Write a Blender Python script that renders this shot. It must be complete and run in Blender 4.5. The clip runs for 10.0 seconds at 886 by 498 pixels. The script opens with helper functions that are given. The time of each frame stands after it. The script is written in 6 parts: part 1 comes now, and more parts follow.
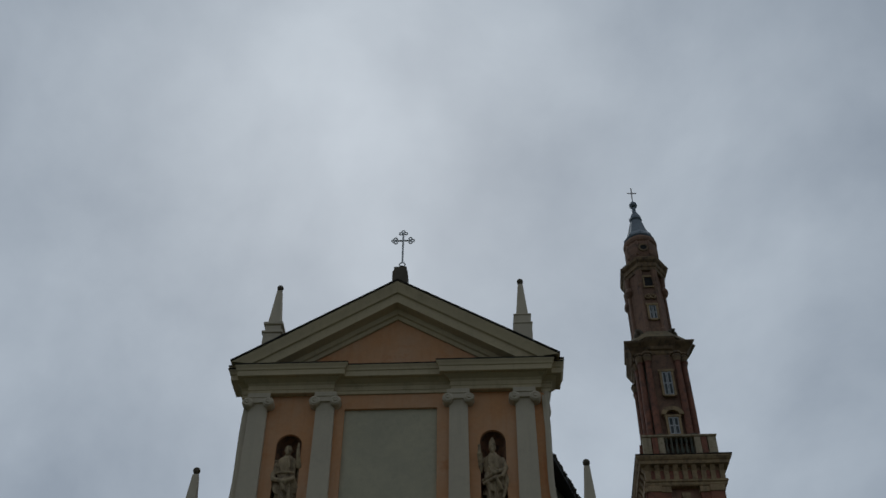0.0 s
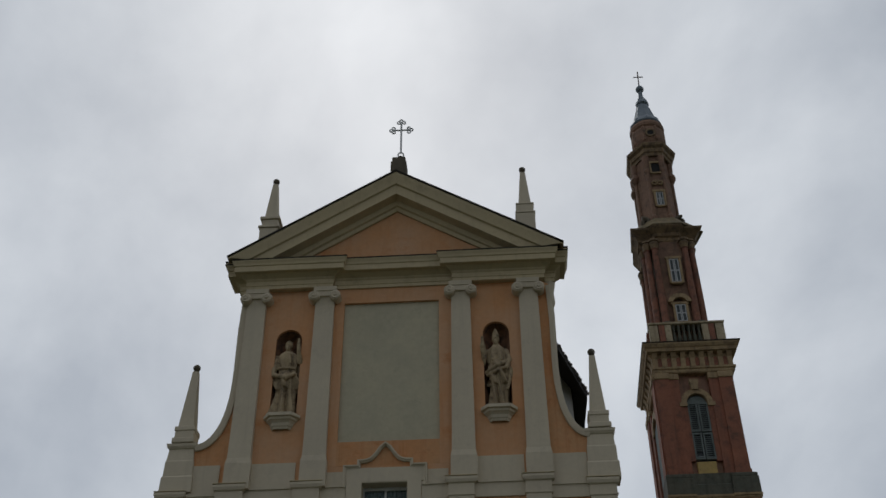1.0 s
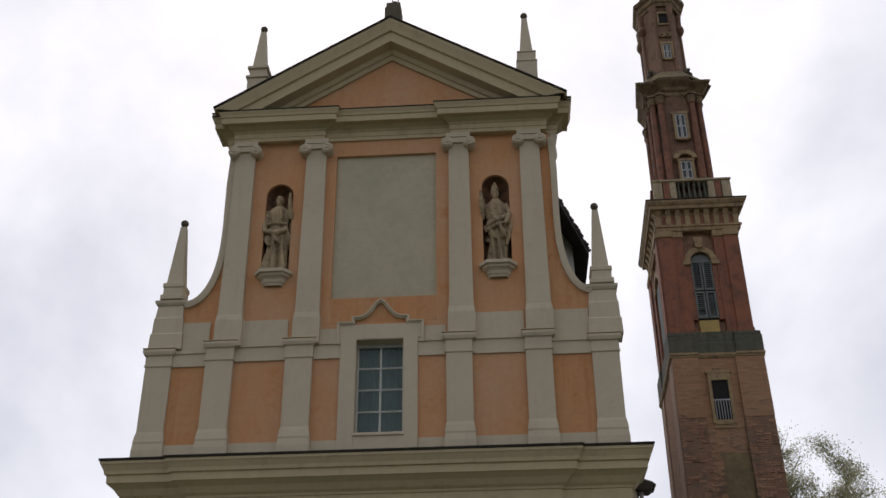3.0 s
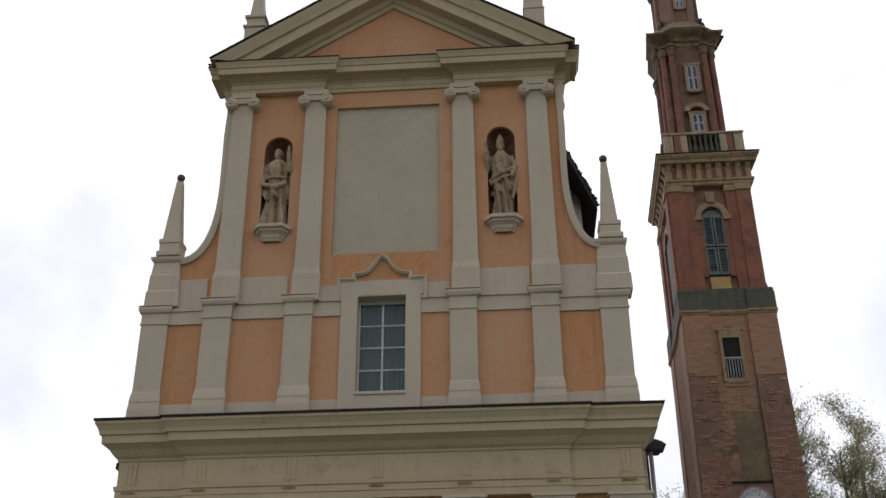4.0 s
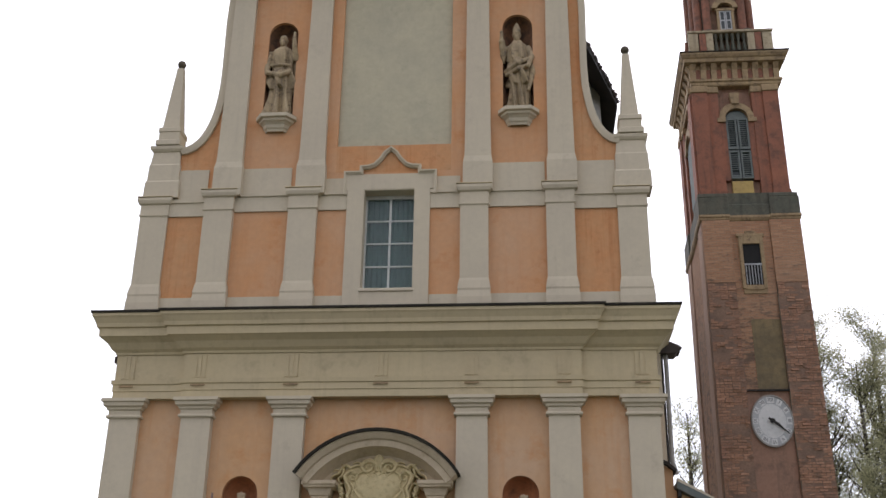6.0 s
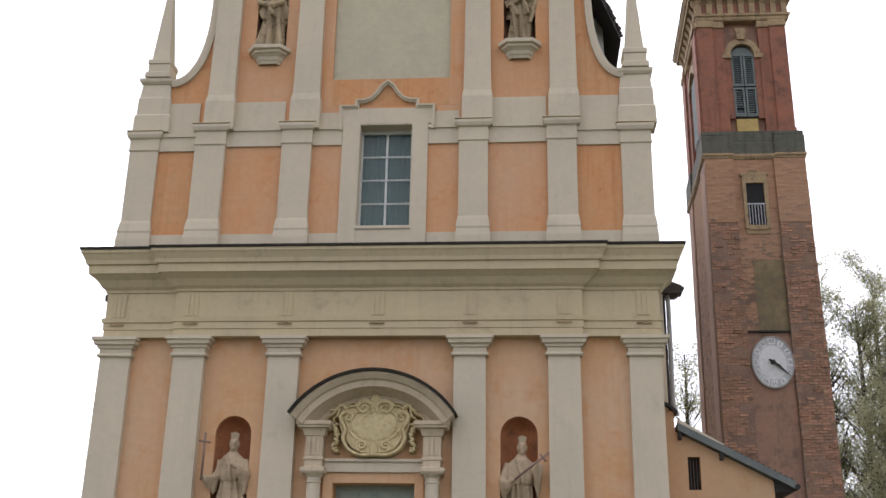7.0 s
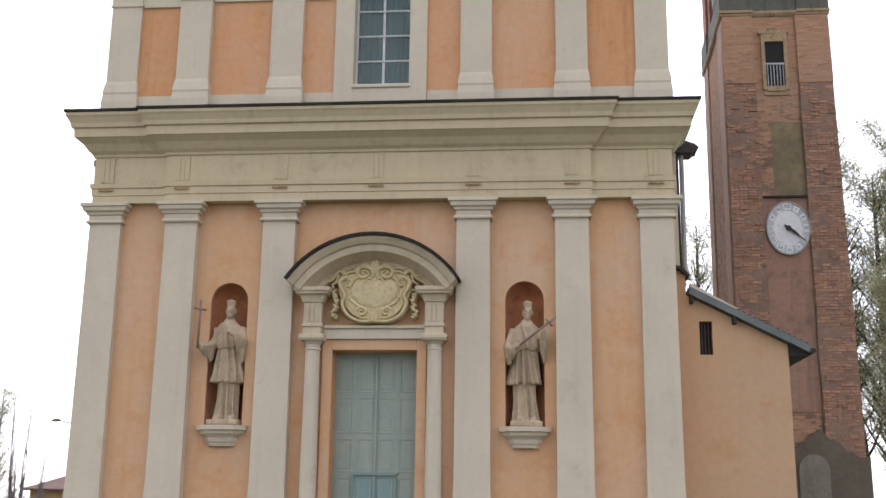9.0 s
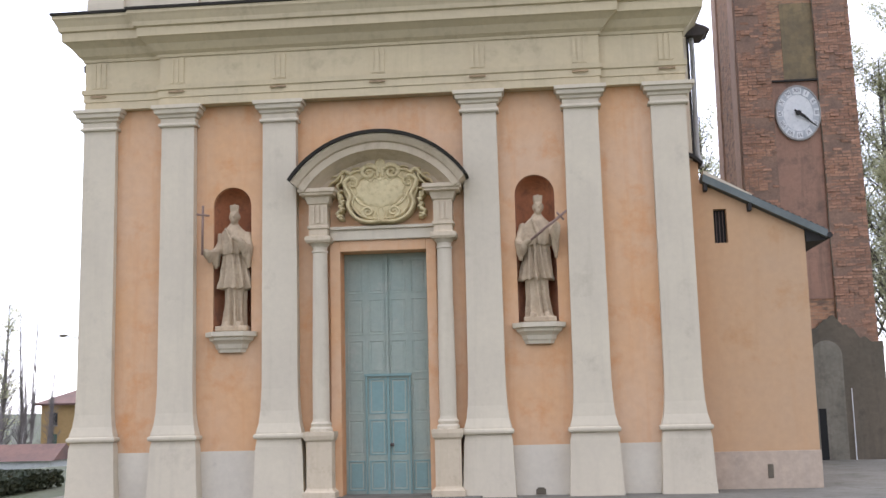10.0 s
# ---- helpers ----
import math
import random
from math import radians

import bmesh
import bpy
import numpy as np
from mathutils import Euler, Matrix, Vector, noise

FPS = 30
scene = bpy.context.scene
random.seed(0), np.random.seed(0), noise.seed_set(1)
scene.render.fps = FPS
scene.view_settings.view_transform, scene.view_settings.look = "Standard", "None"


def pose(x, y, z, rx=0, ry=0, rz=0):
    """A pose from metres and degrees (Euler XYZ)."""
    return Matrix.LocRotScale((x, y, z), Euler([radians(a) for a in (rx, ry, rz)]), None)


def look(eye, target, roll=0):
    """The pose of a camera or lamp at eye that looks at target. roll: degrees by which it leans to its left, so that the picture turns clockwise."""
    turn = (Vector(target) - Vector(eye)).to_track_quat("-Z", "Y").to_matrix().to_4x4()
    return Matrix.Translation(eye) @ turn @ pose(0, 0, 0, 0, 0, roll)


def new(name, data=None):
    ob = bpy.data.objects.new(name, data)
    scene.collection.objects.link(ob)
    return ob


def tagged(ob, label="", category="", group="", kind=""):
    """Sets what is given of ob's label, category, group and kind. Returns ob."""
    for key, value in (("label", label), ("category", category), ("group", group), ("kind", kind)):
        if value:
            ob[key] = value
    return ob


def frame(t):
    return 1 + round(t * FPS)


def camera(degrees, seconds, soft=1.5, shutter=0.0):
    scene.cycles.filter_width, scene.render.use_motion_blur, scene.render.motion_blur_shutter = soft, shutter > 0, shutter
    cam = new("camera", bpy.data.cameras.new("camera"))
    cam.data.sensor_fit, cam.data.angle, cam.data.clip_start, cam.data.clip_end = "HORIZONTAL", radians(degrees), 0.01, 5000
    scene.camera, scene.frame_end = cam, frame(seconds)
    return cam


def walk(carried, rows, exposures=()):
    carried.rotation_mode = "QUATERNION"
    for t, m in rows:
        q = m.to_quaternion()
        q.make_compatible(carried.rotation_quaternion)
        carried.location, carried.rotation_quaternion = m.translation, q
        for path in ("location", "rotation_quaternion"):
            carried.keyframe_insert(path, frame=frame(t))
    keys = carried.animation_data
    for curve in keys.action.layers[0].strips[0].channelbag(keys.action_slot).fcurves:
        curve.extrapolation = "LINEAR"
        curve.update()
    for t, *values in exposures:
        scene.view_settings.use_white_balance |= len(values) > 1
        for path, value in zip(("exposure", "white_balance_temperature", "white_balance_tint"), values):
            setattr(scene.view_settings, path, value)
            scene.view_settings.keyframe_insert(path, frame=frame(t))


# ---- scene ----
cam = camera(45.15, 10.0, soft=1.5)
PATH = [
    (0, look((3.109, -28.414, 0.497), (2.407, -13.730, 14.058), 0.22)),
    (0.5, look((3.218, -28.064, 0.768), (2.433, -12.696, 13.544), -0.13)),
    (1, look((3.354, -27.632, 1.074), (2.415, -11.663, 13.078), -0.59)),
    (1.5, look((3.312, -27.471, 1.047), (2.359, -11.014, 12.372), -0.69)),
    (2, look((3.284, -27.093, 1.198), (2.369, -10.385, 12.153), -0.52)),
    (2.5, look((3.346, -26.631, 1.358), (2.376, -9.672, 11.916), -0.58)),
    (3, look((3.343, -26.267, 1.462), (2.305, -8.940, 11.395), -0.62)),
    (4.5, look((3.439, -24.978, 1.849), (2.163, -7.231, 10.983), -0.45)),
    (5, look((3.346, -24.682, 1.854), (2.115, -6.815, 10.756), -0.23)),
    (5.5, look((3.346, -24.474, 1.891), (2.026, -6.373, 10.295), 0.25)),
    (6, look((3.480, -24.148, 1.858), (1.902, -5.798, 9.653), 0.84)),
    (7.5, look((3.371, -23.211, 2.078), (1.841, -4.321, 8.469), 1.13)),
    (8, look((3.456, -22.859, 2.060), (1.824, -3.880, 8.156), 1.26)),
    (8.5, look((3.458, -22.611, 2.024), (1.789, -3.481, 7.617), 1.02)),
    (9, look((3.504, -22.375, 1.939), (1.747, -2.993, 6.548), 0.69)),
    (9.5, look((3.366, -22.140, 1.909), (1.623, -2.560, 5.594), -0.38)),
    (10, look((3.249, -21.846, 1.888), (1.489, -2.128, 4.736), -1.40)),
]
EXPOSURES = [(0, -1.0, 5950, 5), (0.5, -0.8, 6150, 7), (1, -0.5, 6450, 8), (1.5, -0.2, 6700, 11), (2, 0.03, 6900, 13), (2.5, 0.14, 6800, 15), (3, 0.20, 6800, 15),
             (4.5, 0.68, 6650, 17), (5, 0.80, 6650, 17), (5.5, 0.98, 6650, 17), (6, 1.10, 6650, 17), (7.5, 1.48, 6600, 18), (8, 1.50, 6550, 18), (8.5, 1.57, 6500, 18), (9, 1.64, 6450, 18), (9.5, 1.82, 6280, 18), (10, 1.94, 6100, 18)]
walk(cam, PATH, EXPOSURES)

# ---- world and light: thick bright cloud, the sun behind it and behind the church ----
SUN_AZ, SUN_EL = radians(-9), radians(48)
SUN_DIR = Vector((math.sin(SUN_AZ) * math.cos(SUN_EL), math.cos(SUN_AZ) * math.cos(SUN_EL), math.sin(SUN_EL)))
world = bpy.data.worlds.new("overcast_sky")
scene.world = world
world.use_nodes = True
wt = world.node_tree
wt.nodes.clear()


def wnode(kind, **values):
    n = wt.nodes.new(kind)
    for key, value in values.items():
        n.inputs[key].default_value = value
    return n


w_out = wt.nodes.new("ShaderNodeOutputWorld")
w_sky = wt.nodes.new("ShaderNodeTexSky")
w_sky.sky_type = "NISHITA"
w_sky.sun_disc = False
w_sky.sun_elevation, w_sky.sun_rotation = SUN_EL, SUN_AZ
w_bg1 = wnode("ShaderNodeBackground", Strength=0.02)
wt.links.new(w_sky.outputs[0], w_bg1.inputs[0])
w_co = wt.nodes.new("ShaderNodeTexCoord")
w_map = wt.nodes.new("ShaderNodeMapping")
w_map.inputs["Scale"].default_value = (1.15, 1.0, 1.25)
wt.links.new(w_co.outputs["Generated"], w_map.inputs[0])
w_n1 = wnode("ShaderNodeTexNoise", Scale=2.7, Detail=7.0, Roughness=0.52, Distortion=0.2)
wt.links.new(w_map.outputs[0], w_n1.inputs["Vector"])
w_ramp = wt.nodes.new("ShaderNodeValToRGB")
w_ramp.color_ramp.elements[0].position, w_ramp.color_ramp.elements[1].position = 0.36, 0.66
w_ramp.color_ramp.elements[0].color = (0.405, 0.43, 0.47, 1)
w_ramp.color_ramp.elements[1].color = (0.66, 0.68, 0.71, 1)
wt.links.new(w_n1.outputs[0], w_ramp.inputs[0])
# the veiled sun's glow
w_dot = wt.nodes.new("ShaderNodeVectorMath")
w_dot.operation = "DOT_PRODUCT"
w_dot.inputs[1].default_value = SUN_DIR
wt.links.new(w_co.outputs["Generated"], w_dot.inputs[0])
w_pow = wt.nodes.new("ShaderNodeMath")
w_pow.operation, w_pow.use_clamp = "POWER", True
w_pow.inputs[1].default_value = 160.0
w_max = wt.nodes.new("ShaderNodeMath")
w_max.operation = "MAXIMUM"
w_max.inputs[1].default_value = 0.0
wt.links.new(w_dot.outputs["Value"], w_max.inputs[0])
wt.links.new(w_max.outputs[0], w_pow.inputs[0])
w_glow = wt.nodes.new("ShaderNodeMath")
w_glow.operation = "MULTIPLY_ADD"
w_glow.inputs[1].default_value = 0.21
wt.links.new(w_pow.outputs[0], w_glow.inputs[0])
# cloud is brighter on the sun's side of the sky
w_half = wt.nodes.new("ShaderNodeMath")
w_half.operation = "MULTIPLY_ADD"
w_half.inputs[1].default_value, w_half.inputs[2].default_value = 0.5, 0.5
wt.links.new(w_dot.outputs["Value"], w_half.inputs[0])
w_sq = wt.nodes.new("ShaderNodeMath")
w_sq.operation = "POWER"
w_sq.inputs[1].default_value = 2.0
wt.links.new(w_half.outputs[0], w_sq.inputs[0])
w_side = wt.nodes.new("ShaderNodeMath")
w_side.operation = "MULTIPLY_ADD"
w_side.inputs[1].default_value, w_side.inputs[2].default_value = 0.75, 0.55
wt.links.new(w_sq.outputs[0], w_side.inputs[0])
wt.links.new(w_side.outputs[0], w_glow.inputs[2])
w_bg2 = wt.nodes.new("ShaderNodeBackground")
wt.links.new(w_ramp.outputs[0], w_bg2.inputs[0])
wt.links.new(w_glow.outputs[0], w_bg2.inputs[1])
w_add = wt.nodes.new("ShaderNodeAddShader")
wt.links.new(w_bg1.outputs[0], w_add.inputs[0])
wt.links.new(w_bg2.outputs[0], w_add.inputs[1])
wt.links.new(w_add.outputs[0], w_out.inputs[0])

sun = new("sun", bpy.data.lights.new("sun", "SUN"))
sun.data.energy, sun.data.angle, sun.data.color = 0.5, radians(25), (1.0, 0.96, 0.9)
sun.matrix_world = look(SUN_DIR * 80, (0, 0, 0))


# ---- materials ----
def surface(name, colour, colour2, big=0.6, fine=14.0, rough=0.85, metal=0.0, bump=0.25, streak=0.0, dirt=None, dirt_at=(0.58, 0.75), grain=0.12, piece=0.0, island=0.0):
    """Colour drifting to colour2 in large patches, fine grain, rain streaks, stains of the colour dirt, and bump."""
    m = bpy.data.materials.new(name)
    m.use_nodes = True
    nt = m.node_tree
    b = nt.nodes["Principled BSDF"]
    b.inputs["Roughness"].default_value, b.inputs["Metallic"].default_value = rough, metal
    geo = nt.nodes.new("ShaderNodeNewGeometry")

    def noise_node(scale, stretch=(1, 1, 1), detail=5.0, rough_=0.6):
        mp = nt.nodes.new("ShaderNodeMapping")
        mp.inputs["Scale"].default_value = stretch
        nt.links.new(geo.outputs["Position"], mp.inputs[0])
        n = nt.nodes.new("ShaderNodeTexNoise")
        n.inputs["Scale"].default_value, n.inputs["Detail"].default_value, n.inputs["Roughness"].default_value = scale, detail, rough_
        nt.links.new(mp.outputs[0], n.inputs["Vector"])
        return n.outputs[0]

    def ramp(socket, lo, hi, v0=0.0, v1=1.0):
        r = nt.nodes.new("ShaderNodeMapRange")
        r.inputs["From Min"].default_value, r.inputs["From Max"].default_value = lo, hi
        r.inputs["To Min"].default_value, r.inputs["To Max"].default_value = v0, v1
        nt.links.new(socket, r.inputs[0])
        return r.outputs[0]

    def mix(fac, a, c, blend="MIX"):
        x = nt.nodes.new("ShaderNodeMix")
        x.data_type, x.blend_type = "RGBA", blend
        for sock, val in ((x.inputs[0], fac), (x.inputs[6], a), (x.inputs[7], c)):
            if isinstance(val, (int, float)):
                sock.default_value = val
            elif isinstance(val, tuple):
                sock.default_value = (*val, 1)
            else:
                nt.links.new(val, sock)
        return x.outputs[2]

    col = mix(ramp(noise_node(big), 0.35, 0.65), colour, colour2)
    if streak:
        s = ramp(noise_node(1.0, (5.0, 5.0, 0.35)), 0.52, 0.75, 0.0, streak)
        col = mix(s, col, dirt or tuple(c * 0.45 for c in colour))
    if dirt:
        col = mix(ramp(noise_node(big * 2.7, detail=8.0, rough_=0.7), dirt_at[0], dirt_at[1], 0.0, 0.8), col, dirt)
    g = ramp(noise_node(fine, detail=6.0), 0.25, 0.75, 1.0 - grain, 1.0 + grain)
    col = mix(1.0, col, g, "MULTIPLY")
    if piece:
        info = nt.nodes.new("ShaderNodeObjectInfo")
        col = mix(1.0, col, ramp(info.outputs["Random"], 0, 1, 1 - piece, 1 + piece), "MULTIPLY")
    if island:
        col = mix(1.0, col, ramp(geo.outputs["Random Per Island"], 0, 1, 1 - island, 1 + island), "MULTIPLY")
    nt.links.new(col, b.inputs["Base Color"])
    if bump:
        bn = nt.nodes.new("ShaderNodeBump")
        bn.inputs["Strength"].default_value, bn.inputs["Distance"].default_value = bump, 0.02
        nt.links.new(noise_node(fine * 0.6, detail=8.0), bn.inputs["Height"])
        nt.links.new(bn.outputs[0], b.inputs["Normal"])
    return m


def brick_surface(name, c1, c2, mortar):
    """Old brickwork in courses, with eroded dark patches."""
    m = bpy.data.materials.new(name)
    m.use_nodes = True
    nt = m.node_tree
    b = nt.nodes["Principled BSDF"]
    b.inputs["Roughness"].default_value = 0.92
    geo = nt.nodes.new("ShaderNodeNewGeometry")
    sep = nt.nodes.new("ShaderNodeSeparateXYZ")
    nt.links.new(geo.outputs["Position"], sep.inputs[0])
    add = nt.nodes.new("ShaderNodeMath")
    nt.links.new(sep.outputs[0], add.inputs[0])
    nt.links.new(sep.outputs[1], add.inputs[1])
    com = nt.nodes.new("ShaderNodeCombineXYZ")
    nt.links.new(add.outputs[0], com.inputs[0])
    nt.links.new(sep.outputs[2], com.inputs[1])
    br = nt.nodes.new("ShaderNodeTexBrick")
    br.inputs["Scale"].default_value = 1.0
    br.inputs["Brick Width"].default_value, br.inputs["Row Height"].default_value = 0.30, 0.10
    br.inputs["Mortar Size"].default_value, br.inputs["Mortar Smooth"].default_value = 0.012, 0.6
    br.inputs["Color1"].default_value, br.inputs["Color2"].default_value = (*c1, 1), (*c2, 1)
    br.inputs["Mortar"].default_value = (*mortar, 1)
    nt.links.new(com.outputs[0], br.inputs[0])
    mp = nt.nodes.new("ShaderNodeMapping")
    mp.inputs["Scale"].default_value = (1.9, 1.9, 4.8)
    nt.links.new(geo.outputs["Position"], mp.inputs[0])
    n1 = nt.nodes.new("ShaderNodeTexNoise")
    n1.inputs["Scale"].default_value, n1.inputs["Detail"].default_value, n1.inputs["Roughness"].default_value = 1.1, 10.0, 0.72
    nt.links.new(mp.outputs[0], n1.inputs[0])
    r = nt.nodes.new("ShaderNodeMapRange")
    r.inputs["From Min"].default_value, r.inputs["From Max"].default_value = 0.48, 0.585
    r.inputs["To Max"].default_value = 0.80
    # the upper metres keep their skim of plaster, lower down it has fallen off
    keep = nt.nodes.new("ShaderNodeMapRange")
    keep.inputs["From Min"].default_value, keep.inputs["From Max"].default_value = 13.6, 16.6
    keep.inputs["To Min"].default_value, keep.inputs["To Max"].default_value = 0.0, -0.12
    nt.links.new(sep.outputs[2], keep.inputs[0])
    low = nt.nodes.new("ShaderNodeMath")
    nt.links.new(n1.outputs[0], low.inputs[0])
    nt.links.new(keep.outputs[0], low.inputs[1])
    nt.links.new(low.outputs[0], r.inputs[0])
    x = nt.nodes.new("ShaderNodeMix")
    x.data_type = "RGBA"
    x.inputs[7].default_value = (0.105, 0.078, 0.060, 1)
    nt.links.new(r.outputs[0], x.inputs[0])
    nt.links.new(br.outputs[0], x.inputs[6])
    n2 = nt.nodes.new("ShaderNodeTexNoise")
    n2.inputs["Scale"].default_value, n2.inputs["Detail"].default_value = 0.55, 5.0
    nt.links.new(geo.outputs["Position"], n2.inputs[0])
    r2 = nt.nodes.new("ShaderNodeMapRange")
    r2.inputs["From Min"].default_value, r2.inputs["From Max"].default_value = 0.45, 0.7
    r2.inputs["To Max"].default_value = 0.4
    nt.links.new(n2.outputs[0], r2.inputs[0])
    x2 = nt.nodes.new("ShaderNodeMix")
    x2.data_type = "RGBA"
    x2.inputs[7].default_value = (0.385, 0.252, 0.165, 1)
    nt.links.new(r2.outputs[0], x2.inputs[0])
    nt.links.new(x.outputs[2], x2.inputs[6])
    nt.links.new(x2.outputs[2], b.inputs["Base Color"])
    bn = nt.nodes.new("ShaderNodeBump")
    bn.inputs["Strength"].default_value, bn.inputs["Distance"].default_value = 0.8, 0.06
    nt.links.new(n1.outputs[0], bn.inputs["Height"])
    nt.links.new(bn.outputs[0], b.inputs["Normal"])
    return m


def glass_surface(name, colour):
    m = bpy.data.materials.new(name)
    m.use_nodes = True
    b = m.node_tree.nodes["Principled BSDF"]
    b.inputs["Base Color"].default_value = (*colour, 1)
    b.inputs["Roughness"].default_value, b.inputs["Transmission Weight"].default_value = 0.05, 0.9
    b.inputs["IOR"].default_value = 1.35
    return m


ORANGE = surface("orange_plaster", (0.61, 0.30, 0.135), (0.585, 0.345, 0.20), big=0.45, fine=7, streak=0.35, dirt=(0.53, 0.21, 0.066), dirt_at=(0.56, 0.72), grain=0.06, bump=0.14)
FADED = surface("faded_orange_plaster", (0.60, 0.34, 0.168), (0.58, 0.378, 0.235), big=0.38, fine=6, streak=0.35, dirt=(0.56, 0.25, 0.085), dirt_at=(0.53, 0.70), grain=0.06, bump=0.14)
STAINED = surface("rain_stained_orange_plaster", (0.59, 0.275, 0.115), (0.56, 0.305, 0.15), big=0.9, fine=7, streak=0.7, dirt=(0.42, 0.15, 0.048), dirt_at=(0.55, 0.74), grain=0.08, bump=0.14)
CREAM = surface("cream_plaster", (0.59, 0.508, 0.375), (0.535, 0.460, 0.346), big=0.5, fine=8, streak=0.28, dirt=(0.40, 0.34, 0.25), dirt_at=(0.58, 0.8), grain=0.05, bump=0.16)
CORNICE = surface("cornice_stucco", (0.555, 0.452, 0.278), (0.505, 0.412, 0.262), big=0.6, fine=8, streak=0.3, dirt=(0.33, 0.265, 0.17), dirt_at=(0.56, 0.78), grain=0.05, bump=0.16)
PORTALSTUCCO = surface("yellowed_portal_stucco", (0.58, 0.475, 0.335), (0.53, 0.43, 0.30), big=0.8, fine=9, streak=0.35, dirt=(0.38, 0.29, 0.185), dirt_at=(0.52, 0.72), grain=0.05, bump=0.25)
PANEL = surface("panel_plaster", (0.52, 0.465, 0.325), (0.455, 0.41, 0.295), big=0.7, fine=6, streak=0.2, dirt=(0.37, 0.335, 0.24), dirt_at=(0.58, 0.75), grain=0.08, bump=0.16)
WHITEWASH = surface("whitewashed_plinth", (0.61, 0.545, 0.435), (0.55, 0.485, 0.385), big=0.9, fine=8, dirt=(0.42, 0.365, 0.29), dirt_at=(0.6, 0.8), grain=0.05, bump=0.14)
STATUE = surface("statue_stone", (0.49, 0.375, 0.245), (0.365, 0.275, 0.178), big=1.8, fine=18, streak=0.35, dirt=(0.17, 0.125, 0.08), dirt_at=(0.57, 0.75), bump=0.3)
DARKSTATUE = surface("rain_blackened_statue_stone", (0.46, 0.35, 0.21), (0.31, 0.235, 0.145), big=1.8, fine=16, streak=0.65, dirt=(0.085, 0.062, 0.044), dirt_at=(0.52, 0.66), bump=0.35)
CROSSMETAL = surface("rusted_thin_metal", (0.27, 0.17, 0.13), (0.20, 0.13, 0.10), big=5, fine=25, rough=0.8)
NICHE = surface("niche_plaster", (0.47, 0.19, 0.085), (0.38, 0.155, 0.075), big=1.5, fine=14, dirt=(0.18, 0.09, 0.055), dirt_at=(0.5, 0.7))
NICHEDARK = surface("dark_niche_plaster", (0.28, 0.14, 0.072), (0.19, 0.10, 0.058), big=1.8, fine=14, streak=0.6, dirt=(0.06, 0.042, 0.034), dirt_at=(0.46, 0.64))
LEAD = surface("lead_flashing", (0.052, 0.046, 0.038), (0.036, 0.032, 0.027), big=2, fine=14, rough=1.0, metal=0.0, bump=0.15)
TILE = surface("roof_tile", (0.080, 0.060, 0.050), (0.05, 0.042, 0.038), big=3, fine=9, bump=0.6)
DARKWOOD = surface("dark_eave_wood", (0.030, 0.025, 0.022), (0.02, 0.018, 0.016), big=2, fine=20)
GREENTIN = surface("green_sheet_metal", (0.135, 0.15, 0.14), (0.10, 0.115, 0.108), big=2, fine=12, rough=0.6, metal=0.1)
DOORPAINT = surface("grey_green_door_paint", (0.315, 0.35, 0.285), (0.26, 0.315, 0.265), big=0.8, fine=14, rough=0.65, streak=0.45, dirt=(0.38, 0.38, 0.32), dirt_at=(0.53, 0.72), bump=0.12, grain=0.06)
DOORBLUE = surface("fresher_blue_door_paint", (0.18, 0.29, 0.27), (0.21, 0.305, 0.28), big=1.2, fine=14, rough=0.6, streak=0.3, dirt=(0.21, 0.27, 0.25), dirt_at=(0.55, 0.72), bump=0.12, grain=0.06)
IRON = surface("pale_grey_iron", (0.42, 0.43, 0.44), (0.30, 0.30, 0.31), big=5, fine=25, rough=0.5, metal=0.3)
PALEIRON = surface("white_painted_iron", (0.72, 0.72, 0.72), (0.60, 0.60, 0.60), big=5, fine=25, rough=0.6)
RUST = surface("dark_rusty_iron", (0.13, 0.085, 0.07), (0.09, 0.065, 0.055), big=5, fine=25, rough=0.7, metal=0.2)
FRAMEPAINT = surface("weathered_white_frame", (0.60, 0.60, 0.57), (0.50, 0.50, 0.47), big=4, fine=20, rough=0.6, bump=0.1)
GLASS = glass_surface("window_glass", (0.42, 0.56, 0.53))
CURTAIN = surface("grey_curtain", (0.125, 0.16, 0.165), (0.085, 0.115, 0.122), big=2, fine=20)
DARKPANE = surface("dim_window_pane", (0.035, 0.045, 0.048), (0.022, 0.03, 0.032), big=2, fine=20, rough=0.3)
BLACK = surface("unlit_interior", (0.012, 0.011, 0.010), (0.008, 0.008, 0.008), big=2, fine=10, bump=0)
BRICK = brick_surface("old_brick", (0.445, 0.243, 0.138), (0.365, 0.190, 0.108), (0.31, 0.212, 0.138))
PINKPLASTER = surface("faded_pink_plaster", (0.34, 0.19, 0.128), (0.265, 0.155, 0.108), big=0.7, fine=8, streak=0.6, dirt=(0.125, 0.085, 0.062), dirt_at=(0.52, 0.72), bump=0.45)
OLIVE = surface("mossy_plaster", (0.24, 0.175, 0.088), (0.175, 0.13, 0.07), big=1.3, fine=9, streak=0.7, dirt=(0.12, 0.10, 0.062), dirt_at=(0.46, 0.68), bump=0.5)
REDPLASTER = surface("red_plaster", (0.32, 0.122, 0.070), (0.245, 0.102, 0.063), big=0.9, fine=10, streak=0.7, dirt=(0.11, 0.06, 0.044), dirt_at=(0.50, 0.70), bump=0.35)
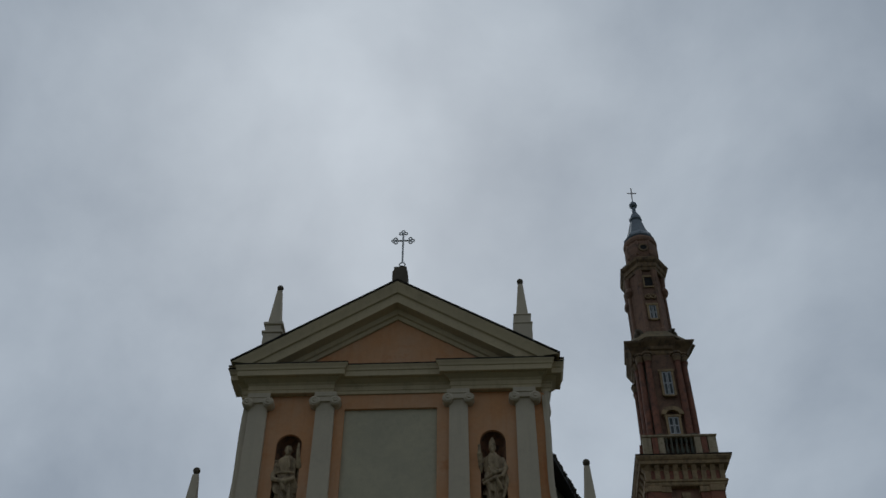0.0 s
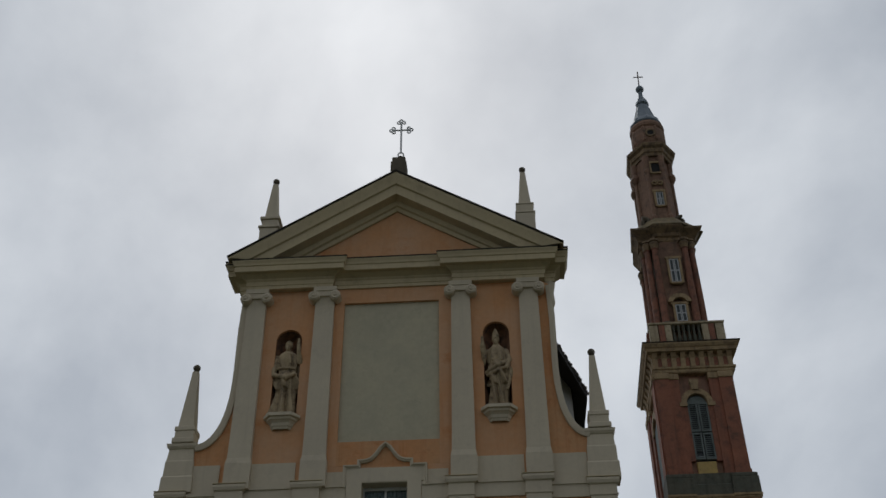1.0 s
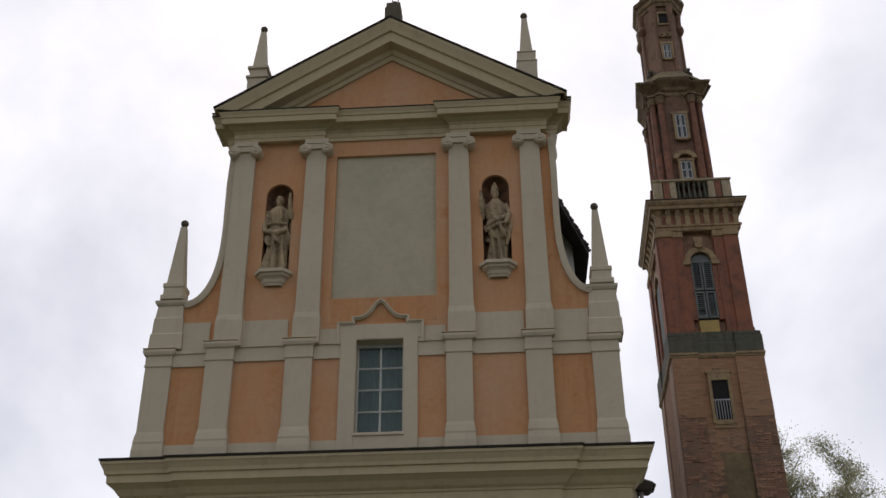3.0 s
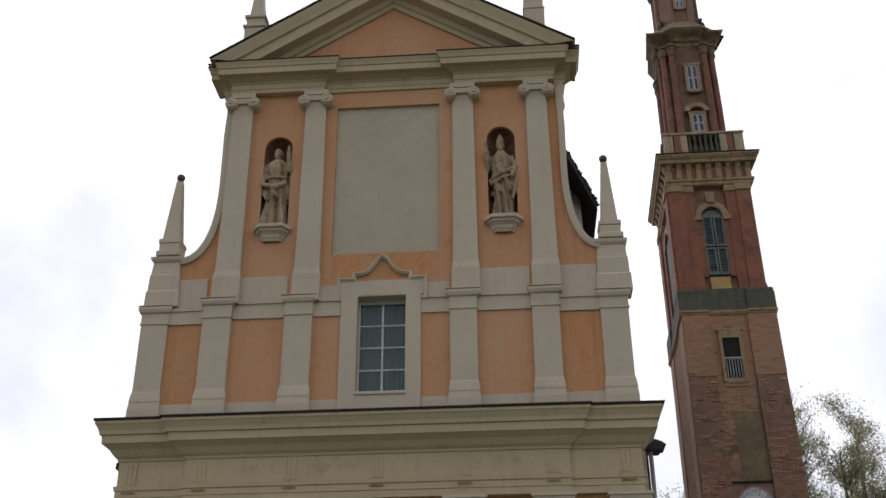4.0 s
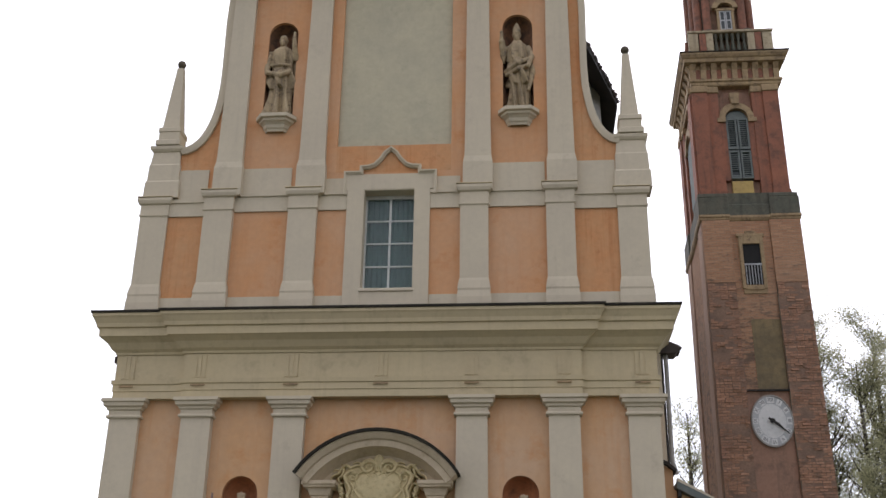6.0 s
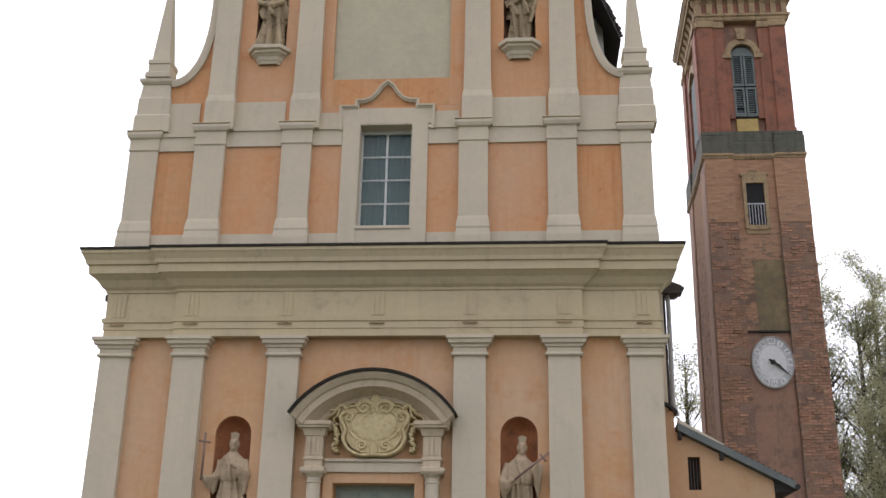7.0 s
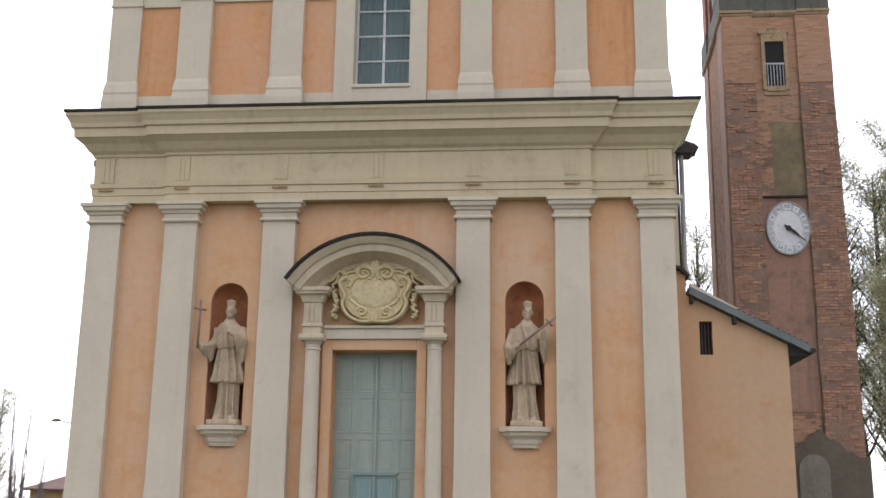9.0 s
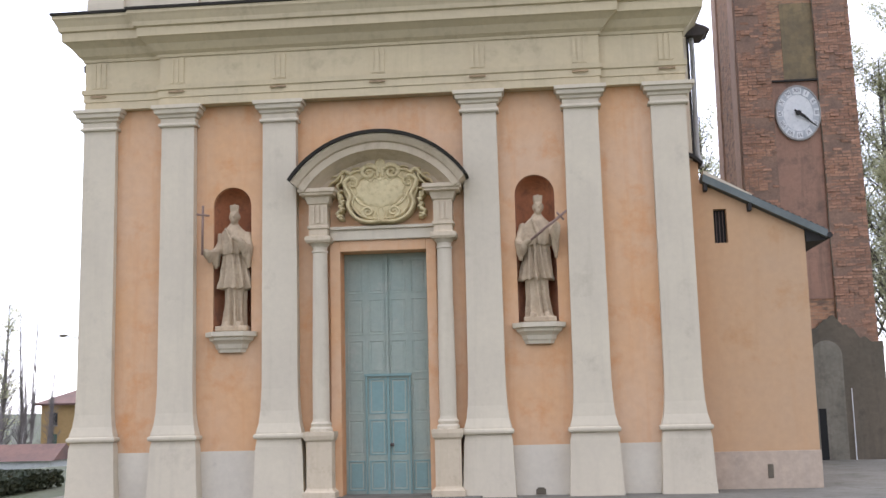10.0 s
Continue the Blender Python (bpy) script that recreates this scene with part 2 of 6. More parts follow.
OCHRE = surface("ochre_stucco", (0.40, 0.285, 0.155), (0.31, 0.215, 0.12), big=1.6, fine=12, streak=0.6, dirt=(0.125, 0.088, 0.055), dirt_at=(0.50, 0.68), bump=0.6)
YELLOW = surface("yellow_plaster", (0.50, 0.35, 0.12), (0.43, 0.30, 0.115), big=2, fine=10, dirt=(0.28, 0.20, 0.09))
GREENBAND = surface("green_stained_band", (0.125, 0.115, 0.083), (0.09, 0.095, 0.072), big=1.6, fine=10, streak=0.7, dirt=(0.055, 0.052, 0.04), dirt_at=(0.5, 0.7), bump=0.5)
BLUELEAD = surface("blue_grey_lead", (0.17, 0.20, 0.23), (0.12, 0.145, 0.17), big=2, fine=10, rough=0.5, metal=0.4)
SHUTTER = surface("grey_shutter_wood", (0.18, 0.205, 0.195), (0.13, 0.15, 0.142), big=3, fine=20, streak=0.4)
CLOCKFACE = surface("clock_enamel", (0.70, 0.69, 0.67), (0.60, 0.60, 0.585), big=3, fine=12, rough=0.5, dirt=(0.36, 0.37, 0.38), bump=0.05)
NUMERAL = surface("worn_grey_numeral", (0.30, 0.30, 0.30), (0.22, 0.22, 0.22), big=6, fine=20, bump=0)
CLOCKRING = surface("grey_clock_ring", (0.47, 0.48, 0.48), (0.38, 0.39, 0.40), big=4, fine=12, rough=0.6, bump=0.05)
GREYPLASTER = surface("grey_weathered_plaster", (0.14, 0.112, 0.078), (0.10, 0.084, 0.058), big=0.8, fine=9, streak=0.4, dirt=(0.06, 0.054, 0.042), bump=0.4)
# darker copies of the ochre and red, more heavily stained, for the upper stages
OLDOCHRE = surface("dark_stained_ochre_stucco", (0.275, 0.185, 0.10), (0.20, 0.135, 0.078), big=1.8, fine=12, streak=0.6, dirt=(0.085, 0.06, 0.04), dirt_at=(0.48, 0.64), bump=0.6)
DARKRED = surface("dark_stained_red_stucco", (0.27, 0.112, 0.068), (0.195, 0.088, 0.056), big=1.1, fine=10, streak=0.7, dirt=(0.09, 0.052, 0.04), dirt_at=(0.48, 0.66), bump=0.4)
BROWNSTUCCO = surface("brown_weathered_stucco", (0.27, 0.155, 0.10), (0.20, 0.118, 0.08), big=1.0, fine=10, streak=0.6, dirt=(0.10, 0.07, 0.05), dirt_at=(0.50, 0.68), bump=0.45)
BALUSTRADE = surface("pale_balustrade_stucco", (0.46, 0.38, 0.255), (0.36, 0.285, 0.18), big=1.6, fine=12, streak=0.6, dirt=(0.15, 0.11, 0.07), dirt_at=(0.52, 0.7), bump=0.5)
DAMPARCH = surface("damp_grey_plaster", (0.215, 0.195, 0.15), (0.165, 0.15, 0.115), big=1.0, fine=9, streak=0.5, dirt=(0.10, 0.09, 0.065), dirt_at=(0.5, 0.7), bump=0.4)
BRICKPIECE = surface("loose_old_brick", (0.395, 0.212, 0.128), (0.31, 0.165, 0.104), big=1.1, fine=22, streak=0.3, dirt=(0.17, 0.118, 0.086), dirt_at=(0.50, 0.64), grain=0.25, bump=0.5, piece=0.16)
BRICKREST = surface("joined_old_brick", (0.395, 0.212, 0.128), (0.31, 0.165, 0.104), big=1.1, fine=22, streak=0.3, dirt=(0.17, 0.118, 0.086), dirt_at=(0.50, 0.64), grain=0.25, bump=0.5, island=0.16)
BRICKCORE = surface("eroded_brick_core", (0.27, 0.165, 0.112), (0.19, 0.122, 0.086), big=1.2, fine=14, dirt=(0.10, 0.072, 0.055), grain=0.2, bump=0.7)
SIDEPLASTER = surface("pale_pink_side_plaster", (0.46, 0.29, 0.20), (0.38, 0.24, 0.165), big=0.8, fine=9, streak=0.5, dirt=(0.22, 0.15, 0.11), dirt_at=(0.54, 0.74), bump=0.35)
SHEDWALL = surface("white_shed_wall", (0.62, 0.63, 0.61), (0.54, 0.55, 0.54), big=0.8, fine=6)
PALEPLASTER = surface("pale_grey_plaster", (0.36, 0.34, 0.31), (0.30, 0.285, 0.26), big=1.2, fine=10, streak=0.3)
PAVING = surface("concrete_paving", (0.20, 0.185, 0.155), (0.155, 0.145, 0.12), big=0.7, fine=12, dirt=(0.10, 0.10, 0.07), dirt_at=(0.5, 0.7))
ANNEXWALL = surface("faded_annex_plaster", (0.52, 0.315, 0.165), (0.48, 0.31, 0.18), big=0.4, fine=7, streak=0.25, dirt=(0.44, 0.235, 0.10), dirt_at=(0.56, 0.72), grain=0.05, bump=0.14)
ANNEXPLINTH = surface("pale_pink_plinth", (0.46, 0.355, 0.265), (0.41, 0.32, 0.24), big=0.8, fine=8, streak=0.3, dirt=(0.30, 0.25, 0.21))
EARTH = surface("gravel_and_grass", (0.115, 0.11, 0.095), (0.075, 0.09, 0.05), big=0.15, fine=5, dirt=(0.055, 0.07, 0.035), dirt_at=(0.5, 0.62))
BARK = surface("tree_bark", (0.115, 0.10, 0.085), (0.08, 0.07, 0.06), big=3, fine=14, bump=0.6)
LEAF = surface("autumn_leaf", (0.24, 0.24, 0.155), (0.31, 0.29, 0.175), big=0.9, fine=5, dirt=(0.16, 0.175, 0.115), bump=0, grain=0.3)
leaf_nodes = LEAF.node_tree
leaf_tr = leaf_nodes.nodes.new("ShaderNodeBsdfTranslucent")
leaf_tr.inputs[0].default_value = (0.5, 0.5, 0.28, 1)
leaf_mix = leaf_nodes.nodes.new("ShaderNodeMixShader")
leaf_mix.inputs[0].default_value = 0.45
leaf_out = leaf_nodes.nodes["Material Output"]
leaf_nodes.links.new(leaf_nodes.nodes["Principled BSDF"].outputs[0], leaf_mix.inputs[1])
leaf_nodes.links.new(leaf_tr.outputs[0], leaf_mix.inputs[2])
leaf_nodes.links.new(leaf_mix.outputs[0], leaf_out.inputs[0])
TWIG = surface("bare_twigs", (0.19, 0.17, 0.155), (0.14, 0.125, 0.115), big=3, fine=14, bump=0)
HEDGE = surface("dark_hedge_leaf", (0.035, 0.048, 0.028), (0.05, 0.055, 0.03), big=1.5, fine=6, bump=0, grain=0.3)
for rough_stuff in (EARTH, PAVING, LEAD):
    rough_stuff.node_tree.nodes["Principled BSDF"].inputs["Specular IOR Level"].default_value = 0.05
HOUSEWALL = surface("yellow_house_wall", (0.42, 0.275, 0.115), (0.36, 0.235, 0.10), big=0.7, fine=5)
HOUSEROOF = surface("red_roof_tiles", (0.155, 0.08, 0.06), (0.11, 0.062, 0.05), big=0.8, fine=4, bump=0.5)
GREENSHUT = surface("green_shutters", (0.05, 0.11, 0.075), (0.04, 0.09, 0.06), big=2, fine=6)


# ---- mesh helpers ----
def thing(name, x, y, z, label, category, group="", kind=""):
    ob = new(name)
    ob.matrix_world = Matrix.Translation((x, y, z))
    ob.empty_display_size = 0.3
    return tagged(ob, label, category, group, kind)


def part(name, bm, material, parent=None, label="", smooth=False):
    """One mesh object of a bmesh in world coordinates, under a thing or a part."""
    me = bpy.data.meshes.new(name)
    bmesh.ops.recalc_face_normals(bm, faces=bm.faces)
    if smooth:
        for f in bm.faces:
            f.smooth = True
    bm.to_mesh(me)
    bm.free()
    for m in material if isinstance(material, (list, tuple)) else [material]:
        me.materials.append(m)
    ob = new(name, me)
    if parent is not None:
        ob.parent = parent
        if parent.type == "EMPTY":
            ob.matrix_parent_inverse = Matrix.Translation(-parent.matrix_basis.translation)
    if label:
        ob["label"] = label
    return ob


def box(bm, x0, x1, y0, y1, z0, z1, bevel=0.0):
    vs = [bm.verts.new(p) for p in ((x0, y0, z0), (x1, y0, z0), (x1, y1, z0), (x0, y1, z0), (x0, y0, z1), (x1, y0, z1), (x1, y1, z1), (x0, y1, z1))]
    fs = [bm.faces.new([vs[i] for i in q]) for q in ((0, 3, 2, 1), (4, 5, 6, 7), (0, 1, 5, 4), (1, 2, 6, 5), (2, 3, 7, 6), (3, 0, 4, 7))]
    if bevel:
        es = list({e for f in fs for e in f.edges})
        bmesh.ops.bevel(bm, geom=es, offset=bevel, segments=1, affect="EDGES")
    return bm


def boxes(*rows, bevel=0.0):
    bm = bmesh.new()
    for r in rows:
        box(bm, *r, bevel=bevel)
    return bm


def prism(bm, outline, y0, y1, plane="xz"):
    """Extrudes an outline of (x, z), or of (x, y) with plane 'xy'."""
    def pt(a, b, c):
        return (a, c, b) if plane == "xz" else (a, b, c)
    n = len(outline)
    f0 = [bm.verts.new(pt(a, b, y0)) for a, b in outline]
    f1 = [bm.verts.new(pt(a, b, y1)) for a, b in outline]
    bm.faces.new(f0)
    bm.faces.new(f1[::-1])
    for i in range(n):
        j = (i + 1) % n
        bm.faces.new((f0[i], f1[i], f1[j], f0[j]))
    return bm


def sweep(bm, path, profile, plane="xy", closed=False):
    """Sweeps a profile of (offset, third) along a path with mitred corners. plane 'xy': the path is a plan, the offset goes to
    the right hand of its way, third is z. plane 'xz': the path is an elevation, the offset goes to its left hand, third is
    how far it stands out towards -y."""
    n = len(path)
    rings = []
    for i, p in enumerate(path):
        ns = []
        for a, b in ((i - 1, i), (i, i + 1)):
            if closed or (a >= 0 and b < n):
                pa, pb = path[a % n], path[b % n]
                dx, dy = pb[0] - pa[0], pb[1] - pa[1]
                ln = math.hypot(dx, dy)
                ns.append((dy / ln, -dx / ln) if plane == "xy" else (-dy / ln, dx / ln))
        if len(ns) == 2:
            k = 1 + ns[0][0] * ns[1][0] + ns[0][1] * ns[1][1]
            m = ((ns[0][0] + ns[1][0]) / k, (ns[0][1] + ns[1][1]) / k)
        else:
            m = ns[0]
        if plane == "xy":
            rings.append([bm.verts.new((p[0] + m[0] * o, p[1] + m[1] * o, t)) for o, t in profile])
        else:
            rings.append([bm.verts.new((p[0] + m[0] * o, -t, p[1] + m[1] * o)) for o, t in profile])
    for i in range(n if closed else n - 1):
        a, b = rings[i], rings[(i + 1) % n]
        for j in range(len(profile) - 1):
            bm.faces.new((a[j], b[j], b[j + 1], a[j + 1]))
    if not closed:
        for r in (rings[0], rings[-1]):
            bm.faces.new(r)
    return bm


def lathe(bm, profile, x, y, segs=24, sx=1.0, sy=1.0, turn=0.0):
    """A turned solid of (radius, z)."""
    rings = []
    for r, z in profile:
        rings.append([bm.verts.new((x + sx * r * math.cos(turn + 2 * math.pi * k / segs), y + sy * r * math.sin(turn + 2 * math.pi * k / segs), z)) for k in range(segs)])
    for a, b in zip(rings, rings[1:]):
        for k in range(segs):
            bm.faces.new((a[k], a[(k + 1) % segs], b[(k + 1) % segs], b[k]))
    bm.faces.new(rings[0][::-1])
    bm.faces.new(rings[-1])
    return bm


def tube(bm, points, radii, segs=8):
    """A round limb through points; radii is one number or one a point."""
    pts = [Vector(p) for p in points]
    rs = radii if isinstance(radii, (list, tuple)) else [radii] * len(pts)
    rings = []
    for i, p in enumerate(pts):
        d = (pts[min(i + 1, len(pts) - 1)] - pts[max(i - 1, 0)]).normalized()
        u = d.cross(Vector((0.31, 0.87, 0.39)) if abs(d.z) < 0.9 else Vector((1, 0, 0))).normalized()
        v = d.cross(u)
        rings.append([bm.verts.new(p + (u * math.cos(2 * math.pi * k / segs) + v * math.sin(2 * math.pi * k / segs)) * rs[i]) for k in range(segs)])
    for a, b in zip(rings, rings[1:]):
        for k in range(segs):
            bm.faces.new((a[k], a[(k + 1) % segs], b[(k + 1) % segs], b[k]))
    bm.faces.new(rings[0])
    bm.faces.new(rings[-1])
    return bm


def ball(bm, x, y, z, r, segs=16, sz=1.0):
    n = segs // 2
    prof = [(max(r * math.sin(math.pi * i / n), 0.001), z - sz * r * math.cos(math.pi * i / n)) for i in range(n + 1)]
    return lathe(bm, prof, x, y, segs)


def loop_rect(cx, cy, hx, hy):
    """A closed plan whose right-hand side is the outside."""
    return [(cx - hx, cy - hy), (cx + hx, cy - hy), (cx + hx, cy + hy), (cx - hx, cy + hy)]


def arch_points(cx, z_spring, r, n=14, rz=None):
    rz = rz or r
    return [(cx - r * math.cos(math.pi * i / n), z_spring + rz * math.sin(math.pi * i / n)) for i in range(n + 1)]


def bay(bm, x0, x1, z0, z1, y0, y1, o=None):
    """A stretch of wall with one opening o = (ox0, ox1, sill, spring, arched)."""
    if o is None:
        return box(bm, x0, x1, y0, y1, z0, z1)
    ox0, ox1, sill, spring, arched = o
    box(bm, x0, ox0, y0, y1, z0, z1)
    box(bm, ox1, x1, y0, y1, z0, z1)
    if sill > z0:
        box(bm, ox0, ox1, y0, y1, z0, sill)
    if not arched:
        return box(bm, ox0, ox1, y0, y1, spring, z1)
    pts = arch_points((ox0 + ox1) / 2, spring, (ox1 - ox0) / 2)
    for a, b in zip(pts, pts[1:]):
        prism(bm, [a, b, (b[0], z1), (a[0], z1)], y0, y1)
    return bm


def niche_shell(bm, cx, half, sill, spring, depth, y0):
    """The hollow of a niche: a half round with a quarter-sphere head."""
    n = 14
    cols = []
    for i in range(n + 1):
        a = math.pi * i / n
        dx, dy = -math.cos(a), math.sin(a)
        col = [bm.verts.new((cx + half * dx, y0 + depth * dy, sill)), bm.verts.new((cx + half * dx, y0 + depth * dy, spring))]
        for j in range(1, 8):
            e = math.pi / 2 * j / 8
            col.append(bm.verts.new((cx + half * dx * math.cos(e), y0 + depth * dy * math.cos(e), spring + half * math.sin(e))))
        cols.append(col)
    top = bm.verts.new((cx, y0, spring + half))
    for a, b in zip(cols, cols[1:]):
        for j in range(len(a) - 1):
            bm.faces.new((a[j], b[j], b[j + 1], a[j + 1]))
        bm.faces.new((a[-1], b[-1], top))
    bm.faces.new([c[0] for c in cols])
    return bm


# ---- the ground: one sheet, sinking gently away beyond the church's left side ----
def ground_z(x, y):
    def step(v, a, b):
        s = min(max((v - a) / (b - a), 0), 1)
        return s * s * (3 - 2 * s)
    return -2.2 * step(-x, 9, 30) * step(y, 2, 40)


g = bmesh.new()
gx = [-3000, -800, -300, -120] + list(range(-80, 81, 4)) + [120, 300, 800, 3000]
rows = [[g.verts.new((x, y, ground_z(x, y))) for x in gx] for y in gx]
for a, b in zip(rows, rows[1:]):
    for i in range(len(gx) - 1):
        g.faces.new((a[i], a[i + 1], b[i + 1], b[i]))
tagged(part("ground", g, EARTH), "bare gravel ground with thin patches of grass", "ground", kind="structure")
tagged(part("pavement", boxes((-7.6, 16.0, -1.8, 9.7, -0.1, 0.012), bevel=0.01), PAVING), "pale grey concrete paving before the church", "pavement", kind="structure")

# ---- the church ----
church = thing("church", 0, 0, 0, "baroque church with orange plaster walls and cream pilasters", "church")
PIL = (-6.08, -4.32, -2.11, 2.14, 4.25, 6.05)

# lower wall with the doorway and two niches
w = bmesh.new()
LOW_NICHES = ((-3.18, 0.41), (3.23, 0.41))
bay(w, -6.45, -4.0, 0, 9.6, 0, 0.6)
bay(w, -4.0, -2.2, 0, 9.6, 0, 0.6, (-3.59, -2.77, 3.46, 6.13, True))
bay(w, -2.2, 2.2, 0, 9.6, 0, 0.6, (-0.86, 0.95, 0.0, 5.05, False))
bay(w, 2.2, 4.0, 0, 9.6, 0, 0.6, (2.82, 3.64, 3.46, 6.13, True))
bay(w, 4.0, 6.42, 0, 9.6, 0, 0.6)
bmesh.ops.remove_doubles(w, verts=w.verts, dist=0.0005)
part("front_wall", w, FADED, church, "orange plastered lower front wall")
# upper wall with the window and two niches
w = bmesh.new()
bay(w, -4.3, -2.0, 10.3, 20.6, 0, 0.6, (-3.45, -2.65, 15.95, 18.57, True))
bay(w, -2.0, 2.2, 10.3, 14.3, 0, 0.6, (-0.63, 0.68, 11.08, 13.77, False))
bay(w, -2.0, 2.2, 14.3, 20.6, 0.13, 0.6)
bay(w, 2.2, 4.6, 10.3, 20.6, 0, 0.6, (2.92, 3.72, 15.95, 18.57, True))
bmesh.ops.remove_doubles(w, verts=w.verts, dist=0.0005)
for xa, xb in ((-5.85, -4.3), (4.6, 5.9)):
    part("outer_wall", bay(bmesh.new(), xa, xb, 10.3, 14.4, 0, 0.6), STAINED, church, "rain-stained orange plaster of the outer bay")
part("upper_wall", w, ORANGE, church, "orange plastered upper front wall")
# raised frame round the blank panel
fr = boxes((-2.0, -1.39, -0.004, 0.13, 14.3, 20.6), (1.58, 2.2, -0.004, 0.13, 14.3, 20.6), (-1.39, 1.58, -0.004, 0.13, 19.87, 20.6))
part("panel_frame", fr, ORANGE, church)
part("stained_strip", boxes((-1.39, 1.58, -0.004, 0.13, 14.3, 15.055)), STAINED, church, "rain-streaked orange plaster under the panel")
part("blank_panel", boxes((-1.39, 1.58, 0.09, 0.13, 15.055, 19.87)), PANEL, church, "large blank grey-cream plaster panel")

# side sweeps of the upper storey
for s, xin, xtop, xpost in ((-1, -4.3, -4.60, -5.52), (1, 4.6, 5.08, 5.87)):
    curve = []
    for i in range(15):
        e = i / 14
        a = math.pi / 2 * e
        curve.append((xtop + (xpost - xtop) * (1 - math.cos(a)) ** 1.2, 17.5 - 2.44 * math.sin(a)))
    out = [(xin, 14.4), (xin, 20.6), (xtop - s * 0.06, 20.3), (xtop + s * 0.02, 19.0)] + curve + [(xpost, 14.4)]
    part("curved_wing", prism(bmesh.new(), out if s < 0 else out[::-1], 0.02, 0.55), STAINED, church, "concave curved wing wall, orange plaster")
    path = [(xtop - s * 0.02, 20.2), (xtop + s * 0.02, 19.0)] + curve
    if s > 0:
        path = path[::-1]
    prof = [(-0.13, -0.58), (-0.13, 0.06), (-0.02, 0.09), (0.05, 0.09), (0.05, -0.58)]
    cop = bmesh.new()
    sweep(cop, path[::-1], prof, "xz")
    part("wing_coping", cop, CREAM, church, "cream moulded coping on the curve")
    # scroll under the cornice
    part("scroll", lathe(bmesh.new(), [(0.12, 19.55), (0.16, 19.7), (0.13, 20.1), (0.2, 20.4)], xtop - s * 0.02, 0.2, 12), CREAM, church)

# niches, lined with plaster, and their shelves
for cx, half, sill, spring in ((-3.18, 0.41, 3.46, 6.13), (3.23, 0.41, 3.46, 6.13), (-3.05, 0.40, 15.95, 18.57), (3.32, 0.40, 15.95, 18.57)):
    # the upper pair gets a darker, blotchier lining than the lower pair
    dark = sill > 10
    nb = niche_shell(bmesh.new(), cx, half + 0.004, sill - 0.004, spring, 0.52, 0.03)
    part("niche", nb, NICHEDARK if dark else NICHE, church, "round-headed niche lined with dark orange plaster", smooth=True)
    sh = bmesh.new()
    k = half / 0.41
    sweep(sh, [(cx - 0.36 * k, 0.02), (cx - 0.36 * k, -0.03), (cx - 0.25 * k, -0.17), (cx + 0.25 * k, -0.17), (cx + 0.36 * k, -0.03), (cx + 0.36 * k, 0.02)],
          [(-0.1, sill - 0.44), (-0.07, sill - 0.44), (-0.05, sill - 0.38), (-0.02, sill - 0.35), (0.0, sill - 0.27), (0.05, sill - 0.22), (0.10, sill - 0.19), (0.11, sill - 0.13), (0.18, sill - 0.11), (0.185, sill - 0.015), (-0.1, sill - 0.004)])
    part("niche_shelf", sh, CREAM, church, "moulded cream shelf under the niche")

# lower pilasters on pedestals
for i, x in enumerate(PIL):
    yf = -0.17 if i in (0, 5) else -0.24
    hw = 0.375
    p = bmesh.new()
    sweep(p, [(x - hw, 0.02), (x - hw, yf), (x + hw, yf), (x + hw, 0.02)],
          [(-0.3, 1.236), (0.10, 1.236), (0.135, 1.255), (0.145, 1.295), (0.135, 1.33), (0.10, 1.345), (0.095, 1.38), (0.05, 1.55), (0.02, 1.8), (0.0, 2.25), (-0.02, 7.88), (-0.3, 7.88)])
    part("pilaster", p, CREAM, church)
    p = bmesh.new()
    sweep(p, [(x - hw - 0.10, 0.02), (x - hw - 0.10, yf - 0.08), (x + hw + 0.10, yf - 0.08), (x + hw + 0.10, 0.02)],
          [(-0.4, 0.0), (0.055, 0.0), (0.03, 0.5), (0.008, 1.08), (-0.012, 1.19), (-0.02, 1.235), (-0.4, 1.235)])
    part("pedestal", p, CREAM, church, "square cream pedestal with a worn moulded cap")
    p = bmesh.new()
    sweep(p, [(x - hw, 0.02), (x - hw, yf), (x + hw, yf), (x + hw, 0.02)],
          [(-0.3, 7.87), (0.03, 7.87), (0.045, 7.90), (0.03, 7.94), (0.0, 7.95), (0.0, 8.05), (0.04, 8.07), (0.05, 8.12), (0.11, 8.15), (0.12, 8.23), (0.16, 8.245), (0.16, 8.32), (-0.3, 8.325)])
    part("capital", p, CREAM, church)

# painted plinth between the pedestals
for a, b in ((-5.6, -4.8), (-3.84, -2.6), (2.62, 3.77), (4.74, 5.57)):
    part("plinth", boxes((a, b, -0.012, 0.02, 0.0, 1.0)), WHITEWASH, church, "whitewashed plinth, scuffed and damp")
vent = boxes((3.05, 3.25, -0.03, 0.0, 0.02, 0.13), (3.08, 3.22, -0.04, -0.02, 0.12, 0.16))
part("vent", vent, GREYPLASTER, church, "small dark vent near the ground")

# lower entablature with stepped plan
PLAN = [(-6.42, 0.62), (-6.42, -0.17), (-4.72, -0.17), (-4.72, -0.27), (4.68, -0.27), (4.68, -0.17), (6.42, -0.17), (6.42, 0.62)]
e = bmesh.new()
sweep(e, PLAN, [(-0.25, 8.33), (0.0, 8.33), (0.0, 8.50), (0.02, 8.51), (0.02, 8.66), (0.05, 8.68), (0.06, 8.78), (-0.25, 8.785)])
part("architrave", e, CORNICE, church)
e = bmesh.new()
sweep(e, PLAN, [(-0.25, 8.785), (0.0, 8.785), (0.0, 9.40), (-0.25, 9.40)])
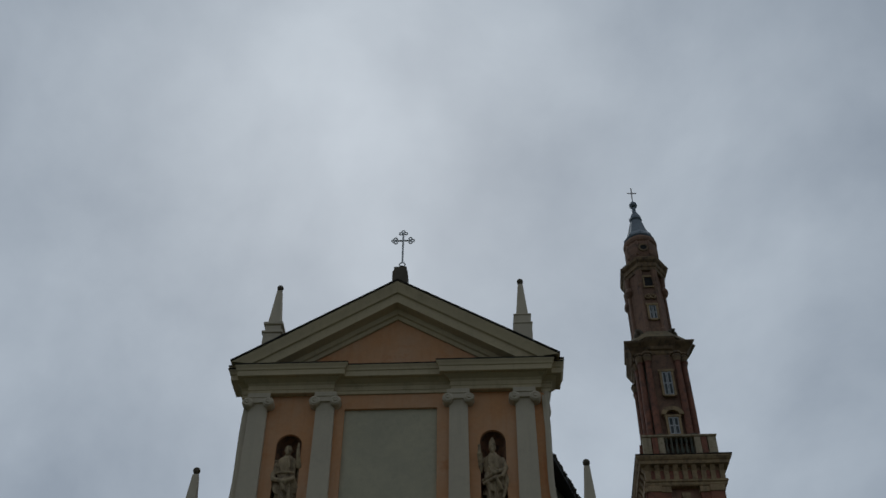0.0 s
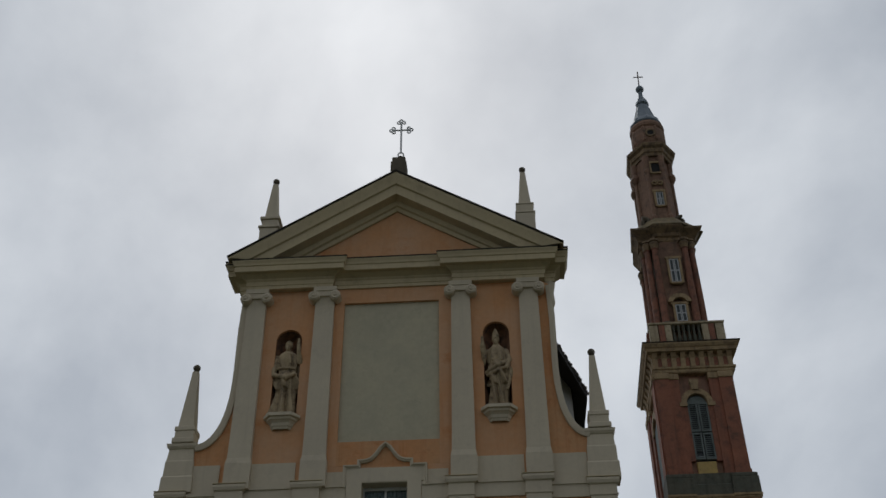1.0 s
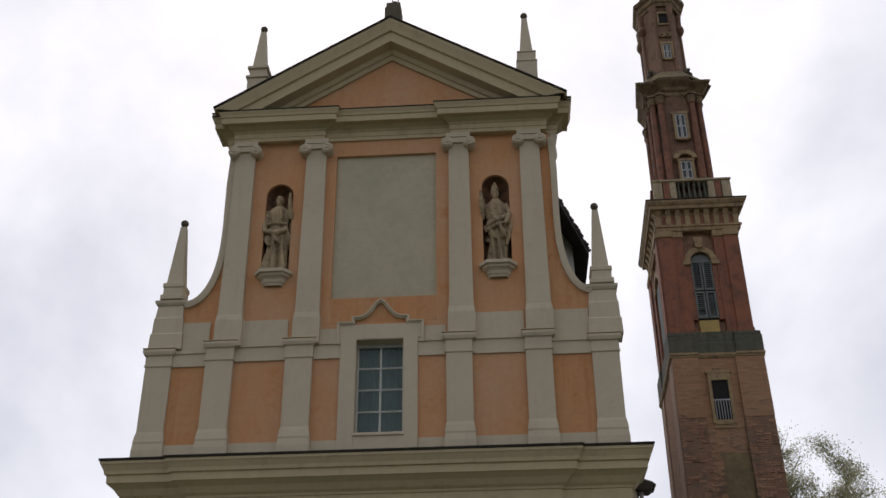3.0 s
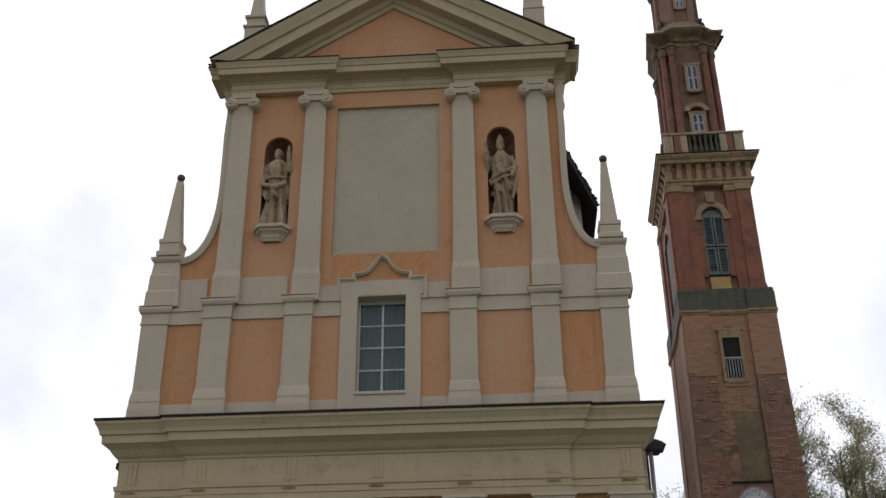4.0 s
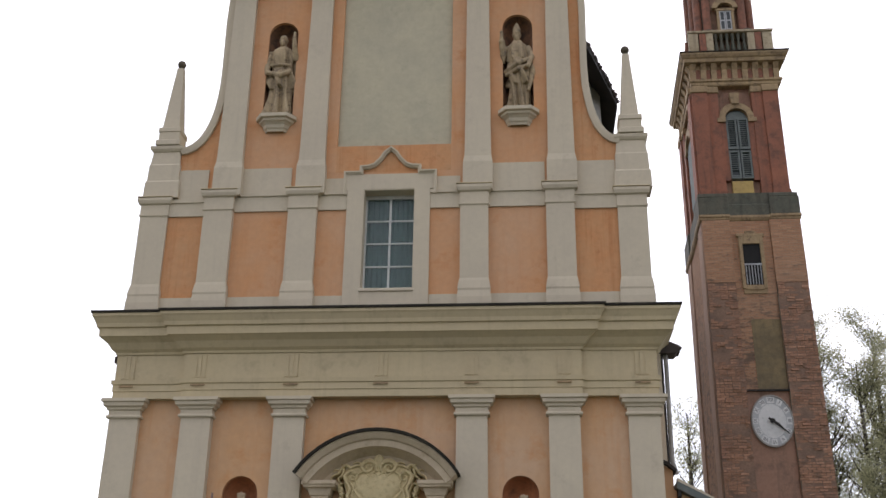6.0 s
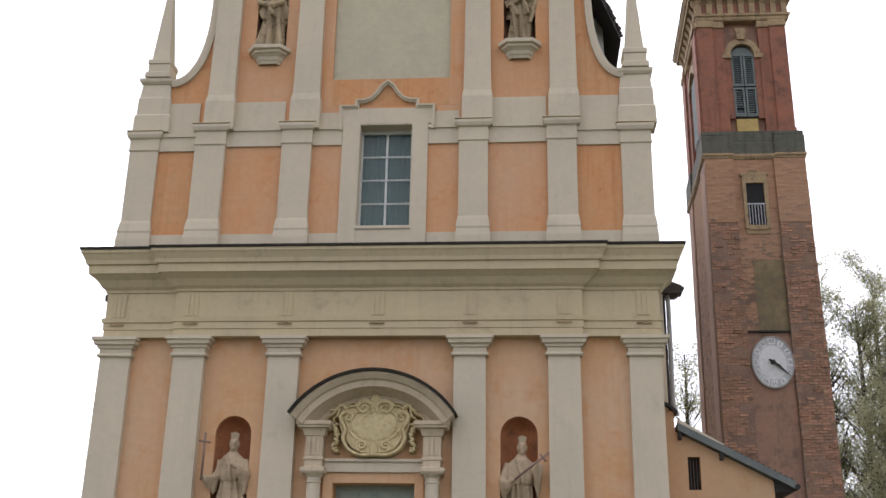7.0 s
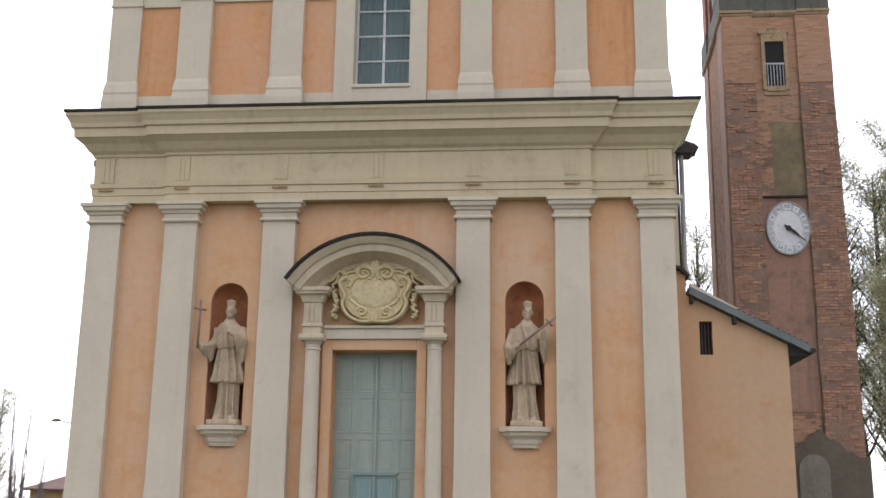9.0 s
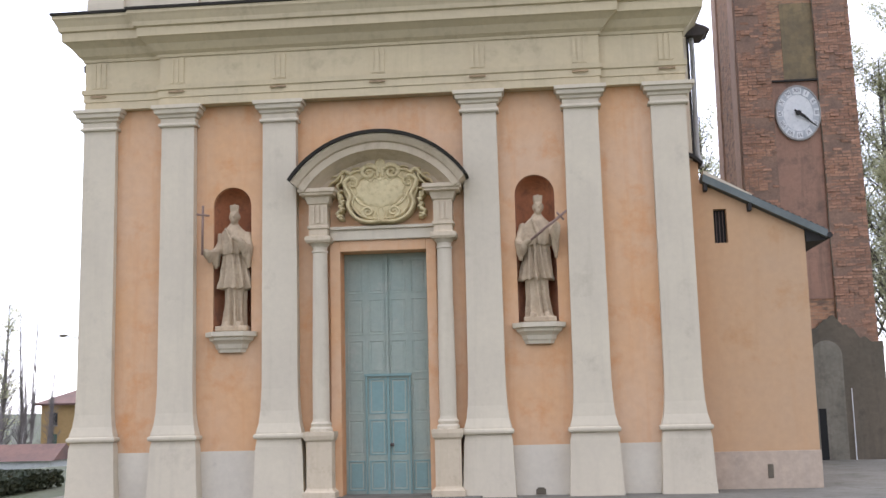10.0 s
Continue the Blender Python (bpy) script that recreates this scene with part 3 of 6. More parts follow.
part("frieze", e, CORNICE, church)
e = bmesh.new()
sweep(e, PLAN, [(-0.25, 9.402), (0.03, 9.402), (0.05, 9.46), (0.12, 9.52), (0.22, 9.66), (0.34, 9.76), (0.38, 9.78), (0.39, 9.97), (0.44, 9.99), (0.46, 10.08), (0.52, 10.2), (0.55, 10.24), (0.55, 10.31), (-0.25, 10.33)])
part("cornice", e, CORNICE, church, "deep stepped cream cornice")
e = bmesh.new()
sweep(e, PLAN, [(-0.25, 10.335), (0.58, 10.314), (0.59, 10.37), (-0.25, 10.46)])
part("flashing", e, LEAD, church, "dark sheet-metal flashing on the cornice")
for x in (-6.1, -4.33, -2.11, 0.02, 2.14, 4.27, 6.06):
    yb = -0.17 if abs(x) > 5 else -0.27
    tg = bmesh.new()
    box(tg, x - 0.16, x + 0.16, yb - 0.012, yb + 0.01, 8.80, 9.39)
    for k in (-0.11, 0.0, 0.11):
        box(tg, x + k - 0.036, x + k + 0.036, yb - 0.028, yb - 0.010, 8.82, 9.37)
    part("triglyph", tg, CORNICE, church)
    part("drop_slot", boxes((x - 0.17, x + 0.17, yb - 0.065, yb - 0.04, 8.60, 8.64)), OCHRE, church)

# attic storey pilasters between the two cornices
UP = ((-6.02, 0.36, -0.08), (-4.33, 0.375, -0.16), (-2.16, 0.365, -0.16), (2.18, 0.35, -0.16), (4.31, 0.35, -0.16), (6.08, 0.36, -0.08))
for x, hw, yf in UP:
    # the inner caps sit a hand higher than the outer ones
    up, lift = (0.10, 0.15) if abs(x) < 5 else (0.0, 0.01)
    p = bmesh.new()
    sweep(p, [(x - hw, 0.02), (x - hw, yf), (x + hw, yf), (x + hw, 0.02)],
          [(-0.25, 10.34), (0.06, 10.34), (0.06, 10.78), (0.04, 10.95), (0.05, 11.0), (0.02, 11.2), (0.0, 11.28), (0.0, 13.12 + up), (0.03, 13.15 + up), (0.03, 13.19 + up), (0.01, 13.2 + up),
           (0.01, 13.44 + lift), (0.06, 13.47 + lift), (0.09, 13.55 + lift), (0.09, 13.62 + lift), (-0.25, 13.64 + lift)])
    part("attic_pilaster", p, CREAM, church)
    part("ledge_flashing", boxes((x - hw - 0.10, x + hw + 0.10, yf - 0.10, 0.0, 13.642 + lift, 13.664 + lift), bevel=0.004), CORNICE, church)
for a, b in ((-5.66, -4.71), (-3.95, -2.53), (-1.79, -1.06), (1.07, 1.82), (2.54, 3.95), (4.67, 5.71)):
    e = bmesh.new()
    outer = abs(a + b) > 9
    lo_, hi_ = (13.13, 13.50) if outer else (13.23, 13.64)
    box(e, a, b, -0.05, 0.02, lo_, hi_)
    box(e, a, b, -0.09, 0.02, hi_, hi_ + 0.09)
    box(e, a, b, -0.03, 0.02, hi_ + 0.09, 14.46 if abs(a) > 1.8 and abs(b) > 1.8 else 14.12)
    part("string_course", e, CREAM, church)
    part("base_course", boxes((a, b, -0.03, 0.02, 10.35, 10.92)), CREAM, church)

# window with its shaped hood
sur = boxes((-1.07, 1.14, -0.07, 0.02, 13.77, 14.20))
hood = [(-1.10, 13.62), (-1.10, 14.22), (-0.70, 14.22), (-0.70, 14.38), (-0.52, 14.39), (-0.36, 14.45), (-0.22, 14.60), (-0.10, 14.79), (0.035, 14.90),
        (0.17, 14.79), (0.29, 14.60), (0.43, 14.45), (0.59, 14.39), (0.77, 14.38), (0.77, 14.22), (1.17, 14.22), (1.17, 13.62)]
win = part("window", sur, CREAM, church, "tall church window with a cream surround")
part("jamb", boxes((-1.05, -0.63, -0.07, 0.02, 10.35, 13.77)), CREAM, win)
part("jamb", boxes((0.68, 1.06, -0.07, 0.02, 10.35, 13.77)), CREAM, win)
sweep(h := bmesh.new(), hood, [(-0.03, -0.02), (-0.03, 0.085), (0.0, 0.10), (0.015, 0.135), (0.055, 0.14), (0.055, -0.02)], "xz")
part("hood_mould", h, CREAM, win, "wavy cream hood moulding")
part("reveal_lining", boxes((-0.63, 0.68, -0.06, 0.28, 13.745, 13.77), (-0.63, -0.612, -0.06, 0.28, 11.09, 13.745), (0.662, 0.68, -0.06, 0.28, 11.09, 13.745)), CREAM, win)
part("apron", boxes((-0.63, 0.68, -0.05, 0.02, 10.35, 11.0)), CREAM, win)
part("sill", boxes((-0.66, 0.71, -0.085, 0.30, 11.0, 11.09), bevel=0.015), CREAM, win)
fm = bmesh.new()
X0, X1, Z0, Z1 = -0.63, 0.68, 11.09, 13.77
for a in ((X0, X0 + 0.06, Z0, Z1), (X1 - 0.06, X1, Z0, Z1), (X0 + 0.06, X1 - 0.06, Z0, Z0 + 0.07), (X0 + 0.06, X1 - 0.06, Z1 - 0.12, Z1)):
    box(fm, a[0], a[1], 0.28, 0.36, a[2], a[3])
part("window_frame", fm, FRAMEPAINT, win)
part("mullion", boxes((0.0, 0.05, 0.27, 0.35, Z0 + 0.07, Z1 - 0.12)), FRAMEPAINT, win)
for k in range(1, 4):
    zz = Z0 + 0.07 + (Z1 - Z0 - 0.19) * k / 4
    part("glazing_bar", boxes((X0 + 0.06, -0.002, 0.28, 0.34, zz - 0.018, zz + 0.018), (0.052, X1 - 0.06, 0.28, 0.34, zz - 0.018, zz + 0.018)), FRAMEPAINT, win)
for c in range(2):
    for r in range(4):
        xa = X0 + 0.06 + c * 0.625
        za = Z0 + 0.07 + (Z1 - Z0 - 0.19) * r / 4
        pn = part("pane", boxes((xa, xa + 0.565, 0.305, 0.31, za + 0.018, za + 0.602)), GLASS, win)
        pn.visible_shadow = False
cu = bmesh.new()
pts = [(X0 - 0.1 + 1.55 * i / 60, 0.45 + 0.035 * math.sin(i * 1.3) + 0.02 * math.sin(i * 0.47)) for i in range(61)]
prism(cu, pts + [(X1 + 0.2, 0.58), (X0 - 0.1, 0.58)], 10.95, 13.8, "xy")
part("curtain", cu, CURTAIN, win, "grey folded curtain behind the glass")

# upper Ionic pilasters
for x in (-4.16, -2.0, 2.27, 4.38):
    p = bmesh.new()
    yf = -0.15
    sweep(p, [(x - 0.30, 0.06), (x - 0.30, yf), (x + 0.30, yf), (x + 0.30, 0.06)],
          [(-0.2, 13.64), (0.075, 13.64), (0.075, 14.42), (0.04, 14.6), (0.035, 14.75), (0.03, 15.2), (-0.005, 19.70), (-0.2, 19.70)])
    part("pilaster", p, CREAM, church)
    c = bmesh.new()
    box(c, x - 0.36, x + 0.36, yf - 0.10, 0.06, 20.24, 20.40)
    box(c, x - 0.30, x + 0.30, yf - 0.07, 0.06, 20.06, 20.24)
    box(c, x - 0.294, x + 0.294, yf + 0.006, 0.06, 19.70, 20.06)
    cap = part("capital", c, CREAM, church, "Ionic capital with two round volutes")
    for s in (-1, 1):
        v = bmesh.new()
        cxv, czv = x + s * 0.335, 20.03
        lathe(v, [(0.125, -0.16), (0.175, -0.13), (0.175, 0.20), (0.13, 0.20)], 0, 0, 20)
        spiral = [(math.cos(a * 0.5) * (0.152 - 0.0068 * a), math.sin(a * 0.5) * (0.152 - 0.0068 * a), -0.165) for a in range(0, 21)]
        tube(v, spiral, 0.022, 6)
        lathe(v, [(0.05, -0.2), (0.055, -0.17), (0.05, -0.1)], 0, 0, 10)
        bmesh.ops.rotate(v, verts=v.verts, cent=(0, 0, 0), matrix=Matrix.Rotation(math.pi / 2, 3, "X") @ Matrix.Rotation(math.pi, 3, "X"))
        bmesh.ops.translate(v, verts=v.verts, vec=(cxv, yf - 0.02, czv))
        part("volute", v, CREAM, cap, smooth=False)

# upper entablature and pediment
CX = 0.22
UPLAN = [(-4.78, 0.62), (-4.78, 0.02), (-4.52, 0.02), (-4.52, -0.22), (-1.76, -0.22), (-1.76, -0.06), (2.03, -0.06), (2.03, -0.22), (4.92, -0.22), (4.92, 0.02), (5.24, 0.02), (5.24, 0.62)]
e = bmesh.new()
sweep(e, UPLAN, [(-0.2, 20.40), (0.0, 20.40), (0.0, 20.52), (0.02, 20.53), (0.02, 20.68), (0.05, 20.72), (-0.2, 20.722)])
part("architrave", e, CORNICE, church)
e = bmesh.new()
sweep(e, UPLAN, [(-0.2, 20.722), (0.03, 20.722), (0.05, 20.77), (0.13, 20.82), (0.19, 20.86), (0.20, 20.88), (0.36, 20.87), (0.37, 21.05), (0.40, 21.07), (0.42, 21.14), (0.46, 21.22), (0.46, 21.245), (-0.2, 21.26)])
part("cornice", e, CORNICE, church, "cream cornice stepping forward over the pilasters")
e = bmesh.new()
sweep(e, UPLAN, [(-0.2, 21.262), (0.47, 21.245), (0.47, 21.29), (-0.2, 21.36)])
part("flashing", e, LEAD, church)
part("tympanum", prism(bmesh.new(), [(-4.3, 21.2), (4.8, 21.2), (CX + 0.6, 23.55), (CX, 23.9), (CX - 0.6, 23.55)], -0.03, 0.5), ORANGE, church, "orange triangular tympanum")
SL = 0.618
rake = [(CX - 4.97, 23.46 - 4.97 * SL), (CX, 23.46), (CX + 4.84, 23.46 - 4.84 * SL)]
e = bmesh.new()
sweep(e, rake, [(-0.02, -0.6), (-0.02, 0.10), (0.10, 0.13), (0.13, 0.20), (0.27, 0.24), (0.31, 0.56), (0.60, 0.59), (0.62, 0.66), (0.72, 0.69), (0.90, 0.76), (0.97, 0.77), (0.97, -0.6)], "xz")
bmesh.ops.bisect_plane(e, geom=e.verts[:] + e.edges[:] + e.faces[:], plane_co=(0, 0, 21.30), plane_no=(0, 0, -1), clear_outer=True)
bmesh.ops.holes_fill(e, edges=[x for x in e.edges if x.is_boundary])
part("raking_cornice", e, CORNICE, church, "moulded raking cornice of the pediment")
e = bmesh.new()
sweep(e, rake, [(0.972, -0.6), (0.972, 0.80), (1.03, 0.81), (1.05, -0.6)], "xz")
bmesh.ops.bisect_plane(e, geom=e.verts[:] + e.edges[:] + e.faces[:], plane_co=(0, 0, 21.36), plane_no=(0, 0, -1), clear_outer=True)
bmesh.ops.holes_fill(e, edges=[x for x in e.edges if x.is_boundary])
part("roof_edge", e, LEAD, church, "dark roof edge along the gable")


for xa, xb in ((-5.24, -4.55), (4.95, 5.70)):
    part("cornice_end", boxes((xa, xb, -0.42, 0.62, 21.27, 21.37), bevel=0.02), CORNICE, church)
    part("end_flashing", boxes((xa - 0.02, xb + 0.02, -0.44, 0.62, 21.372, 21.41)), LEAD, church)


def obelisk(x, y, z0, zb, zt, half, steps, label):
    """Pedestal steps (half width, z0, z1) under a tapering shaft from zb to zt with a ball."""
    b = bmesh.new()
    for hw, za, zc in steps:
        box(b, x - hw, x + hw, y - hw, y + hw, za, zc, bevel=0.015)
    o = part("obelisk", b, CREAM, church, label)
    sft = bmesh.new()
    lathe(sft, [(half * 1.414, zb), (half * 1.36, zb + 0.02), (0.085 * 1.414, zt - 0.16), (0.03, zt - 0.1)], x, y, 4, turn=math.pi / 4)
    part("shaft", sft, CREAM, o)
    b2 = bmesh.new()
    lathe(b2, [(0.05, zt - 0.17), (0.09, zt - 0.13), (0.05, zt - 0.1)], x, y, 12)
    ball(b2, x, y, zt, 0.115)
    part("ball", b2, GREYPLASTER, o, smooth=True)


obelisk(-4.06, 0.2, 22, 23.47, 25.23, 0.22, ((0.31, 21.6, 22.98), (0.36, 22.98, 23.07), (0.27, 23.07, 23.36), (0.33, 23.36, 23.47)), "cream obelisk with a stone ball on the gable")
obelisk(4.47, 0.2, 22, 23.56, 25.23, 0.215, ((0.31, 21.6, 23.12), (0.33, 23.12, 23.18), (0.28, 23.18, 23.50), (0.30, 23.50, 23.56)), "cream obelisk with a stone ball on the gable")
for x in (-5.90, 6.14):
    p = bmesh.new()
    sweep(p, loop_rect(x, 0.18, 0.36, 0.22)[::1], [(-0.3, 13.64), (0.10, 13.64), (0.09, 14.1), (0.06, 14.15), (0.05, 14.6), (0.03, 14.65), (0.0, 15.0), (0.03, 15.02), (0.07, 15.08), (0.08, 15.16), (-0.2, 15.18)], closed=True)
    part("obelisk_post", p, CREAM, church, "tapering cream post under the obelisk")
    obelisk(x + 0.02, 0.18, 15, 15.72, 17.83, 0.235, ((0.33, 15.18, 15.34), (0.28, 15.34, 15.58), (0.30, 15.58, 15.72)), "slender cream obelisk with a stone ball")

# gable cross on its block
b = boxes((CX - 0.25, CX + 0.29, -0.25, 0.3, 24.3, 25.55), (CX - 0.21, CX + 0.25, -0.2, 0.26, 25.55, 25.78), bevel=0.02)
gc = part("gable_cross", b, GREYPLASTER, church, "iron cross with trefoil ends on a stone block")
m = bmesh.new()
lathe(m, [(0.16, 25.78), (0.1, 25.86), (0.07, 25.98)], CX + 0.05, 0.05, 12)
part("cross_foot", m, LEAD, gc)
m = bmesh.new()
xc, yc, zc = CX + 0.06, 0.08, 27.28
tube(m, [(xc + 0.10 * math.cos(a * math.pi / 8), yc, 26.10 + 0.10 * math.sin(a * math.pi / 8)) for a in range(17)], 0.026, 6)
tube(m, [(xc, yc, 26.2), (xc, yc, 27.62)], 0.034, 8)
tube(m, [(xc - 0.27, yc, zc), (xc + 0.27, yc, zc)], 0.032, 8)
for ex, ez, dx, dz in ((-0.27, 0, -1, 0), (0.27, 0, 1, 0), (0, 0.36, 0, 1)):
    for ox, oz in ((dx * 0.09, dz * 0.09), (dz * 0.09, dx * 0.09), (-dz * 0.09, -dx * 0.09)):
        tube(m, [(xc + ex + ox + 0.058 * math.cos(a * math.pi / 5), yc, zc + ez + oz + 0.058 * math.sin(a * math.pi / 5)) for a in range(11)], 0.026, 5)
part("iron_cross", m, PALEIRON, gc, "grey iron cross with ring-shaped trefoils")

# ---- portal ----
pc = 0.04
portal = part("portal", boxes((pc - 1.12, -0.86, -0.06, 0.02, 0.0, 5.28), (0.95, pc + 1.12, -0.06, 0.02, 0.0, 5.28), (-0.86, 0.95, -0.06, 0.02, 5.05, 5.28), bevel=0.01), FADED, church, "church portal with columns and a segmental pediment")
for s in (-1, 1):
    cxp = pc + s * 1.30
    cb = bmesh.new()
    lathe(cb, [(0.23, 1.36), (0.23, 1.42), (0.20, 1.46), (0.215, 1.52), (0.185, 1.56), (0.172, 1.62), (0.175, 2.4), (0.150, 5.02), (0.17, 5.03), (0.17, 5.06), (0.15, 5.07), (0.15, 5.14), (0.2, 5.2), (0.21, 5.22)], cxp, -0.17, 28)
    part("column", cb, CREAM, portal, smooth=False)
    pb = bmesh.new()
    sweep(pb, [(cxp - 0.26, 0.02), (cxp - 0.26, -0.42), (cxp + 0.26, -0.42), (cxp + 0.26, 0.02)],
          [(-0.2, 0.0), (0.07, 0.0), (0.07, 0.16), (0.02, 0.2), (0.0, 0.24), (0.0, 1.16), (0.04, 1.2), (0.06, 1.28), (0.06, 1.36), (-0.2, 1.362)])
    part("column_pedestal", pb, PORTALSTUCCO, portal)
    pb = bmesh.new()
    sweep(pb, [(cxp - 0.19, 0.02), (cxp - 0.19, -0.36), (cxp + 0.19, -0.36), (cxp + 0.19, 0.02)],
          [(-0.15, 5.22), (0.05, 5.22), (0.08, 5.27), (0.08, 5.34), (0.0, 5.37), (0.0, 5.50), (0.03, 5.52), (0.03, 5.57), (0.0, 5.58), (0.0, 6.02), (0.03, 6.04), (0.055, 6.12), (0.075, 6.18), (0.16, 6.20), (0.17, 6.245), (0.20, 6.26), (0.20, 6.34), (-0.15, 6.35)])
    part("entablature_block", pb, PORTALSTUCCO, portal, "cream block over the column")
    fl = bmesh.new()
    for k in (-0.10, 0.0, 0.10):
        box(fl, cxp + k - 0.03, cxp + k + 0.03, -0.385, -0.355, 5.62, 6.0)
    part("fluting", fl, PORTALSTUCCO, portal)
part("lintel_band", boxes((pc - 1.10, pc + 1.10, -0.12, 0.0, 5.28, 5.50), (pc - 1.10, pc + 1.10, -0.17, 0.0, 5.50, 5.57), bevel=0.01), CREAM, portal)
R = 1.706
half_ang = math.asin(1.42 / R)
zc0 = 6.17 - R * math.cos(half_ang)
arc = [(pc + R * math.sin(a), zc0 + R * math.cos(a)) for a in [half_ang * (i / 14 - 1) for i in range(29)]]
e = bmesh.new()
sweep(e, arc, [(-0.10, -0.02), (-0.10, 0.18), (0.02, 0.22), (0.06, 0.30), (0.14, 0.50), (0.16, 0.60), (0.30, 0.62), (0.32, 0.68), (0.42, 0.76), (0.46, 0.76), (0.46, -0.02)], "xz")
part("segmental_pediment", e, PORTALSTUCCO, portal, "curved cream pediment over the door")
e = bmesh.new()
sweep(e, arc, [(0.462, -0.02), (0.462, 0.82), (0.525, 0.84), (0.55, -0.02)], "xz")
part("pediment_flashing", e, LEAD, portal)

# double door with a wicket
door = part("door", boxes((-0.86, 0.95, 0.40, 0.46, 0.0, 5.05)), DOORPAINT, portal, "tall teal painted double door with a wicket")
part("reveal", boxes((-0.90, -0.857, 0.0, 0.46, 0.0, 5.05), (0.947, 0.99, 0.0, 0.46, 0.0, 5.05)), STAINED, portal)
zr = [0.06, 0.78, 1.62, 2.46, 3.27, 4.14, 5.0]
for c in range(4):
    xa = -0.86 + 0.4525 * c + 0.05
    xb = xa + 0.3525
    for za, zb in zip(zr, zr[1:]):
        pb = bmesh.new()
        sweep(pb, [(xa, za + 0.06), (xb, za + 0.06), (xb, zb - 0.05), (xa, zb - 0.05)], [(0.0, -0.42), (0.0, -0.388), (0.02, -0.386), (0.03, -0.394), (0.03, -0.42)], "xz", closed=True)
        box(pb, xa + 0.06, xb - 0.06, 0.394, 0.41, za + 0.12, zb - 0.11, bevel=0.006)
        part("door_panel", pb, DOORBLUE if zb < 2.5 and c in (1, 2) or zb < 1.3 else DOORPAINT, door)
part("meeting_stile", boxes((0.02, 0.07, 0.35, 0.41, 2.5, 5.02)), DOORPAINT, door)
part("wicket_frame", boxes((-0.43, -0.40, 0.345, 0.41, 0.03, 2.46), (0.49, 0.52, 0.345, 0.41, 0.03, 2.46), (-0.45, 0.54, 0.335, 0.41, 2.46, 2.51)), DOORBLUE, door, "blue frame of the wicket door")
part("wicket_stile", boxes((0.02, 0.07, 0.35, 0.41, 0.03, 2.45)), DOORBLUE, door)
hd = bmesh.new()
lathe(hd, [(0.03, 1.02), (0.045, 1.05), (0.03, 1.08)], 0.12, 0.32, 10)
tube(hd, [(0.12, 0.40, 1.05), (0.12, 0.32, 1.05)], 0.012)
part("door_handle", hd, RUST, door)
part("step", boxes((-1.9, 2.0, -0.75, 0.4, 0.0, 0.05), bevel=0.01), PAVING, church, "low stone door step")
part("downspout", tube(bmesh.new(), [(-1.72, -0.06, 0.0), (-1.72, -0.06, 1.2)], 0.045), RUST, church, "short dark pipe beside the portal")
part("downspout", tube(bmesh.new(), [(1.67, -0.06, 0.0), (1.67, -0.06, 1.2)], 0.045), RUST, church, "short dark pipe beside the portal")

# stucco cartouche over the door: carved relief, one mesh a part
STUCCO = surface("old_cream_stucco", (0.64, 0.53, 0.30), (0.57, 0.46, 0.255), big=3, fine=12, dirt=(0.36, 0.26, 0.135), dirt_at=(0.50, 0.70), bump=0.3)
KZ = 6.245


def relief(name, strokes, parent, label="", plate=None, base=0.04, step=0.012):
    """A carved relief before the wall: strokes are (points, r0, r1) of round section; plate is a shield (rx, rz, rise) on a wider ground."""
    xs = np.arange(-1.12, 1.12, step)
    zs = np.arange(-0.78, 0.90, step)
    gx_, gz_ = np.meshgrid(xs, zs)
    hgt = np.full(gx_.shape, -1.0)
    if plate:
        rx, rz, rise = plate
        wave = 1 + 0.035 * np.cos(8 * np.arctan2(gz_, gx_))
        ground_ = np.sqrt((gx_ / (0.74 * (1 + 0.10 * np.sin(gz_ * 4.2)))) ** 2 + ((gz_ + 0.02) / 0.70) ** 2)
        hgt = np.where(ground_ < 1, 0.215 + 0.04 * np.clip(1 - ground_, 0, 1), hgt)
        q = np.sqrt((gx_ / (rx * wave * (1 + 0.12 * np.sin(gz_ * 4.2)))) ** 2 + (gz_ / (rz * wave)) ** 2)
        hgt = np.where(q < 1, 0.235 + rise * np.sqrt(np.clip(1 - q * q, 0, 1)), hgt)
    for pts_, r0, r1 in strokes:
        p_ = np.array(pts_)
        n_ = len(p_)
        fine_ = np.array([p_[min(int(t), n_ - 2)] + (p_[min(int(t), n_ - 2) + 1] - p_[min(int(t), n_ - 2)]) * (t - min(int(t), n_ - 2)) for t in np.linspace(0, n_ - 1, n_ * 5)])
        for k, (px_, pz_) in enumerate(fine_):
            r = 1.15 * (r0 + (r1 - r0) * k / len(fine_))
            d2 = ((gx_ - px_) ** 2 + (gz_ - pz_) ** 2) / (r * r)
            h_ = 0.23 + 1.5 * r * np.sqrt(np.clip(1 - d2, 0, 1))
            hgt = np.where(d2 < 1, np.maximum(hgt, h_), hgt)
    b_ = bmesh.new()
    vid = {}
    for a_ in range(hgt.shape[0] - 1):
        for c_ in range(hgt.shape[1] - 1):
            quad = ((a_, c_), (a_, c_ + 1), (a_ + 1, c_ + 1), (a_ + 1, c_))
            if max(hgt[q_] for q_ in quad) < 0:
                continue
            vs_ = []
            for q_ in quad:
                if q_ not in vid:
                    vid[q_] = b_.verts.new((pc + 1.04 * gx_[q_], -(hgt[q_] if hgt[q_] > 0 else base), KZ + 0.86 * gz_[q_]))
                vs_.append(vid[q_])
            b_.faces.new(vs_)
    return part(name, b_, STUCCO, parent, label, smooth=True)


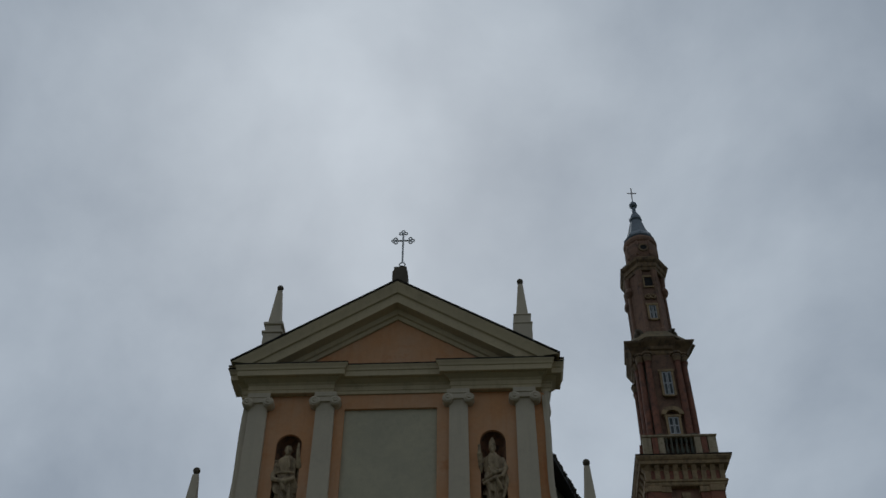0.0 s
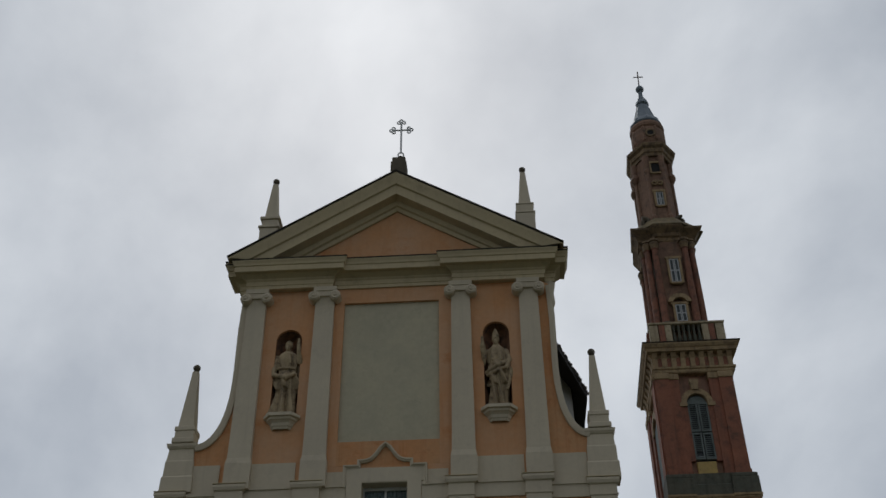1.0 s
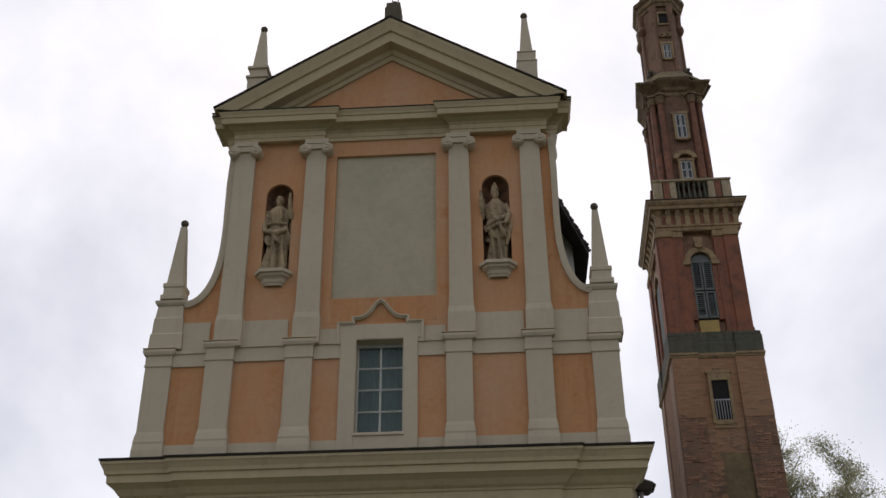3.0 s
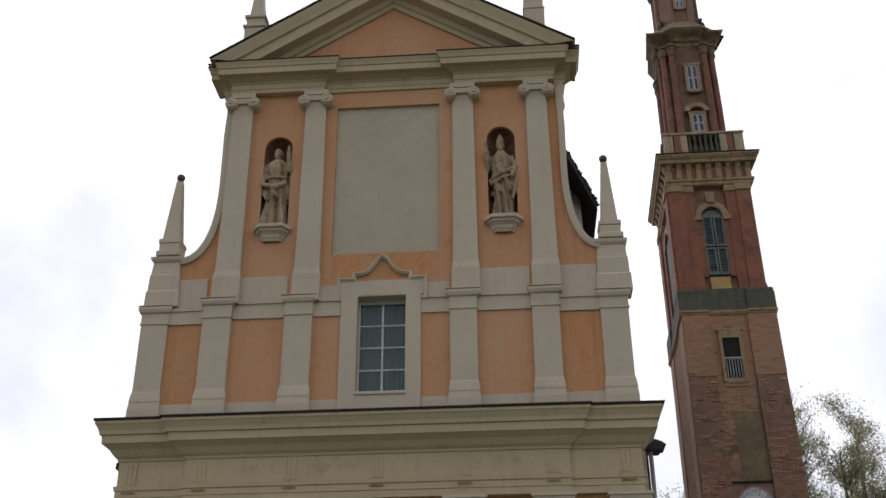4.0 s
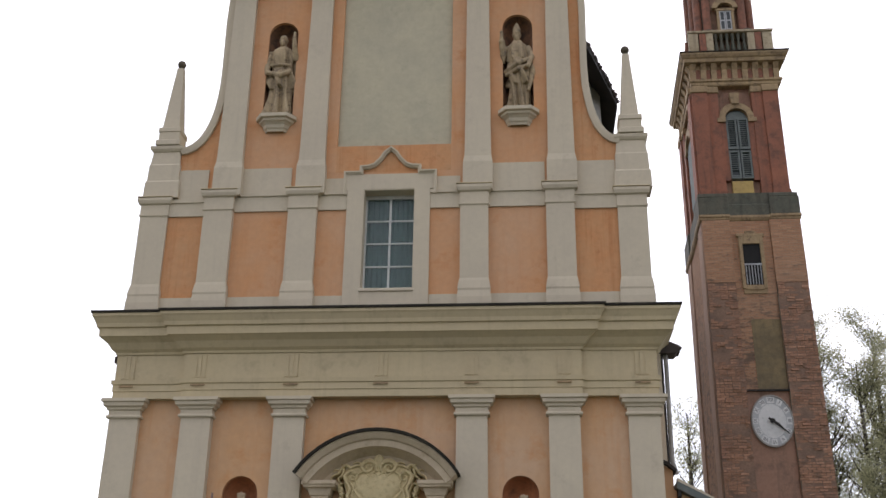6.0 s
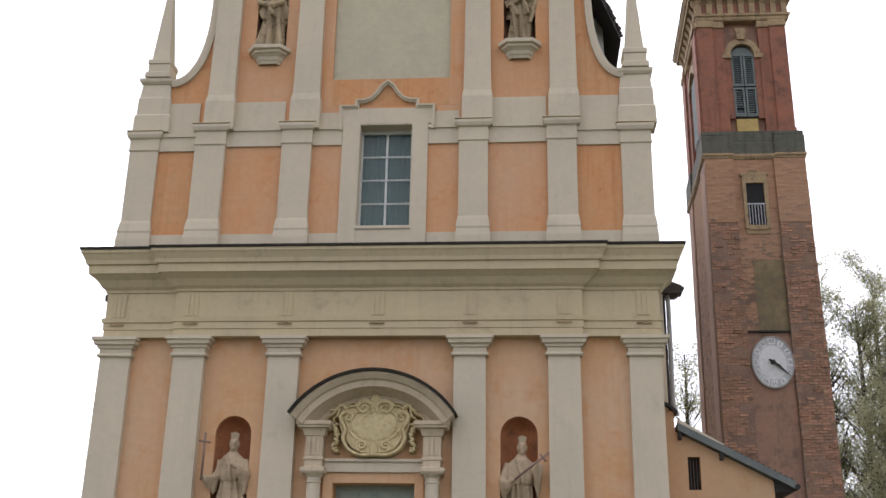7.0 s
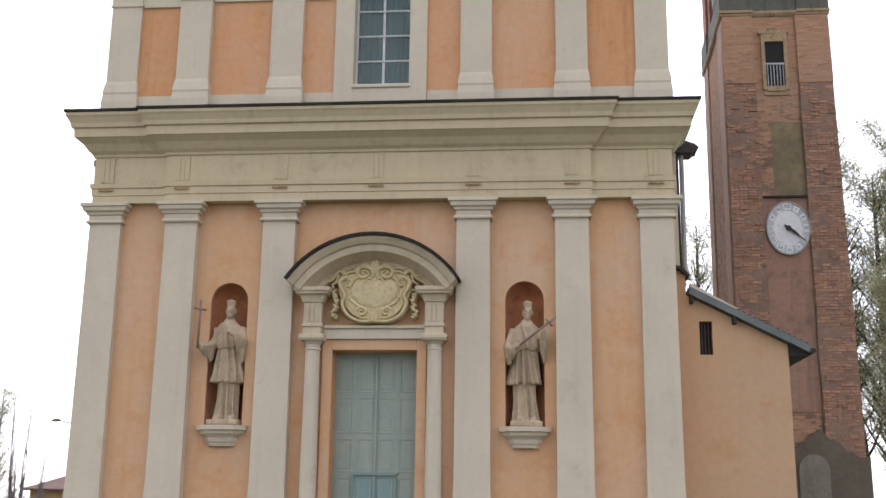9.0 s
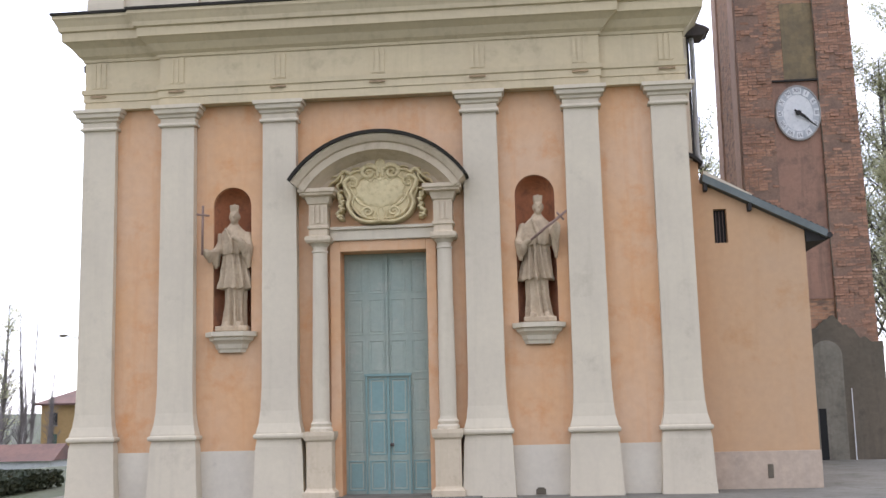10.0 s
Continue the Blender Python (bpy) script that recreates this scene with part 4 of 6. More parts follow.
def curl(cx_, cz_, r0, r1, a0, turns, s, n=22):
    return [(s * (cx_ + (r0 + (r1 - r0) * i / n) * math.cos(a0 + turns * 2 * math.pi * i / n)), cz_ + (r0 + (r1 - r0) * i / n) * math.sin(a0 + turns * 2 * math.pi * i / n)) for i in range(n + 1)]


def flow(s, *pts_):
    """A smooth line through points (Catmull-Rom), mirrored by s."""
    p_ = [pts_[0], *pts_, pts_[-1]]
    out_ = []
    for a_, b_, c_, d_ in zip(p_, p_[1:], p_[2:], p_[3:]):
        for i in range(6):
            t = i / 6
            out_.append(tuple(0.5 * (2 * b_[k] + (c_[k] - a_[k]) * t + (2 * a_[k] - 5 * b_[k] + 4 * c_[k] - d_[k]) * t * t + (3 * b_[k] - a_[k] - 3 * c_[k] + d_[k]) * t ** 3) for k in (0, 1)))
    out_.append(pts_[-1])
    return [(s * x, z) for x, z in out_]


cart = relief("cartouche", [], portal, "cream stucco cartouche with scrolls and garlands", plate=(0.50, 0.36, 0.05))
for s in (-1, 1):
    relief("scroll_frame", [
        (flow(s, (0.03, -0.70), (0.30, -0.70), (0.54, -0.55), (0.66, -0.28), (0.62, -0.06), (0.70, 0.14), (0.72, 0.30), (0.60, 0.40), (0.52, 0.34)), 0.034, 0.045),
        (flow(s, (0.06, -0.62), (0.28, -0.62), (0.47, -0.48), (0.57, -0.26), (0.54, -0.06), (0.61, 0.12), (0.62, 0.26)), 0.018, 0.02),
        (flow(s, (0.02, 0.30), (0.12, 0.38), (0.20, 0.28), (0.32, 0.40), (0.44, 0.32), (0.50, 0.18), (0.46, 0.02), (0.50, -0.12), (0.42, -0.26)), 0.026, 0.02),
        (curl(0.26, -0.47, 0.13, 0.03, -1.2, 1.6, s), 0.032, 0.02),
        (flow(s, (0.26, -0.34), (0.38, -0.28), (0.44, -0.16)), 0.026, 0.012),
        (flow(s, (0.04, -0.66), (0.07, -0.50), (0.04, -0.36)), 0.022, 0.014),
        (flow(s, (0.11, -0.66), (0.13, -0.54), (0.11, -0.46)), 0.018, 0.012),
        (curl(0.56, 0.24, 0.10, 0.025, 1.4, 1.3, s), 0.03, 0.018),
    ], cart)
    relief("crest_scroll", [
        (curl(0.23, 0.50, 0.17, 0.035, 2.6, -1.5, s), 0.042, 0.024),
        (flow(s, (0.05, 0.40), (0.07, 0.58), (0.16, 0.70), (0.30, 0.68), (0.40, 0.56), (0.52, 0.54), (0.64, 0.46)), 0.030, 0.032),
        (flow(s, (0.34, 0.58), (0.46, 0.64), (0.56, 0.60)), 0.022, 0.014),
    ], cart)
    relief("side_leaf", [
        (flow(s, (0.62, 0.48), (0.72, 0.56), (0.80, 0.48), (0.90, 0.34), (1.00, 0.28), (1.05, 0.18)), 0.042, 0.018),
        (flow(s, (0.74, 0.52), (0.84, 0.60), (0.90, 0.54)), 0.026, 0.012),
        (flow(s, (0.84, 0.42), (0.95, 0.44), (0.99, 0.38)), 0.026, 0.012),
        (flow(s, (0.76, 0.44), (0.80, 0.30), (0.88, 0.22), (0.86, 0.12)), 0.028, 0.012),
        (flow(s, (0.68, 0.44), (0.72, 0.34), (0.78, 0.26)), 0.022, 0.012),
    ], cart)
    rnd_ = random.Random(7)
    relief("garland", [([(s * (0.82 + 0.05 * math.sin(k * 0.5) + rnd_.uniform(-0.07, 0.07)), 0.08 - 0.036 * k), (s * (0.83 + 0.04 * math.sin(k * 0.5)), 0.07 - 0.036 * k)], 0.022 + 0.018 * rnd_.random(), 0.02) for k in range(20)], cart, "fruit garland")
relief("crest_shell", [([(0.02 * math.cos(a), 0.50), (0.10 * math.cos(a), 0.62 + 0.20 * math.sin(a))], 0.016, 0.03) for a in [math.pi * (0.14 + 0.12 * i) for i in range(7)]], cart, "shell crest")

# ---- the body of the church behind the front ----
part("aisle_wall", boxes((-6.35, 6.35, 0.62, 22, 0, 9.55)), CREAM, church, "plain plastered side wall of the church")
e = bmesh.new()
prism(e, [(-6.85, 9.5), (-6.85, 9.64), (-4.0, 10.8), (4.0, 10.8), (6.40, 9.98), (6.42, 9.60), (-6.3, 9.6)], 0.70, 22.2)
prism(e, [(6.3, 9.60), (6.98, 9.60), (7.05, 9.66), (6.98, 9.80), (6.3, 10.02)], 0.69, 1.25)
part("aisle_roof", e, TILE, church, "dark tiled aisle roof with deep eaves")
random.seed(3)
e = bmesh.new()
for i in range(3):
    y = 0.78 + i * 0.2
    tube(e, [(6.74, y, 9.86), (7.02, y, 9.75), (7.12, y, 9.70)], [0.085, 0.085, 0.06], 8)
part("eave_tiles", e, TILE, church)
part("nave_wall", prism(bmesh.new(), [(-4.0, 0.62), (4.5, 0.62), (5.12, 2.9), (5.74, 3.95), (5.86, 5.2), (5.86, 22), (-4.9, 22), (-4.9, 4.2)], 10.3, 18.9, "xy"), PALEPLASTER, church, "pale upper nave wall")
e = bmesh.new()
rv = [[(-4.6, 0.62, 18.5), (0.22, 0.62, 21.6), (5.1, 0.62, 18.5)], [(-5.85, 4.1, 18.45), (0.22, 4.1, 22.0), (6.27, 4.1, 18.42)], [(-5.85, 22, 18.5), (0.22, 22, 22.0), (6.27, 22, 18.42)]]
lo = [[e.verts.new(p) for p in r] for r in rv]
hi = [[e.verts.new((p[0], p[1], p[2] + 0.22)) for p in r] for r in rv]
for a, b, c, d in zip(lo, lo[1:], hi, hi[1:]):
    for i in range(2):
        e.faces.new((a[i], b[i], b[i + 1], a[i + 1]))
        e.faces.new((c[i], c[i + 1], d[i + 1], d[i]))
    for i in (0, 2):
        e.faces.new((a[i], c[i], d[i], b[i]))
for a, c in ((lo[0], hi[0]), (lo[-1], hi[-1])):
    for i in range(2):
        e.faces.new((a[i], a[i + 1], c[i + 1], c[i]))
part("nave_roof", e, DARKWOOD, church, "dark timber eaves of the nave roof")
e = bmesh.new()
for i in range(46):
    k = i / 45
    j = random.uniform(-0.05, 0.07)
    tube(e, [(4.9 + 1.17 * k, 0.75 + 3.4 * k, 18.80 - 0.05 * k), (5.10 + j + 1.2 * k, 0.70 + 3.4 * k, 18.66 - 0.08 * k - 0.4 * j)], 0.05 + 0.03 * random.random(), 7)
part("eave_tiles", e, TILE, church, "ends of round roof tiles along the eave")
part("back_wall", boxes((-6.35, 6.35, 22, 22.4, 0, 18.5)), CREAM, church)
part("wall_return", boxes((6.35, 6.60, 0.62, 1.3, 0.0, 9.55)), CREAM, church, "plain plastered corner of the side wall")
part("drain", tube(bmesh.new(), [(6.63, 0.66, 9.5), (6.63, 0.66, 6.9)], 0.028, 8), DARKWOOD, church, "thin black drain pipe")
dp = bmesh.new()
tube(dp, [(6.75, 0.9, 9.6), (6.74, 0.76, 9.3), (6.72, 0.74, 7.0), (6.80, 0.72, 6.7)], 0.055, 10)
part("downpipe", dp, PALEPLASTER, church, "dull grey metal downpipe")

# ---- the lean-to beside the church ----
annex = thing("annex", 7.6, 3.0, 0, "low orange lean-to with a sloping roof beside the church", "annex")
w = bmesh.new()
bx0, bx1, bz0, bz1 = 6.95, 7.22, 5.04, 5.76
prism(w, [(6.36, 0), (bx0, 0), (bx0, bz0), (bx0, bz1), (bx0, 6.20), (6.70, 6.33), (6.70, 6.75), (6.36, 6.95)], 0.6, 0.9)
prism(w, [(bx0, 0), (bx1, 0), (bx1, bz0), (bx0, bz0)], 0.6, 0.9)
prism(w, [(bx0, bz1), (bx1, bz1), (bx1, 6.06), (bx0, 6.20)], 0.6, 0.9)
prism(w, [(bx1, 0), (8.78, 0), (8.78, 5.25), (bx1, 6.06), (bx1, bz1), (bx1, bz0)], 0.6, 0.9)
bmesh.ops.remove_doubles(w, verts=w.verts, dist=0.0005)
part("wall", w, ANNEXWALL, annex, "faded orange plastered annex wall")
part("side_wall", boxes((8.48, 8.78, 0.9, 8.5, 0, 5.1)), ANNEXWALL, annex)
part("end_wall", boxes((6.36, 8.78, 8.5, 8.8, 0, 5.1)), ANNEXWALL, annex)
part("plinth", boxes((6.60, 8.80, 0.575, 0.6, 0.0, 0.76), bevel=0.008), ANNEXPLINTH, annex, "faded pale pink plinth band")
part("vent", boxes((7.72, 7.83, 0.55, 0.58, 0.22, 0.5), bevel=0.01), GREYPLASTER, annex)
ow = part("opening", boxes((bx0, bx1, 0.78, 0.8, bz0, bz1)), BLACK, annex, "dark narrow barred window")
for k in range(3):
    part("window_bar", tube(bmesh.new(), [(bx0 + 0.07 * (k + 0.9), 0.7, bz0), (bx0 + 0.07 * (k + 0.9), 0.7, bz1)], 0.01, 6), RUST, ow)
rf = [(6.74, 6.33), (9.20, 5.06), (9.22, 5.21), (6.76, 6.49)]
part("roof", prism(bmesh.new(), rf, 0.42, 8.9), GREENTIN, annex, "dark green sheet-metal roof")
e = bmesh.new()
for i in range(20):
    k = i / 19
    x, z = 6.95 + 2.2 * k, 6.40 - 1.14 * k
    tube(e, [(x, 0.6, z), (x, 8.8, z)], 0.06, 7)
part("roof_tiles", e, TILE, annex)
part("verge", prism(bmesh.new(), [(6.78, 6.50), (7.75, 6.0), (7.75, 6.03), (6.78, 6.58)], 0.50, 0.75), CREAM, annex, "pale mortared verge of the roof")
part("upper_roof", prism(bmesh.new(), [(6.36, 6.96), (6.58, 6.86), (6.76, 6.70), (6.78, 6.76), (6.60, 6.93), (6.36, 7.04)], 0.46, 3.0), DARKWOOD, annex, "short dark roof edge against the church")
for x, z in ((6.80, 6.31), (7.68, 5.86)):
    part("rafter_end", boxes((x - 0.04, x + 0.04, 0.44, 0.62, z - 0.18, z - 0.02), bevel=0.01), DARKWOOD, annex)
part("gutter", tube(bmesh.new(), [(9.24, 0.4, 5.10), (9.24, 8.9, 5.10)], 0.06, 10), DARKWOOD, annex)
part("eave_board", prism(bmesh.new(), [(8.79, 5.28), (9.19, 5.09), (9.19, 5.02), (8.79, 5.0)], 0.55, 8.8), DARKWOOD, annex, "black shadowed eave board")


def spiral(cx_, cz_, r0, r1, a0, turns, s, y=-0.12, n=26):
    return [(cx_ + s * (r0 + (r1 - r0) * i / n) * math.cos(a0 + turns * 2 * math.pi * i / n), y - 0.03 * i / n, cz_ + (r0 + (r1 - r0) * i / n) * math.sin(a0 + turns * 2 * math.pi * i / n)) for i in range(n + 1)]


# ---- the bell tower ----
TX, TY = 11.12, 11.77
tower = thing("bell_tower", TX, TY, 0, "tall old brick bell tower with red stucco upper stages", "tower")


def frustum(bm, z0, z1, h0, h1, cx=TX, cy=TY):
    """A square tapering block."""
    lathe(bm, [(h0 * 1.41421, z0), (h1 * 1.41421, z1)], cx, cy, 4, turn=math.pi / 4)
    return bm


def tower_front(z):
    return TY - (1.96 - 0.20 * min(max(z, 0), 17.2) / 17.2)


def tower_half(z):
    """Half the width of the shaft at a height."""
    return 1.73 - 0.11 * min(max(z, 0), 17.2) / 17.2


SX = 11.15


def batter_strip(bm, x0, x1, z0, z1, proud, back=0.3):
    """A strip on the sloping front, standing proud of it."""
    ya, yb = tower_front(z0) - proud, tower_front(z1) - proud
    vs = [bm.verts.new(p) for p in ((x0, ya, z0), (x1, ya, z0), (x1, ya + back, z0), (x0, ya + back, z0), (x0, yb, z1), (x1, yb, z1), (x1, yb + back, z1), (x0, yb + back, z1))]
    for q in ((0, 3, 2, 1), (4, 5, 6, 7), (0, 1, 5, 4), (1, 2, 6, 5), (2, 3, 7, 6), (3, 0, 4, 7)):
        bm.faces.new([vs[i] for i in q])
    return bm


sh = bmesh.new()
vs = [[sh.verts.new((SX + sx_ * tower_half(z), y_, z)) for sx_, y_ in ((-1, tower_front(z)), (1, tower_front(z)), (1, TY + 1.76), (-1, TY + 1.76))] for z in (-0.5, 17.2)]
sh.faces.new(vs[0]), sh.faces.new(vs[1])
for k in range(4):
    sh.faces.new((vs[0][k], vs[0][(k + 1) % 4], vs[1][(k + 1) % 4], vs[1][k]))
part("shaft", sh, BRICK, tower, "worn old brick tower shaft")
def corner_strip(side, z0, z1, proud, material, label):
    """One of the two wide strips at the tower's front corners, following its batter."""
    b = bmesh.new()
    vs = []
    for z in (z0, z1):
        xo, xi = SX + side * (tower_half(z) + proud * 0.3), 10.43 if side < 0 else 11.77
        y = tower_front(z)
        vs.append([b.verts.new(p) for p in ((xo, y - proud, z), (xi, y - proud, z), (xi, y + 0.9, z), (xo, y + 0.9, z))])
    b.faces.new(vs[0]), b.faces.new(vs[1])
    for k in range(4):
        b.faces.new((vs[0][k], vs[0][(k + 1) % 4], vs[1][(k + 1) % 4], vs[1][k]))
    return part("corner_strip", b, material, tower, label)


STRIP_Z = 14.9
for s in (-1, 1):
    corner_strip(s, 3.0, STRIP_Z, 0.098, BRICKCORE, "eroded core behind the bricks of the corner")
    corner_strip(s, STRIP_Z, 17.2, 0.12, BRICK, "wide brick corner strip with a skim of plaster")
# pilaster strips of the side face
for y0_, y1_ in ((TY - 1.70, TY - 0.95), (TY + 0.95, TY + 1.70)):
    b = bmesh.new()
    vs = [[b.verts.new((SX - tower_half(z) - o_, y_, z)) for o_, y_ in ((0.05, y0_), (0.05, y1_), (-0.2, y1_), (-0.2, y0_))] for z in (0.0, 17.2)]
    b.faces.new(vs[0]), b.faces.new(vs[1])
    for k in range(4):
        b.faces.new((vs[0][k], vs[0][(k + 1) % 4], vs[1][(k + 1) % 4], vs[1][k]))
    part("side_strip", b, SIDEPLASTER, tower, "smooth pinkish strip of the side face")
part("clock_panel", batter_strip(bmesh.new(), TX - 0.69, TX + 0.65, 4.6, 9.15, 0.02), PINKPLASTER, tower, "faded pinkish plaster below the clock")
part("clock_panel", batter_strip(bmesh.new(), TX - 0.69, TX + 0.65, 9.15, 11.15, 0.022), PINKPLASTER, tower)
part("mossy_panel", batter_strip(bmesh.new(), TX - 0.30, TX + 0.65, 11.2, 13.6, 0.012), OLIVE, tower, "greenish brown stained plaster above the clock")
part("clock_canopy", batter_strip(bmesh.new(), TX - 0.69, TX + 0.65, 11.14, 11.19, 0.12), DARKWOOD, tower, "thin dark ledge over the clock")
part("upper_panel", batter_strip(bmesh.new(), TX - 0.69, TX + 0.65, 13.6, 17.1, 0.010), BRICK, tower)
part("cable", tube(bmesh.new(), [(TX + 0.66 + 0.02 * math.sin(1.7 * z), tower_front(z) - 0.10, z) for z in [3 + 0.8 * i for i in range(18)]], 0.016, 6), GREYPLASTER, tower, "dark cable down the tower")

# clock
ck = bmesh.new()
CKX, CKZ, RX, RZ = 11.13, 10.155, 0.64, 0.82
YC = tower_front(CKZ) - 0.10


def dial(bm, r0, r1, y0, y1, n=40):
    """An upright oval ring or disc (r0 = 0) as parts of the full radius."""
    for i in range(n):
        a, c = 2 * math.pi * i / n, 2 * math.pi * (i + 1) / n
        q = [(CKX + RX * r * math.cos(t), CKZ + RZ * r * math.sin(t)) for r, t in ((max(r0, 0.001), a), (r1, a), (r1, c), (max(r0, 0.001), c))]
        prism(bm, q, y0, y1)
    bmesh.ops.remove_doubles(bm, verts=bm.verts, dist=0.0005)
    return bm


prism(ck, [(CKX + RX * math.cos(t * math.pi / 24), CKZ + RZ * math.sin(t * math.pi / 24)) for t in range(48)], YC, YC + 0.1)
clock = part("clock", ck, CLOCKFACE, tower, "white oval clock face with worn numerals")
part("numeral_ring", dial(bmesh.new(), 0.68, 0.97, YC - 0.006, YC), CLOCKRING, clock, "grey numeral ring")
part("rim", dial(bmesh.new(), 0.97, 1.03, YC - 0.03, YC + 0.09), PALEPLASTER, clock)
NUMERALS = ("XII", "I", "II", "III", "IV", "V", "VI", "VII", "VIII", "IX", "X", "XI")
for i, word in enumerate(NUMERALS):
    cu = bpy.data.curves.new("numeral", "FONT")
    cu.body, cu.size, cu.extrude, cu.align_x, cu.align_y, cu.offset = word, 0.15, 0.003, "CENTER", "CENTER", 0.004
    a = 2 * math.pi * i / 12
    tmp = bpy.data.objects.new("numeral", cu)
    scene.collection.objects.link(tmp)
    bpy.context.view_layer.update()
    me = bpy.data.meshes.new_from_object(tmp.evaluated_get(bpy.context.evaluated_depsgraph_get()))
    bpy.data.objects.remove(tmp)
    me.transform(Matrix.Translation((CKX + RX * 0.83 * math.sin(a), YC - 0.016, CKZ + RZ * 0.83 * math.cos(a))) @ Matrix.Rotation(a, 4, "Y") @ Matrix.Rotation(math.pi / 2, 4, "X"))
    me.materials.clear()
    me.materials.append(NUMERAL)
    pl = bmesh.new()
    pw = 0.085 if len(word) < 3 else 0.115
    q = [(CKX + RX * r * math.sin(a) + w_ * math.cos(a), CKZ + RZ * r * math.cos(a) - w_ * math.sin(a)) for r, w_ in ((0.70, -pw), (0.70, pw), (0.95, pw * 1.1), (0.95, -pw * 1.1))]
    prism(pl, q, YC - 0.012, YC - 0.004)
    part("numeral_plate", pl, CLOCKFACE, clock, "white enamel numeral plate")
    nb = new("numeral", me)
    nb.parent = clock
for ang, ln, wd, yy in ((124, 0.36, 0.045, 0.05), (129, 0.64, 0.026, 0.07)):
    hb = bmesh.new()
    a = radians(ang)
    d, nrm = (math.sin(a), math.cos(a)), (math.cos(a), -math.sin(a))
    q = [(CKX + d[0] * t + nrm[0] * wv, CKZ + d[1] * t * 1.1 + nrm[1] * wv) for t, wv in ((-0.14, -wd * 0.6), (-0.14, wd * 0.6), (ln * 0.55, wd), (ln, 0.006), (ln, -0.006), (ln * 0.55, -wd))]
    prism(hb, q, YC - yy - 0.012, YC - yy)
    part("clock_hand", hb, DARKWOOD, clock, "black clock hand")
hub = bmesh.new()
lathe(hub, [(0.07, -0.09), (0.07, 0.0)], 0, 0, 14)
bmesh.ops.rotate(hub, verts=hub.verts, cent=(0, 0, 0), matrix=Matrix.Rotation(-math.pi / 2, 3, "X"))
bmesh.ops.translate(hub, verts=hub.verts, vec=(CKX, YC, CKZ))
part("hub", hub, DARKWOOD, clock)

# small window with a railing
wy = tower_front(15.5) - 0.03
wf = bmesh.new()
for a in ((10.66, 10.78, 14.68, 16.58), (11.36, 11.48, 14.68, 16.58), (10.78, 11.36, 16.31, 16.58), (10.60, 11.54, 16.58, 16.69), (10.78, 11.36, 14.63, 14.81), (10.9, 11.24, 16.69, 16.79)):
    box(wf, a[0], a[1], wy - 0.07, wy + 0.05, a[2], a[3], bevel=0.01)
tw = part("tower_window", wf, OCHRE, tower, "small open window with ochre frame and railing")
part("opening", boxes((10.78, 11.36, wy - 0.012, wy + 0.03, 14.81, 16.31)), BLACK, tw)
for k in range(6):
    part("baluster", tube(bmesh.new(), [(10.83 + 0.096 * k, wy - 0.045, 14.83), (10.83 + 0.096 * k, wy - 0.045, 15.53)], 0.018, 6), IRON, tw)
part("rail", boxes((10.78, 11.36, wy - 0.07, wy - 0.03, 15.53, 15.58)), IRON, tw)
part("apron", batter_strip(bmesh.new(), 10.70, 11.46, 14.51, 14.69, 0.05), OCHRE, tw)

# base of the tower: plastered foot and a blind arch
ft = bmesh.new()
frustum(ft, -0.6, 3.0, 1.90, 1.80, SX)
for v in ft.verts:
    v.co.y = TY + (v.co.y - TY) * 1.05
part("plastered_foot", ft, GREYPLASTER, tower, "grey-brown rough plaster at the tower's foot")
rag = [(SX - 1.78, -0.5)]
for i in range(60):
    x = SX - 1.78 + 3.62 * i / 59
    rag.append((x, 3.25 + 0.75 * math.exp(-((x - 11.6) / 0.75) ** 2) + 0.22 * noise.noise(Vector((x * 2.2, 4.1, 0))) + 0.12 * noise.noise(Vector((x * 7.0, 1.7, 0)))))
rag.append((SX + 1.84, -0.5))
fp = prism(bmesh.new(), rag[::-1], -0.15, 0.2)
for v in fp.verts:
    v.co.y += tower_front(v.co.z)
part("fallen_plaster_edge", fp, GREYPLASTER, tower, "dark damp plaster with a ragged upper edge")
yb = tower_front(1) - 0.17
pts = [(10.95, -0.5)] + arch_points(11.38, 2.95, 0.43, 12) + [(11.81, -0.5)]
part("blind_arch", prism(bmesh.new(), pts, yb - 0.02, yb + 0.2), DAMPARCH, tower, "grey round-arched blocked doorway")
part("dark_slot", boxes((11.05, 11.25, yb - 0.03, yb, -0.4, 1.45)), BLACK, tower)
part("pipe", tube(bmesh.new(), [(11.98, yb - 0.08, -0.3), (11.98, yb - 0.08, 2.0)], 0.014, 8), PALEIRON, tower, "thin pale pipe")


def ring(z0, profile, hw, material, name, label="", cx=TX):
    """A square moulding round the tower: profile of (offset, z above z0)."""
    b = bmesh.new()
    prof = [(-0.5, z0)] + [(o_, z0 + t) for o_, t in profile] + [(-0.5, z0 + profile[-1][1])]
    sweep(b, loop_rect(cx, TY, hw, hw + (0.10 if z0 < 18 else 0.0)), prof, closed=True)
    return part(name, b, material, tower, label)


